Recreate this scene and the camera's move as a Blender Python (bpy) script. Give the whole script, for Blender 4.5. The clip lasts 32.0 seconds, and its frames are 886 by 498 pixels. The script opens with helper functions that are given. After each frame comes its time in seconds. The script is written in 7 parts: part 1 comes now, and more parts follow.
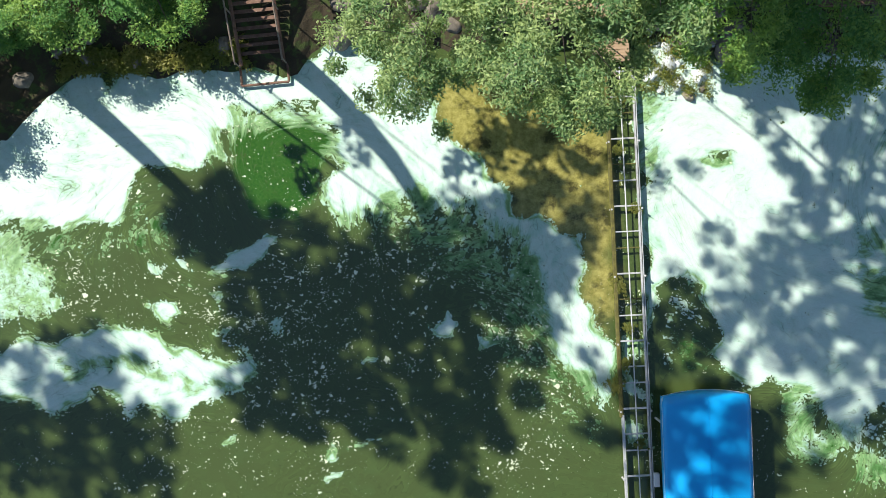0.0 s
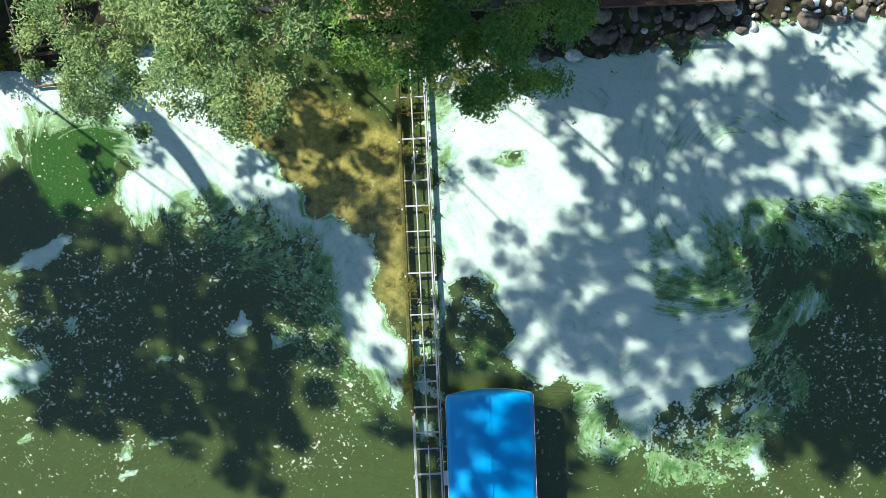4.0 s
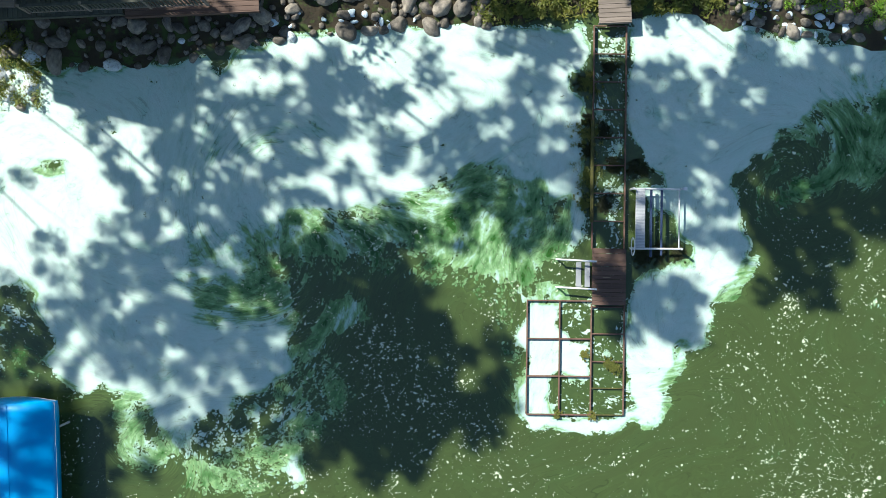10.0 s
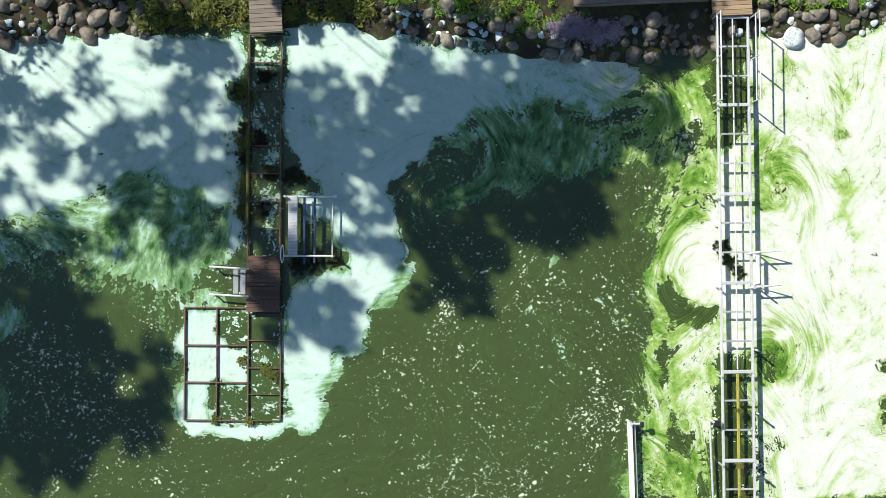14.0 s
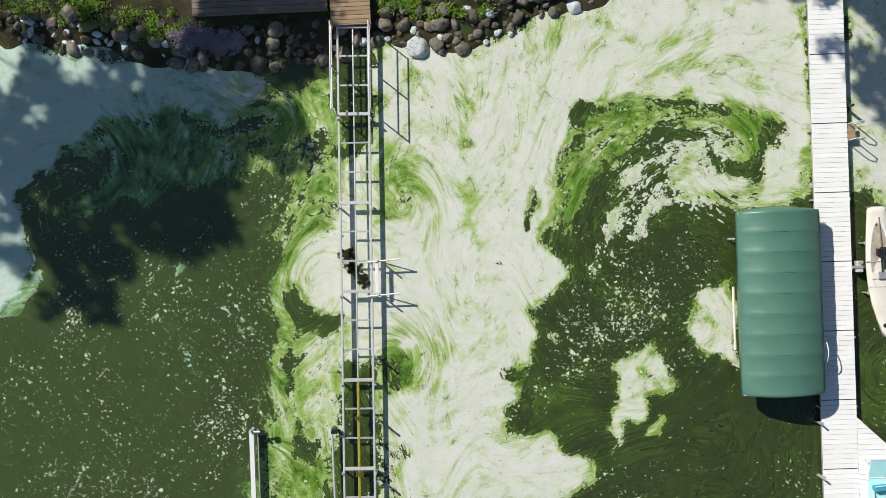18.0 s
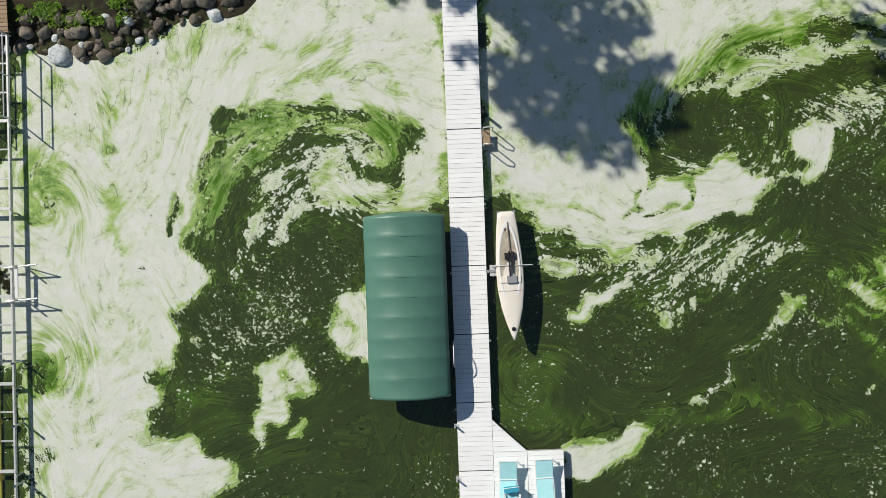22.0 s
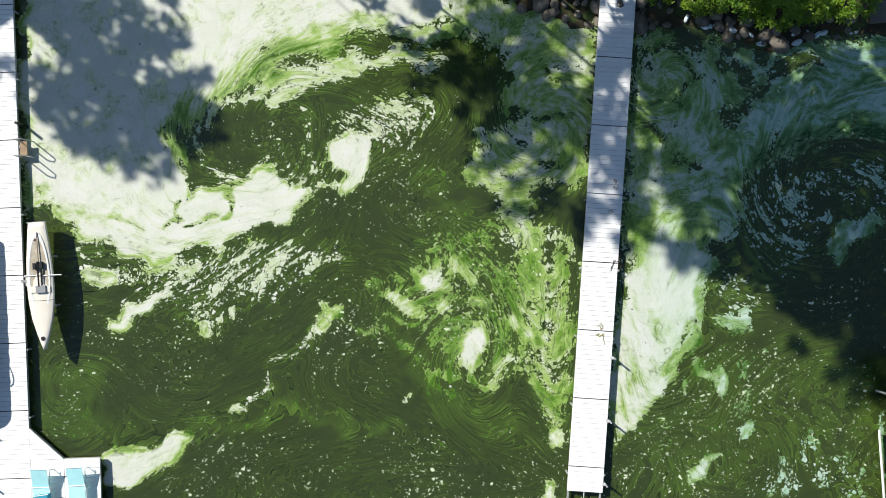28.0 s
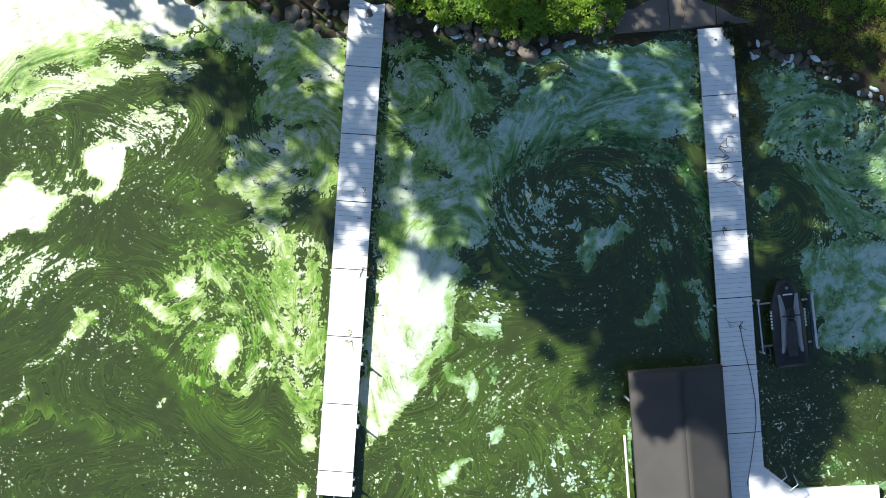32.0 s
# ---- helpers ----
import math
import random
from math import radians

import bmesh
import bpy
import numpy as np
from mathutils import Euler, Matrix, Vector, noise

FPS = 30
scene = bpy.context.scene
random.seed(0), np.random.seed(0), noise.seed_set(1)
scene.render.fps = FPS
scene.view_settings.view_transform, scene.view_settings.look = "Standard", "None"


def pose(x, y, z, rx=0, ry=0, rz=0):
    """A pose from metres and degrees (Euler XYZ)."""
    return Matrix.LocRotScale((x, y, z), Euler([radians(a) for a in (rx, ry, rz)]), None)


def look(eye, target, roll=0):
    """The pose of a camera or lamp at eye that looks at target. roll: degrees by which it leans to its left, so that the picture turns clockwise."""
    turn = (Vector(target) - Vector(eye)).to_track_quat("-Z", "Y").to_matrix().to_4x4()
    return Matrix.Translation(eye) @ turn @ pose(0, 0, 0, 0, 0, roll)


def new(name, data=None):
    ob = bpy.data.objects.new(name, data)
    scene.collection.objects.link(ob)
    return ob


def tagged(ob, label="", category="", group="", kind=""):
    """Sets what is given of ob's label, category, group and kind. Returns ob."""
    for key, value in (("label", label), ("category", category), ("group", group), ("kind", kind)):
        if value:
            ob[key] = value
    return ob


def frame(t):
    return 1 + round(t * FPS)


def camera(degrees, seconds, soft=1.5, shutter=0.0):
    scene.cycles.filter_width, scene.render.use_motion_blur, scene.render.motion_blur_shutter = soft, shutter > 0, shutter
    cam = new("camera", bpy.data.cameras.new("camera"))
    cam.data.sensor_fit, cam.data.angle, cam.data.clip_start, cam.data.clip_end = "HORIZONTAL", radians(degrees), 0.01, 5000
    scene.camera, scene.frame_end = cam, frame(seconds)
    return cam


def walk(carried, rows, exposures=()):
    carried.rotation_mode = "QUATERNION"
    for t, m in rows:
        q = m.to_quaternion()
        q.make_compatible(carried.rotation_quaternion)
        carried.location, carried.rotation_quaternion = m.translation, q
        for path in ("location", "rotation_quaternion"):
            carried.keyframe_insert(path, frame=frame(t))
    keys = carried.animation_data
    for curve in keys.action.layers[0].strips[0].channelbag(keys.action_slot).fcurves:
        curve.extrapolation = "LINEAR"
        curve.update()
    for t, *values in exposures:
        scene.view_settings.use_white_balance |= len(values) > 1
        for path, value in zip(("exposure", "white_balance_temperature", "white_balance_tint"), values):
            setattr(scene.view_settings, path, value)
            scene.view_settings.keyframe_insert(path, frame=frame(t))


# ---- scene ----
cam = camera(48.0, 32.0, soft=0.5)
PATH = [
    (0.0, 0.255, -0.102, 33.765, 0.070, 0.167, -2.620),
    (0.5, 0.651, -0.114, 33.765, 0.059, 0.143, -2.618),
    (1.0, 1.214, -0.158, 33.787, 0.049, 0.120, -2.593),
    (1.5, 1.936, -0.160, 33.842, -0.011, 0.079, -2.592),
    (2.0, 2.762, -0.180, 33.928, -0.053, -0.032, -2.557),
    (2.5, 3.729, -0.211, 33.955, -0.074, -0.077, -2.579),
    (3.0, 4.844, -0.176, 33.958, -0.189, -0.021, -2.558),
    (3.5, 6.079, -0.242, 33.920, -0.174, 0.152, -2.601),
    (5.5, 11.065, -0.379, 33.956, -0.187, 0.275, -2.591),
    (6.0, 12.346, -0.483, 33.897, -0.095, 0.214, -2.607),
    (6.5, 13.681, -0.511, 33.927, -0.099, 0.187, -2.592),
    (7.0, 15.050, -0.556, 33.946, -0.081, 0.177, -2.545),
    (7.5, 16.386, -0.605, 33.978, -0.041, 0.190, -2.593),
    (8.0, 17.652, -0.642, 33.976, -0.037, 0.159, -2.543),
    (8.5, 18.984, -0.670, 34.006, -0.024, 0.174, -2.564),
    (9.0, 20.374, -0.663, 34.011, -0.097, 0.263, -2.549),
    (9.5, 21.705, -0.693, 34.077, -0.085, 0.226, -2.539),
    (10.0, 23.007, -0.712, 34.044, -0.120, 0.122, -2.519),
    (10.5, 24.403, -0.733, 34.107, -0.141, 0.088, -2.548),
    (11.0, 25.889, -0.757, 34.155, -0.170, 0.195, -2.578),
    (11.5, 27.285, -0.775, 34.190, -0.188, 0.178, -2.606),
    (12.0, 28.764, -0.783, 34.251, -0.234, 0.241, -2.619),
    (12.5, 30.185, -0.831, 34.257, -0.209, 0.159, -2.664),
    (13.0, 31.804, -0.802, 34.263, -0.340, 0.340, -2.669),
    (13.5, 33.324, -0.889, 34.264, -0.257, 0.303, -2.679),
    (14.0, 34.899, -0.915, 34.291, -0.265, 0.308, -2.680),
    (14.5, 36.492, -0.919, 34.265, -0.312, 0.315, -2.618),
    (16.5, 43.146, -1.155, 34.201, -0.189, 0.473, -2.674),
    (17.0, 44.688, -1.224, 34.234, -0.125, 0.384, -2.657),
    (17.5, 46.285, -1.239, 34.278, -0.161, 0.380, -2.640),
    (18.0, 47.776, -1.311, 34.343, -0.113, 0.272, -2.637),
    (18.5, 49.267, -1.320, 34.411, -0.184, 0.151, -2.717),
    (19.0, 50.858, -1.415, 34.464, -0.123, 0.219, -2.715),
    (19.5, 52.412, -1.448, 34.518, -0.148, 0.207, -2.758),
    (20.0, 54.065, -1.447, 34.566, -0.247, 0.314, -2.759),
    (20.5, 55.639, -1.484, 34.612, -0.269, 0.348, -2.765),
    (21.0, 57.227, -1.483, 34.647, -0.361, 0.420, -2.766),
    (21.5, 58.714, -1.523, 34.682, -0.371, 0.336, -2.765),
    (22.0, 60.269, -1.652, 34.657, -0.245, 0.359, -2.780),
    (22.5, 61.762, -1.710, 34.662, -0.252, 0.310, -2.756),
    (23.0, 63.233, -1.725, 34.666, -0.292, 0.223, -2.774),
    (23.5, 64.698, -1.823, 34.695, -0.200, 0.215, -2.797),
    (24.0, 66.160, -1.801, 34.691, -0.296, 0.256, -2.790),
    (24.5, 67.501, -1.891, 34.709, -0.206, 0.197, -2.827),
    (25.0, 68.887, -1.971, 34.710, -0.137, 0.253, -2.829),
    (25.5, 70.142, -2.015, 34.737, -0.105, 0.178, -2.843),
    (27.5, 75.004, -2.143, 34.905, -0.078, 0.134, -2.826),
    (28.0, 76.274, -2.139, 34.967, -0.153, 0.177, -2.817),
    (28.5, 77.548, -2.167, 35.025, -0.172, 0.179, -2.820),
    (29.0, 78.775, -2.227, 35.105, -0.134, 0.133, -2.793),
    (29.5, 80.040, -2.244, 35.146, -0.160, 0.174, -2.771),
    (30.0, 81.233, -2.245, 35.189, -0.205, 0.156, -2.773),
    (30.5, 82.361, -2.321, 35.225, -0.117, 0.169, -2.748),
    (31.0, 83.396, -2.323, 35.283, -0.139, 0.163, -2.763),
    (31.5, 84.333, -2.251, 35.304, -0.260, 0.178, -2.735),
    (32.0, 85.061, -2.293, 35.343, -0.192, 0.216, -2.749),
]
EXPOSURES = [(0.0, 0.94, 6500, 10), (5.0, 0.98, 6200, 8), (9.0, 1.01, 6100, 7), (12.0, 1.01, 6100, 6), (13.5, 0.78, 6200, 7), (14.5, 0.51, 6350, 9), (16.5, 0.18, 6500, 10), (19.0, -0.04, 6500, 10), (22.0, -0.1, 6500, 10), (23.5, -0.06, 6500, 10), (25.0, 0.06, 6500, 10), (28.0, 0.32, 6400, 9), (29.5, 0.60, 6350, 8), (30.5, 0.82, 6300, 8), (32.0, 0.96, 6300, 8)]
walk(cam, [(t, pose(*p)) for t, *p in PATH], EXPOSURES)

# ---- daylight: sun over the shore, clear sky ----
SUN_EL = radians(42.0)
SHADE = (0.755, -0.656)  # the way shadows fall along the ground
TAN = math.tan(SUN_EL)
world = bpy.data.worlds.new("sky")
scene.world = world
world.use_nodes = True
wn = world.node_tree.nodes
sky = wn.new("ShaderNodeTexSky")
sky.sky_type = "NISHITA"
sky.sun_disc = False
sky.sun_elevation = SUN_EL
sky.ozone_density, sky.dust_density = 2.0, 0.4
sky.sun_rotation = math.atan2(-SHADE[0], -SHADE[1])
wn["Background"].inputs[1].default_value = 0.066
world.node_tree.links.new(sky.outputs[0], wn["Background"].inputs[0])
lamp = bpy.data.lights.new("sun", "SUN")
lamp.energy, lamp.angle, lamp.color = 4.6, radians(0.6), (1.0, 0.95, 0.86)
sun = new("sun", lamp)
sun.matrix_world = look((-SHADE[0] * 60, -SHADE[1] * 60, 60 * TAN), (0, 0, 0))


# ---- node helpers ----
class Graph:
    """A short way to write node materials."""

    def __init__(self, name):
        self.mat = bpy.data.materials.new(name)
        self.mat.use_nodes = True
        self.t = self.mat.node_tree
        self.bsdf = self.t.nodes["Principled BSDF"]

    def put(self, socket, v):
        if isinstance(v, bpy.types.NodeSocket):
            self.t.links.new(v, socket)
        elif isinstance(v, (tuple, list)) and len(v) == 3 and socket.type == "RGBA":
            socket.default_value = (*v, 1)
        else:
            socket.default_value = v

    def node(self, kind, ins=(), out=0, **props):
        n = self.t.nodes.new("ShaderNode" + kind)
        for k, v in props.items():
            if k == "operation":
                n.operation = v
            elif k == "blend_type":
                n.blend_type = v
            elif k == "data_type":
                n.data_type = v
            elif k == "attribute_name":
                n.attribute_name = v
            elif k == "feature":
                n.feature = v
            elif k == "bands_direction":
                n.bands_direction = v
        for k, v in dict(ins).items():
            self.put(n.inputs[k], v)
        return n.outputs[out]

    def math(self, op, a, b=0.0, c=0.0):
        return self.node("Math", {0: a, 1: b, 2: c}, operation=op)

    def mix(self, f, a, b, blend="MIX"):
        n = self.t.nodes.new("ShaderNodeMix")
        n.data_type = "RGBA"
        n.blend_type = blend
        for i, v in ((0, f), (6, a), (7, b)):
            self.put(n.inputs[i], v)
        return n.outputs[2]

    def step(self, v, lo, hi, a=0.0, b=1.0):
        return self.node("MapRange", {0: v, 1: lo, 2: hi, 3: a, 4: b})

    def noise(self, vec, scale, detail=4.0, rough=0.55, distort=0.0):
        return self.node("TexNoise", {"Vector": vec, "Scale": scale, "Detail": detail, "Roughness": rough, "Distortion": distort})

    def scaled(self, vec, s):
        return self.node("VectorMath", {0: vec, 1: s}, operation="MULTIPLY")

    def attr(self, name, out=2):
        return self.node("Attribute", out=out, attribute_name=name)

    def pos(self):
        return self.node("NewGeometry", out=0)

    def local(self):
        return self.node("TexCoord", out=3)

    def rnd(self):
        return self.node("ObjectInfo", out=5)

    def ramp(self, f, stops):
        n = self.t.nodes.new("ShaderNodeValToRGB")
        e = n.color_ramp.elements
        while len(e) < len(stops):
            e.new(0.5)
        for el, (p, c) in zip(e, stops):
            el.position, el.color = p, (*c, 1)
        self.put(n.inputs[0], f)
        return n.outputs[0]

    def done(self, color, rough=0.6, metal=0.0, bump=None, depth=0.01, strength=0.5, spec=0.5):
        self.put(self.bsdf.inputs["Base Color"], color)
        self.put(self.bsdf.inputs["Roughness"], rough)
        self.put(self.bsdf.inputs["Metallic"], metal)
        self.put(self.bsdf.inputs["Specular IOR Level"], spec)
        if bump is not None:
            b = self.node("Bump", {"Strength": strength, "Distance": depth, "Height": bump})
            self.t.links.new(b, self.bsdf.inputs["Normal"])
        return self.mat


def surface(name, a, b, scale=3.0, rough=0.6, metal=0.0, fine=30.0, vary=0.25, dirt=None, dirt_at=0.62, bump=0.004, spec=0.4, stretch=(1, 1, 1)):
    """Two tones at two scales, a tone of its own for each piece, stains of a third colour."""
    g = Graph(name)
    p = g.scaled(g.local(), stretch)
    off = g.node("VectorMath", {0: p, 1: g.node("CombineXYZ", {0: g.math("MULTIPLY", g.rnd(), 37.0), 1: g.math("MULTIPLY", g.rnd(), 61.0)})}, operation="ADD")
    big = g.noise(off, scale, 5)
    small = g.noise(off, fine, 4, 0.7)
    f = g.math("ADD", g.math("MULTIPLY", big, 0.7), g.math("MULTIPLY", small, 0.3))
    col = g.mix(g.step(f, 0.35, 0.65), a, b)
    tone = g.math("ADD", 1.0 - vary / 2, g.math("MULTIPLY", g.rnd(), vary))
    col = g.mix(1.0, col, g.node("CombineColor", {0: tone, 1: tone, 2: tone}), "MULTIPLY")
    if dirt:
        d = g.noise(off, scale * 2.3, 7, 0.7)
        col = g.mix(g.step(d, dirt_at, dirt_at + 0.08), col, dirt)
    return g.done(col, g.step(small, 0.3, 0.7, rough - 0.08, rough + 0.08), metal, small, bump, 0.6, spec)


# ---- materials ----
M_WHITE = surface("white_deck_vinyl", (0.83, 0.83, 0.82), (0.90, 0.90, 0.89), 1.5, 0.5, vary=0.06, dirt=(0.5, 0.5, 0.46), dirt_at=0.68)
M_ALU = surface("aluminium", (0.60, 0.60, 0.59), (0.72, 0.72, 0.70), 4, 0.42, 0.35, vary=0.1, bump=0.001)
M_ALU_DULL = surface("weathered_aluminium", (0.42, 0.43, 0.44), (0.58, 0.58, 0.57), 5, 0.55, 0.45, vary=0.2, dirt=(0.20, 0.19, 0.15), dirt_at=0.6)
M_PAINT = surface("white_paint", (0.74, 0.74, 0.72), (0.8, 0.8, 0.79), 2, 0.4, vary=0.05)
M_RUST = surface("rusty_steel", (0.11, 0.06, 0.04), (0.20, 0.12, 0.085), 6, 0.75, 0.2, vary=0.3, dirt=(0.34, 0.28, 0.24), dirt_at=0.62)
M_MOSS = surface("mossy_timber", (0.055, 0.052, 0.015), (0.13, 0.12, 0.03), 5, 0.95, vary=0.3, dirt=(0.055, 0.05, 0.025), dirt_at=0.55, bump=0.02)
M_WOOD = surface("brown_decking", (0.085, 0.05, 0.035), (0.14, 0.085, 0.06), 3, 0.7, vary=0.35, stretch=(0.25, 3, 1))
M_OLDWOOD = surface("grey_weathered_planks", (0.16, 0.13, 0.10), (0.26, 0.21, 0.17), 3, 0.8, vary=0.3, stretch=(0.25, 3, 1), dirt=(0.10, 0.08, 0.06))
M_TAN = surface("tan_decking", (0.28, 0.19, 0.11), (0.38, 0.27, 0.17), 3, 0.7, vary=0.3, stretch=(0.25, 3, 1))
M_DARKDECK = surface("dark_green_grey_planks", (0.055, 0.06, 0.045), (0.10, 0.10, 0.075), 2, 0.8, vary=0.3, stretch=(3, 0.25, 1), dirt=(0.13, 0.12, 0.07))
M_GREEN = surface("green_canvas", (0.075, 0.18, 0.135), (0.095, 0.215, 0.16), 0.8, 0.38, fine=60, vary=0.0, bump=0.002, spec=0.5)
M_BLUE = surface("blue_vinyl", (0.0, 0.27, 0.62), (0.0, 0.31, 0.70), 0.8, 0.4, fine=50, vary=0.0, bump=0.002, spec=0.45)
M_GREYROOF = surface("grey_canvas", (0.07, 0.066, 0.062), (0.09, 0.085, 0.08), 0.7, 0.85, fine=60, vary=0.0, bump=0.002, spec=0.08, dirt=(0.17, 0.16, 0.15), dirt_at=0.7)
M_DARK = surface("black_plastic", (0.015, 0.015, 0.017), (0.03, 0.03, 0.032), 3, 0.35, vary=0.1)
M_GREYP = surface("grey_plastic", (0.25, 0.26, 0.27), (0.32, 0.33, 0.34), 3, 0.4, vary=0.1)
M_CREAM = surface("cream_gelcoat", (0.74, 0.69, 0.59), (0.80, 0.76, 0.68), 2, 0.3, vary=0.0, dirt=(0.55, 0.46, 0.32), dirt_at=0.66)
M_AQUA = surface("aqua_fabric", (0.40, 0.78, 0.80), (0.50, 0.84, 0.85), 4, 0.8, vary=0.1)
M_TEAL = surface("teal_fabric", (0.03, 0.30, 0.42), (0.05, 0.36, 0.48), 4, 0.8, vary=0.1)
M_NAVY = surface("blue_paint", (0.035, 0.055, 0.11), (0.05, 0.075, 0.14), 4, 0.4, vary=0.1)
M_CONCRETE = surface("concrete", (0.12, 0.105, 0.09), (0.18, 0.16, 0.14), 1.2, 0.85, vary=0.1, dirt=(0.24, 0.15, 0.09), dirt_at=0.66)
M_ROCK = surface("boulder_stone", (0.10, 0.088, 0.07), (0.27, 0.235, 0.185), 2.2, 0.8, vary=0.9, fine=22, dirt=(0.33, 0.29, 0.25), dirt_at=0.6, bump=0.03)
M_ROCKLITE = surface("scum_coated_stone", (0.55, 0.60, 0.60), (0.72, 0.76, 0.74), 2.2, 0.85, vary=0.2, fine=14, dirt=(0.22, 0.20, 0.19), dirt_at=0.54, bump=0.03)
M_SOIL = surface("shore_soil", (0.028, 0.022, 0.013), (0.06, 0.046, 0.024), 0.9, 0.95, vary=0.0, fine=12, dirt=(0.05, 0.075, 0.018), dirt_at=0.5, bump=0.05)
M_BARK = surface("bark", (0.10, 0.075, 0.055), (0.19, 0.15, 0.12), 4, 0.9, vary=0.2, bump=0.03, stretch=(1, 1, 0.2))
M_SIDING = surface("house_siding", (0.42, 0.40, 0.36), (0.48, 0.46, 0.42), 1.5, 0.7, vary=0.1)
M_SHINGLE = surface("roof_shingles", (0.10, 0.095, 0.09), (0.15, 0.14, 0.13), 2.5, 0.9, vary=0.1)
M_WEEDDARK = surface("drift_weed", (0.05, 0.035, 0.018), (0.10, 0.08, 0.035), 8, 0.95, vary=0.3, bump=0.02)
M_DRYWEED = surface("yellow_moss", (0.24, 0.22, 0.035), (0.36, 0.33, 0.06), 8, 0.95, vary=0.3, bump=0.02)


def leaf_material(name, a, b, c):
    g = Graph(name)
    r = g.node("NewGeometry", out=8)
    big = g.noise(g.pos(), 0.7, 3)
    col = g.mix(r, a, b)
    col = g.mix(g.step(g.math("ADD", big, g.math("MULTIPLY", r, 0.25)), 0.55, 0.8), col, c)
    m = g.done(col, 0.5, 0.0, spec=0.35)
    g.bsdf.inputs["Transmission Weight"].default_value = 0.0
    tr = g.t.nodes.new("ShaderNodeBsdfTranslucent")
    g.put(tr.inputs[0], g.mix(0.5, col, (0.25, 0.32, 0.04)))
    ms = g.t.nodes.new("ShaderNodeMixShader")
    ms.inputs[0].default_value = 0.38
    out = g.t.nodes["Material Output"]
    g.t.links.new(g.bsdf.outputs[0], ms.inputs[1])
    g.t.links.new(tr.outputs[0], ms.inputs[2])
    g.t.links.new(ms.outputs[0], out.inputs[0])
    return m


M_LEAF = leaf_material("tree_leaves", (0.06, 0.19, 0.05), (0.13, 0.31, 0.07), (0.30, 0.46, 0.09))
M_LEAFGREY = leaf_material("greyish_tree_leaves", (0.08, 0.18, 0.065), (0.18, 0.30, 0.12), (0.36, 0.46, 0.17))
M_SHRUB = leaf_material("shrub_leaves", (0.10, 0.22, 0.02), (0.17, 0.32, 0.03), (0.26, 0.40, 0.03))
M_GRASS = leaf_material("grass_blades", (0.10, 0.13, 0.02), (0.17, 0.18, 0.035), (0.24, 0.23, 0.05))
M_WEEDLEAF = leaf_material("waterweed", (0.012, 0.016, 0.006), (0.03, 0.034, 0.012), (0.04, 0.045, 0.012))
M_LAVENDER = leaf_material("purple_flowers", (0.30, 0.22, 0.34), (0.46, 0.36, 0.50), (0.58, 0.48, 0.60))


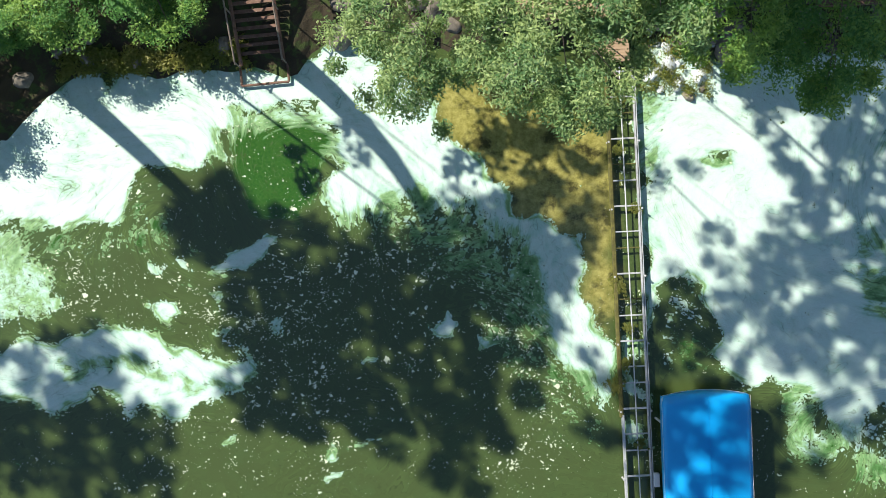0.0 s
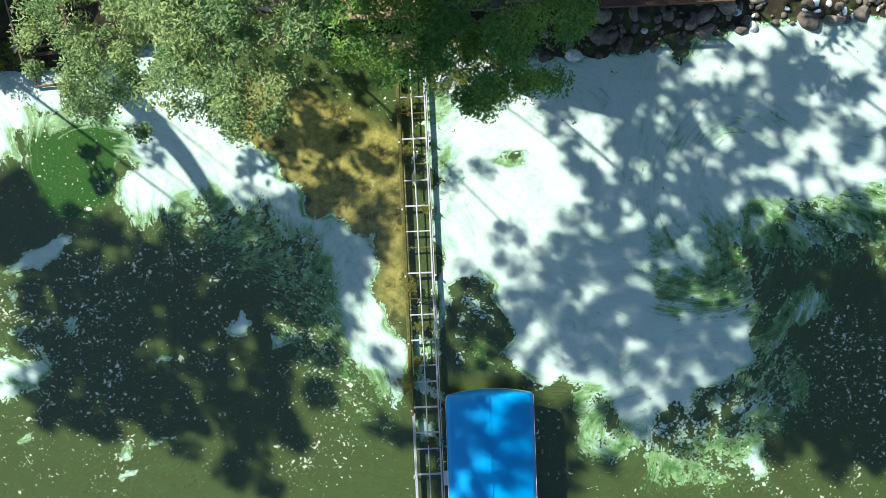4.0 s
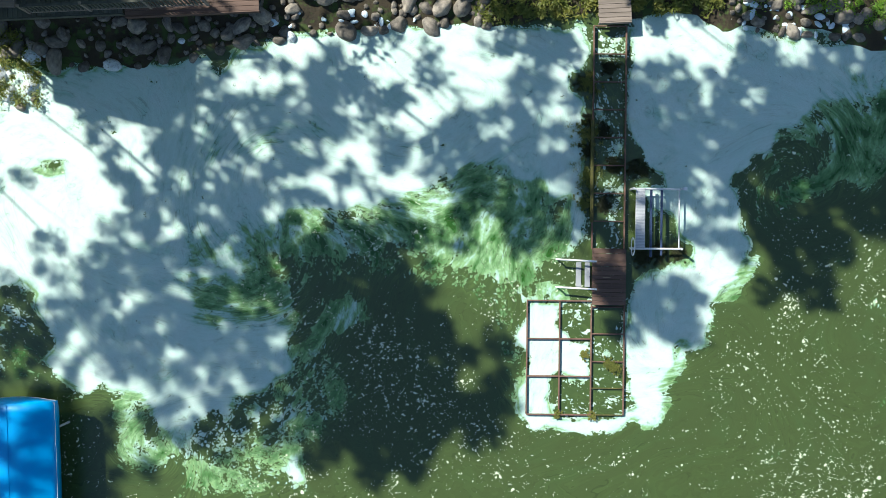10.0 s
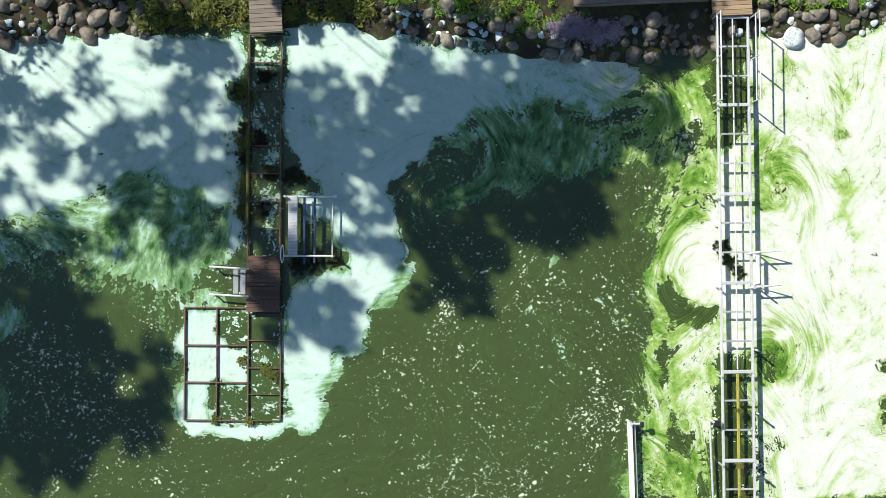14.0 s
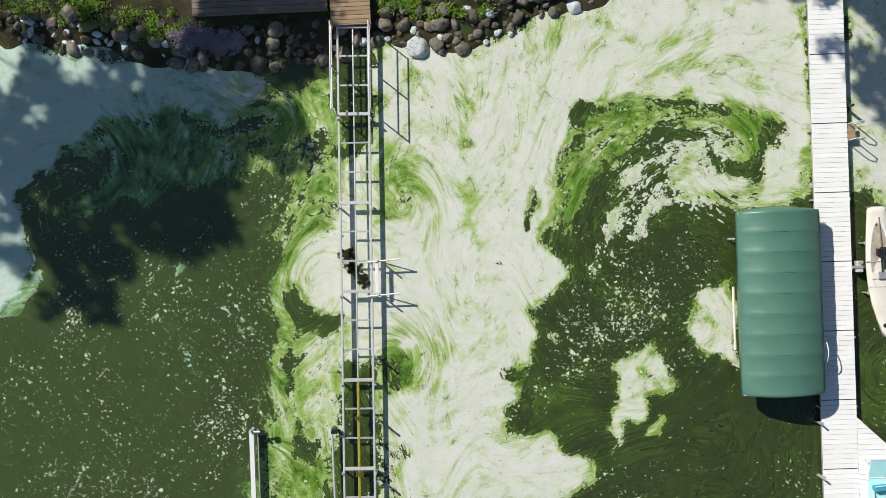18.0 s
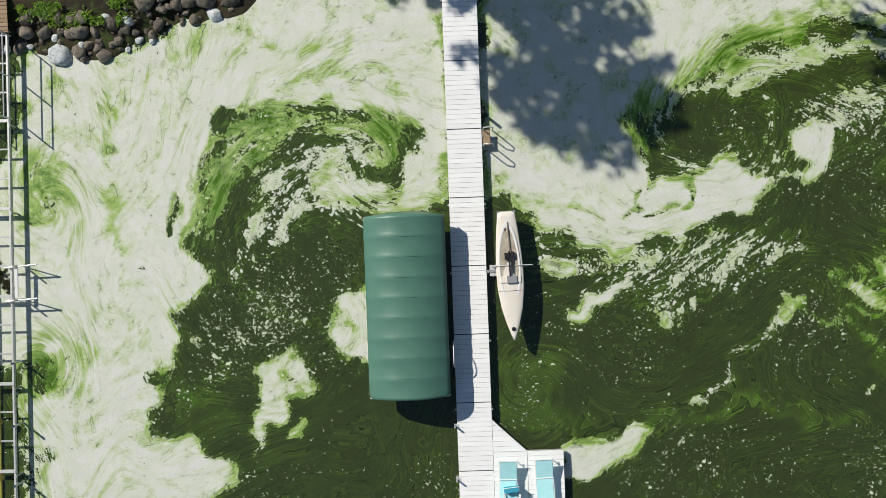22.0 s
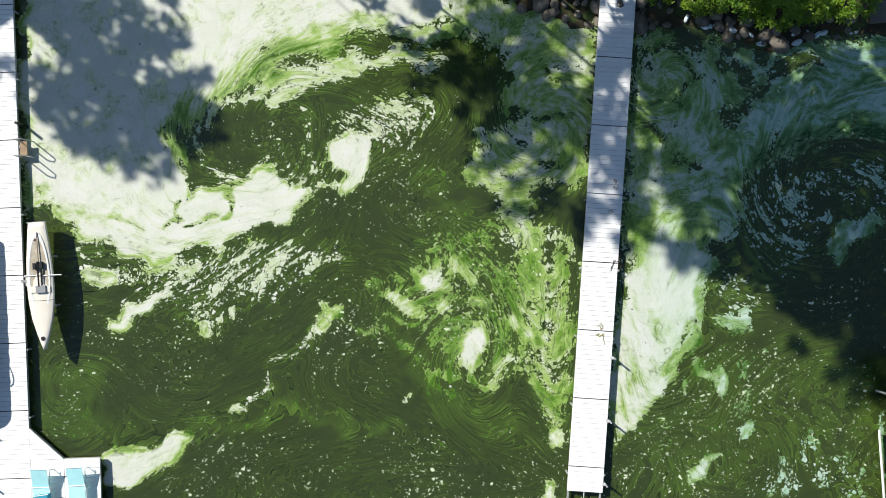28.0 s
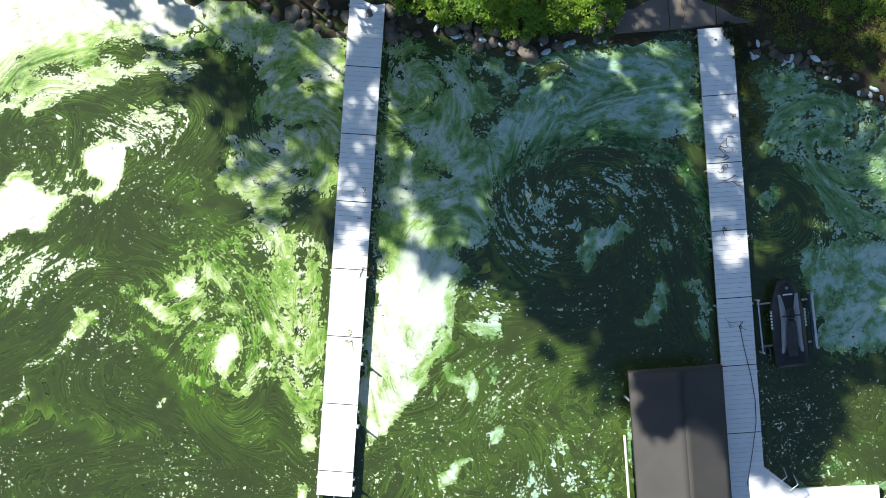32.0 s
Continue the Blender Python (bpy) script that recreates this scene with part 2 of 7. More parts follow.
def water_material():
    g = Graph("algae_water")
    mat, hue, shoal, fleck = g.attr("mat"), g.attr("hue"), g.attr("shoal"), g.attr("fleck")
    flow, drag = g.attr("flow", 1), g.attr("drag", 1)
    pos = g.pos()

    def pushed(vec, by, scale, much, detail=2.0):
        n = g.node("TexNoise", {"Vector": by, "Scale": scale, "Detail": detail}, 1)
        n = g.node("VectorMath", {0: n, 1: (0.5, 0.5, 0.5)}, operation="SUBTRACT")
        return g.node("VectorMath", {0: vec, 1: g.scaled(n, (much, much, 0.0))}, operation="ADD")

    def swing(v, much):
        return g.math("MULTIPLY_ADD", v, 2.0 * much, -much)
    # the drift, drawn out by the currents: broad marbling, veins and threads
    folded = pushed(drag, drag, 0.7, 0.8, 1.0)
    big = g.noise(drag, 0.55, 4, 0.55)
    marble = g.noise(folded, 1.0, 2, 0.5)
    veins = g.noise(pushed(flow, pos, 1.2, 0.45, 1.0), 1.4, 2, 0.5)
    threads = g.noise(pushed(drag, pos, 2.5, 0.3, 2.0), 4.0, 2, 0.6)
    fine = g.noise(pushed(pos, pos, 2.0, 0.3), 3.4, 4, 0.6)
    micro = g.noise(pushed(pos, pos, 5.0, 0.15), 11.0, 3, 0.65)
    grain = g.noise(pos, 30.0, 4, 0.8)
    lively = g.math("ADD", swing(marble, 0.42), g.math("ADD", swing(veins, 0.30), swing(fine, 0.52)))
    c = g.math("ADD", mat, lively)
    solid = g.step(g.math("ADD", c, swing(micro, 0.40)), 0.62, 0.64)
    # rafts break up into small flakes strung along the drift
    strung = pushed(g.node("VectorMath", {0: g.scaled(drag, (0.55, 0.55, 0.0)), 1: g.scaled(pos, (0.45, 0.45, 0.0))}, operation="ADD"), pos, 3.2, 0.30, 4.0)
    near = g.math("ADD", mat, g.math("ADD", swing(marble, 0.45), swing(veins, 0.55)))

    def flakes(scale, lo, hi, gap):
        cell = g.t.nodes.new("ShaderNodeTexVoronoi")
        edge = g.t.nodes.new("ShaderNodeTexVoronoi")
        edge.feature = "DISTANCE_TO_EDGE"
        for n in (cell, edge):
            n.inputs["Scale"].default_value = scale
            g.t.links.new(strung, n.inputs["Vector"])
        r = g.node("SeparateColor", {0: cell.outputs[1]}, 1)
        there = g.step(g.math("SUBTRACT", g.step(near, lo, hi), r), 0.0, 0.02)
        apart = g.math("SUBTRACT", edge.outputs[0], g.step(near, lo, hi + 0.1, gap, 0.02))
        return g.math("MULTIPLY", there, g.step(apart, 0.0, 0.03))
    cover = g.math("MAXIMUM", solid, g.math("MAXIMUM", flakes(4.6, 0.34, 0.95, 0.17), flakes(9.5, 0.28, 0.9, 0.2)))

    def lines(v, times, width):
        f = g.math("FRACT", g.math("MULTIPLY", v, times))
        return g.math("SUBTRACT", 1.0, g.step(g.math("ABSOLUTE", g.math("SUBTRACT", f, 0.5)), width * 0.35, width))
    # thin dark threads between the bands
    broken = g.step(g.noise(pos, 0.6, 3), 0.44, 0.56)
    wound = g.math("MULTIPLY", g.math("MAXIMUM", lines(veins, 9.0, 0.09), g.math("MULTIPLY", lines(marble, 8.0, 0.06), 0.7)), broken)
    # lobes of old scum, shaded in colour to look puffed, with dark seams in places
    puff = g.t.nodes.new("ShaderNodeTexVoronoi")
    puff.feature = "DISTANCE_TO_EDGE"
    puff.inputs["Scale"].default_value = 0.9
    halfway = g.node("VectorMath", {0: g.scaled(drag, (0.5, 0.5, 0.0)), 1: g.scaled(pos, (0.5, 0.5, 0.0))}, operation="ADD")
    g.t.links.new(pushed(halfway, pos, 1.6, 0.9, 3.0), puff.inputs["Vector"])
    seam = g.math("MULTIPLY", g.step(puff.outputs[0], 0.006, 0.03, 1.0, 0.0), g.step(g.noise(pos, 2.2, 5, 0.65), 0.54, 0.62))
    # drawn-out folds: a dark line with a bright lip on one side
    fold = g.math("FRACT", g.math("MULTIPLY", veins, 6.5))
    lip = g.math("MULTIPLY", g.step(fold, 0.05, 0.10), g.step(fold, 0.12, 0.55, 1.0, 0.0))
    dip = g.math("MULTIPLY", g.step(fold, 0.0, 0.02), g.step(fold, 0.05, 0.10, 1.0, 0.0))
    folds_at = g.step(g.noise(pos, 0.5, 2), 0.38, 0.50)
    cracks = g.math("MULTIPLY", lines(marble, 6.0, 0.045), g.step(g.noise(pos, 1.3, 4, 0.6), 0.51, 0.58))
    bent = pushed(pos, pos, 6.0, 0.34, 4.0)
    drift = g.math("ADD", fleck, g.math("ADD", swing(big, 0.35), swing(veins, 0.6)))

    def dots(scale, level, lo, hi, most, shift=0.0):
        vor = g.t.nodes.new("ShaderNodeTexVoronoi")
        vor.inputs["Scale"].default_value = scale
        at = g.node("VectorMath", {0: g.scaled(bent, (0.8, 1.15, 1.0)), 1: (shift, shift, 0.0)}, operation="ADD")
        g.t.links.new(at, vor.inputs["Vector"])
        pick = g.node("SeparateColor", {0: vor.outputs[1]}, 0)
        size = g.math("MULTIPLY", g.step(g.math("ADD", pick, level), lo, hi), most)
        return g.step(g.math("SUBTRACT", size, vor.outputs[0]), 0.0, 0.03)
    # loose flecks of foam on open water, small ones in drifts and a few large
    dot = g.math("MAXIMUM", g.math("MAXIMUM", dots(8.5, drift, 0.98, 1.7, 0.42), dots(17.0, drift, 1.0, 1.9, 0.5, 1.9)), dots(2.6, drift, 1.22, 1.8, 0.30))
    # small holes torn in the green skin, in drifts of their own
    torn_at = g.noise(folded, 0.9, 4, 0.6)
    holes = dots(6.0, swing(torn_at, 1.2), 0.92, 1.5, 0.42, 3.7)
    # colour of the scum: white when old, lime when fresh
    range_ = g.math("MULTIPLY", g.math("MULTIPLY_ADD", hue, 0.75, 0.38), g.step(hue, 1.0, 1.25, 1.0, 0.35))
    h = g.math("ADD", hue, g.math("MULTIPLY", range_, g.step(marble, 0.32, 0.68, -0.30, 0.30)))
    h = g.math("ADD", h, g.math("MULTIPLY", range_, g.step(veins, 0.30, 0.70, -0.26, 0.26)))
    h = g.math("ADD", h, g.math("MULTIPLY", range_, g.step(threads, 0.3, 0.7, -0.2, 0.2)))
    # fresh lime towards the edge of a raft
    h = g.math("ADD", h, g.math("MULTIPLY", g.math("MULTIPLY", g.step(mat, 0.62, 0.72), g.step(mat, 0.72, 0.95, 0.26, 0.0)), g.step(hue, 0.25, 0.5, 1.0, 0.0)))
    h = g.math("MAXIMUM", h, 0.0)
    px = g.node("SeparateXYZ", {0: pos}, 0)
    clear = g.step(g.math("ADD", px, g.math("MULTIPLY", big, 6.0)), 41.0, 48.0)
    # second ramp is bluer: the tree shade's tint put into the scum colour
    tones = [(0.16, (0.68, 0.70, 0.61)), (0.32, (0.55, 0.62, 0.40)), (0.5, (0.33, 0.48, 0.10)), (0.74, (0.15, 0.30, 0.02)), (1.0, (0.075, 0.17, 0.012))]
    tones_shade = [(0.16, (0.50, 0.63, 0.55)), (0.32, (0.36, 0.56, 0.46)), (0.5, (0.20, 0.37, 0.14)), (0.74, (0.07, 0.19, 0.05)), (1.0, (0.014, 0.070, 0.005))]
    # 1 over the sunlit middle stretch, 0 at the tree-shaded ends
    sunny = g.math("MULTIPLY", g.step(g.math("ADD", px, g.math("MULTIPLY", big, 4.0)), 41.0, 44.0), g.step(px, 82.0, 88.0, 1.0, 0.0))
    scum = g.mix(sunny, g.ramp(h, [(0.0, (0.55, 0.68, 0.61)), *tones_shade]), g.ramp(h, [(0.0, (0.70, 0.70, 0.66)), *tones]))
    # fresh green rim where a raft thins out
    rim = g.math("MULTIPLY", g.step(c, 0.60, 0.74, 0.5, 0.0), solid)
    scum = g.mix(g.math("MULTIPLY", rim, g.step(h, 0.3, 0.8, 1.0, 0.0)), scum, g.mix(sunny, (0.30, 0.44, 0.14), (0.30, 0.42, 0.08)))
    scum = g.mix(g.math("MULTIPLY", g.step(micro, 0.42, 0.62), g.step(h, 0.2, 0.7, 0.06, 0.42)), scum, (0.045, 0.11, 0.014))
    scum = g.mix(g.math("MULTIPLY", g.step(grain, 0.44, 0.66, 0.0, 0.34), g.step(h, 0.2, 1.0, 1.0, 0.04)), scum, (0.26, 0.33, 0.18))
    scum = g.mix(g.math("MULTIPLY", wound, g.step(h, 0.1, 0.45, 0.12, 0.75)), scum, g.mix(g.step(h, 0.15, 0.5), (0.24, 0.32, 0.10), (0.03, 0.07, 0.01)))
    scum = g.mix(g.math("MULTIPLY", cracks, g.step(h, 0.08, 0.4, 0.06, 0.8)), scum, (0.035, 0.06, 0.012))
    # grey towards the lobe edges: crease shading put into the colour
    scum = g.mix(g.math("MULTIPLY", g.step(puff.outputs[0], 0.0, 0.22, 0.45, 0.0), g.step(h, 0.1, 0.7, 0.6, 0.0)), scum, g.mix(sunny, (0.38, 0.60, 0.50), (0.46, 0.52, 0.36)))
    scum = g.mix(g.math("MULTIPLY", seam, g.step(h, 0.05, 0.25, 0.08, 0.6)), scum, (0.06, 0.085, 0.03))
    scum = g.mix(g.math("MULTIPLY", dip, g.math("MULTIPLY", folds_at, g.step(h, 0.08, 0.4, 0.12, 0.7))), scum, (0.06, 0.10, 0.03))
    # open water: murky olive, with a green film drawn out in bands
    film = g.math("MULTIPLY", g.step(g.math("ADD", mat, g.math("ADD", swing(marble, 0.5), swing(veins, 0.5))), 0.02, 0.40), 0.9)
    water = g.mix(clear, (0.050, 0.074, 0.022), (0.036, 0.052, 0.016))
    water = g.mix(film, water, g.mix(clear, (0.052, 0.086, 0.026), (0.044, 0.071, 0.016)))
    water = g.mix(g.math("MULTIPLY", film, g.step(hue, 0.72, 0.95)), water, g.mix(clear, (0.026, 0.105, 0.009), (0.060, 0.102, 0.018)))
    water = g.mix(g.step(g.noise(pos, 0.25, 3), 0.4, 0.65, 0.0, 0.35), water, g.mix(clear, (0.047, 0.070, 0.018), (0.038, 0.054, 0.012)))
    bands = g.math("MULTIPLY", lip, g.math("MULTIPLY", folds_at, g.step(mat, 0.04, 0.3, 0.25, 1.0)))
    water = g.mix(g.math("MULTIPLY", bands, 0.9), water, g.mix(clear, (0.075, 0.118, 0.032), (0.095, 0.165, 0.026)))
    water = g.mix(g.math("MULTIPLY", g.math("MAXIMUM", g.math("MULTIPLY", wound, 0.6), g.math("MULTIPLY", dip, folds_at)), g.math("MULTIPLY_ADD", clear, 0.55, 0.30)), water, (0.013, 0.022, 0.006))
    sand = g.mix(g.step(g.noise(pos, 4.0, 6, 0.7), 0.35, 0.65), (0.16, 0.148, 0.032), (0.34, 0.31, 0.095))
    sand = g.mix(g.step(g.noise(pos, 0.9, 5, 0.65), 0.52, 0.62), sand, (0.055, 0.05, 0.016))
    water = g.mix(shoal, water, sand)
    torn = g.math("MULTIPLY", holes, g.math("MULTIPLY", g.step(hue, 0.3, 0.5), g.step(hue, 1.0, 1.2, 1.0, 0.0)))
    cover = g.math("MULTIPLY", cover, g.math("SUBTRACT", 1.0, torn))
    top = g.math("MAXIMUM", cover, g.math("MULTIPLY", dot, g.math("SUBTRACT", 1.0, shoal)))
    scum = g.mix(g.math("MULTIPLY", dot, g.math("MAXIMUM", g.math("SUBTRACT", 1.0, cover), g.step(h, 0.42, 0.6))), scum, (0.62, 0.67, 0.48))
    col = g.mix(top, water, scum)
    # dry scum is dull, the dark green skin lies wet
    rough = g.math("MULTIPLY_ADD", g.math("MULTIPLY", top, g.step(h, 0.55, 0.95, 1.0, 0.15)), 0.6, 0.10)
    relief = g.math("ADD", g.math("MULTIPLY", top, 0.6), g.math("MULTIPLY", g.math("ADD", fine, grain), 0.3))
    return g.done(col, rough, 0.0, relief, 0.03, 0.5, 0.6)


M_WATER = water_material()


# ---- mesh helpers ----
def part(name, bm, material, parent=None, label=""):
    """Links a bmesh as one mesh object under its thing."""
    me = bpy.data.meshes.new(name)
    bm.normal_update()
    bm.to_mesh(me)
    bm.free()
    me.materials.append(material)
    ob = new(name, me)
    if parent is not None:
        ob.parent = parent
    if label:
        ob["label"] = label
    return ob


def share(ob, name, m, parent):
    """Another piece on the same mesh."""
    o = new(name, ob.data)
    o.parent = parent
    o.matrix_basis = m
    return o


def thing(name, x, y, z=0.0, rz=0.0, label="", category="", group="", kind=""):
    e = new(name)
    e.matrix_basis = pose(x, y, z, 0, 0, rz)
    return tagged(e, label, category, group, kind)


def box(bm, x0, y0, z0, x1, y1, z1, bevel=0.0):
    r = bmesh.ops.create_cube(bm, size=1.0, matrix=Matrix.Translation(((x0 + x1) / 2, (y0 + y1) / 2, (z0 + z1) / 2)) @ Matrix.Diagonal((abs(x1 - x0), abs(y1 - y0), abs(z1 - z0), 1)))
    if bevel:
        es = {e for v in r["verts"] for e in v.link_edges}
        bmesh.ops.bevel(bm, geom=list(es), offset=bevel, segments=1, affect="EDGES")
    return bm


def B(x0, y0, z0, x1, y1, z1, bevel=0.008):
    return box(bmesh.new(), x0, y0, z0, x1, y1, z1, bevel)


def tube(bm, a, b, r0, r1=None, n=8):
    a, b = Vector(a), Vector(b)
    q = (b - a).to_track_quat("Z", "Y").to_matrix().to_4x4()
    bmesh.ops.create_cone(bm, cap_ends=True, segments=n, radius1=r0, radius2=r0 if r1 is None else r1, depth=(b - a).length, matrix=Matrix.Translation((a + b) / 2) @ q)
    return bm


def T(a, b, r0, r1=None, n=8):
    return tube(bmesh.new(), a, b, r0, r1, n)


def wire(name, pts, r, material, parent, label="", closed=False):
    """A bent round bar or rope along points."""
    cu = bpy.data.curves.new(name, "CURVE")
    cu.dimensions, cu.bevel_depth, cu.bevel_resolution = "3D", r, 1
    sp = cu.splines.new("POLY")
    sp.points.add(len(pts) - 1)
    for p, co in zip(sp.points, pts):
        p.co = (*co, 1)
    sp.use_cyclic_u = closed
    tmp = bpy.data.objects.new(name, cu)
    me = bpy.data.meshes.new_from_object(tmp)
    me.name = name
    bpy.data.objects.remove(tmp)
    me.materials.clear()
    me.materials.append(material)
    ob = new(name, me)
    ob.parent = parent
    if label:
        ob["label"] = label
    return ob


def shape(bm, rings, close=True):
    """Skins a stack of rings (lists of points) into one surface."""
    vs = [[bm.verts.new(p) for p in ring] for ring in rings]
    for a, b in zip(vs, vs[1:]):
        n = len(a)
        for i in range(n if close else n - 1):
            bm.faces.new((a[i], a[(i + 1) % n], b[(i + 1) % n], b[i]))
    return vs


# ---- the lake: one sheet with drifting algae ----
SHORE_X = [-40, -20, -14.7, -13.5, -12.1, -10.5, -8, -6, -4.7, -3.8, -1.9, -1.3, 2, 8, 9.2, 11.3, 14.8, 18.6, 24.4, 31.5, 34, 37, 38.4, 41.1, 44.2, 45.5, 48.2, 49.4, 51.2, 53.6, 58, 66, 72, 78.4, 80.8, 83.6, 86.6, 88, 89.2, 94.2, 95.6, 98, 100.8, 106, 130]
SHORE_Y = [0, 3, 4.3, 5.6, 6.5, 6.3, 6.4, 6.4, 5.95, 6.9, 7.35, 6.9, 6.8, 6.9, 6.4, 6.0, 6.4, 6.9, 7.0, 7.0, 6.3, 5.95, 5.6, 5.2, 5.4, 6.0, 5.5, 5.65, 6.5, 7.1, 7.6, 7.8, 7.6, 6.6, 5.55, 5.4, 4.8, 4.1, 4.5, 4.9, 4.1, 3.4, 1.9, -1, -12]


def shore(x):
    return float(np.interp(x, SHORE_X, SHORE_Y))


CELL = 0.1
gx = np.concatenate(([-900, -300, -90, -40], np.arange(-18, 104.01, CELL), [120, 180, 400, 1000]))
gy = np.concatenate(([-900, -300, -90, -30], np.arange(-13.5, 9.01, CELL)))
GX, GY = np.meshgrid(gx, gy)


def hills(x, y, cell, seed, octaves=3):
    """Smooth value noise on arrays, about -1 to 1."""
    rng = np.random.RandomState(seed)
    tab = rng.rand(256, 256) * 2 - 1
    total, amp = np.zeros_like(x), 1.0
    for k in range(octaves):
        u, v = x / cell + 17.3 * k + 80, y / cell + 9.1 * k + 80
        i, j = np.floor(u).astype(int), np.floor(v).astype(int)
        fu, fv = u - i, v - j
        fu, fv = fu * fu * (3 - 2 * fu), fv * fv * (3 - 2 * fv)
        i, j = i % 255, j % 255
        total += amp * ((tab[j, i] * (1 - fu) + tab[j, i + 1] * fu) * (1 - fv) + (tab[j + 1, i] * (1 - fu) + tab[j + 1, i + 1] * fu) * fv)
        amp, cell = amp * 0.5, cell / 2
    return total / 1.5


def curl(psi):
    """The swirling flow that belongs to a height field."""
    dy, dx = np.gradient(psi, gy, gx)
    return dy, -dx


def carried_back(u, v, much, steps):
    """Where the water at each place came from, by following the flow backwards."""
    def at(field, x, y):
        fx = np.clip((x + 18) / CELL, 0, len(gx) - 10.001) + 4
        fy = np.clip((y + 13.5) / CELL, 0, len(gy) - 6.001) + 4
        i, j = fx.astype(int), fy.astype(int)
        a, b = fx - i, fy - j
        return (field[j, i] * (1 - a) + field[j, i + 1] * a) * (1 - b) + (field[j + 1, i] * (1 - a) + field[j + 1, i + 1] * a) * b
    x, y = GX.copy(), GY.copy()
    for _ in range(steps):
        vx, vy = at(u, x, y), at(v, x, y)
        x, y = x - vx * much / steps, y - vy * much / steps
    return x, y


# the edges of the rafts are curled and ragged
ru, rv = curl(0.34 * hills(GX, GY, 1.7, 3, 2))
WX, WY = carried_back(ru, rv, 1.0, 4)
WX += 0.16 * hills(GX, GY, 0.5, 13, 2)
WY += 0.16 * hills(GX, GY, 0.5, 14, 2)
F_MAT = np.full(GX.shape, 0.06)
F_HUE = np.full(GX.shape, 0.5)
F_SHOAL = np.zeros(GX.shape)
F_FLECK = np.full(GX.shape, 0.3)
VX, VY = curl(0.75 * hills(GX, GY, 4.6, 21, 1) + 0.22 * hills(GX, GY, 1.8, 22, 1))


def near_box(r, xs, ys):
    return np.ix_((gy > min(ys) - r) & (gy < max(ys) + r), (gx > min(xs) - r) & (gx < max(xs) + r))


def to_line(px, py, xs, ys):
    """Distance to the line through the points, and the line's direction there."""
    d, tx, ty = np.full(px.shape, 1e9), np.zeros(px.shape), np.zeros(px.shape)
    if len(xs) == 1:
        return np.hypot(px - xs[0], py - ys[0]), tx, ty
    for x0, y0, x1, y1 in zip(xs, ys, xs[1:], ys[1:]):
        l = math.hypot(x1 - x0, y1 - y0) + 1e-9
        s = np.clip(((px - x0) * (x1 - x0) + (py - y0) * (y1 - y0)) / (l * l), 0, 1)
        e = np.hypot(px - x0 - s * (x1 - x0), py - y0 - s * (y1 - y0))
        closer = e < d
        d = np.where(closer, e, d)
        tx, ty = np.where(closer, (x1 - x0) / l, tx), np.where(closer, (y1 - y0) / l, ty)
    return d, tx, ty


def inside(soft, pts):
    """A soft mask of the patch that the points go round."""
    soft = 1.3 * soft + 0.12
    xs, ys = pts[0::2], pts[1::2]
    k = near_box(2 * soft + 1, xs, ys)
    px, py = WX[k], WY[k]
    d, _, _ = to_line(px, py, (*xs, xs[0]), (*ys, ys[0]))
    odd = np.zeros(px.shape, bool)
    for x0, y0, x1, y1 in zip(xs, ys, (*xs[1:], xs[0]), (*ys[1:], ys[0])):
        if y0 != y1:
            odd ^= ((y0 > py) != (y1 > py)) & (px < (x1 - x0) * (py - y0) / (y1 - y0) + x0)
    m = np.clip((np.where(odd, d, -d) + soft) / (2 * soft), 0, 1)
    return k, m * m * (3 - 2 * m)


def lay(k, m, value, hue):
    F_MAT[k] += (value - F_MAT[k]) * m
    F_HUE[k] += (hue - F_HUE[k]) * m


def raft(value, hue, soft, *pts):
    """A patch of algae: how closed it is, how green, how soft its edge, and its outline."""
    lay(*inside(soft, pts), value, hue)


def streak(value, hue, r, *pts):
    """A band of algae along a course."""
    xs, ys = pts[0::2], pts[1::2]
    k = near_box(2 * r + 1, xs, ys)
    d, _, _ = to_line(WX[k], WY[k], xs, ys)
    w = 0.55 * r + 0.10
    m = np.clip((r + w - d) / (2 * w), 0, 1)
    lay(k, m * m * (3 - 2 * m), value, hue)


def sandbar(value, soft, *pts):
    k, m = inside(soft, pts)
    F_SHOAL[k] = np.maximum(F_SHOAL[k], value * m)


def flecks(value, soft, *pts):
    """Loose foam flecks: how many, over which patch."""
    k, m = inside(soft, pts)
    F_FLECK[k] += (value - F_FLECK[k]) * m


def eddy(x, y, r, turn):
    """Winds the drift up round a place."""
    k = near_box(3 * r, (x,), (y,))
    dx, dy = GX[k] - x, GY[k] - y
    a = turn * np.exp(-(dx * dx + dy * dy) / (r * r) * 1.6)
    VX[k] -= a * dy
    VY[k] += a * dx


def current(speed, r, *pts):
    """Drags the drift out along a course."""
    xs, ys = pts[0::2], pts[1::2]
    k = near_box(3 * r, xs, ys)
    d, tx, ty = to_line(GX[k], GY[k], xs, ys)
    a = speed * np.exp(-(d / r) ** 2)
    VX[k] += a * tx
    VY[k] += a * ty


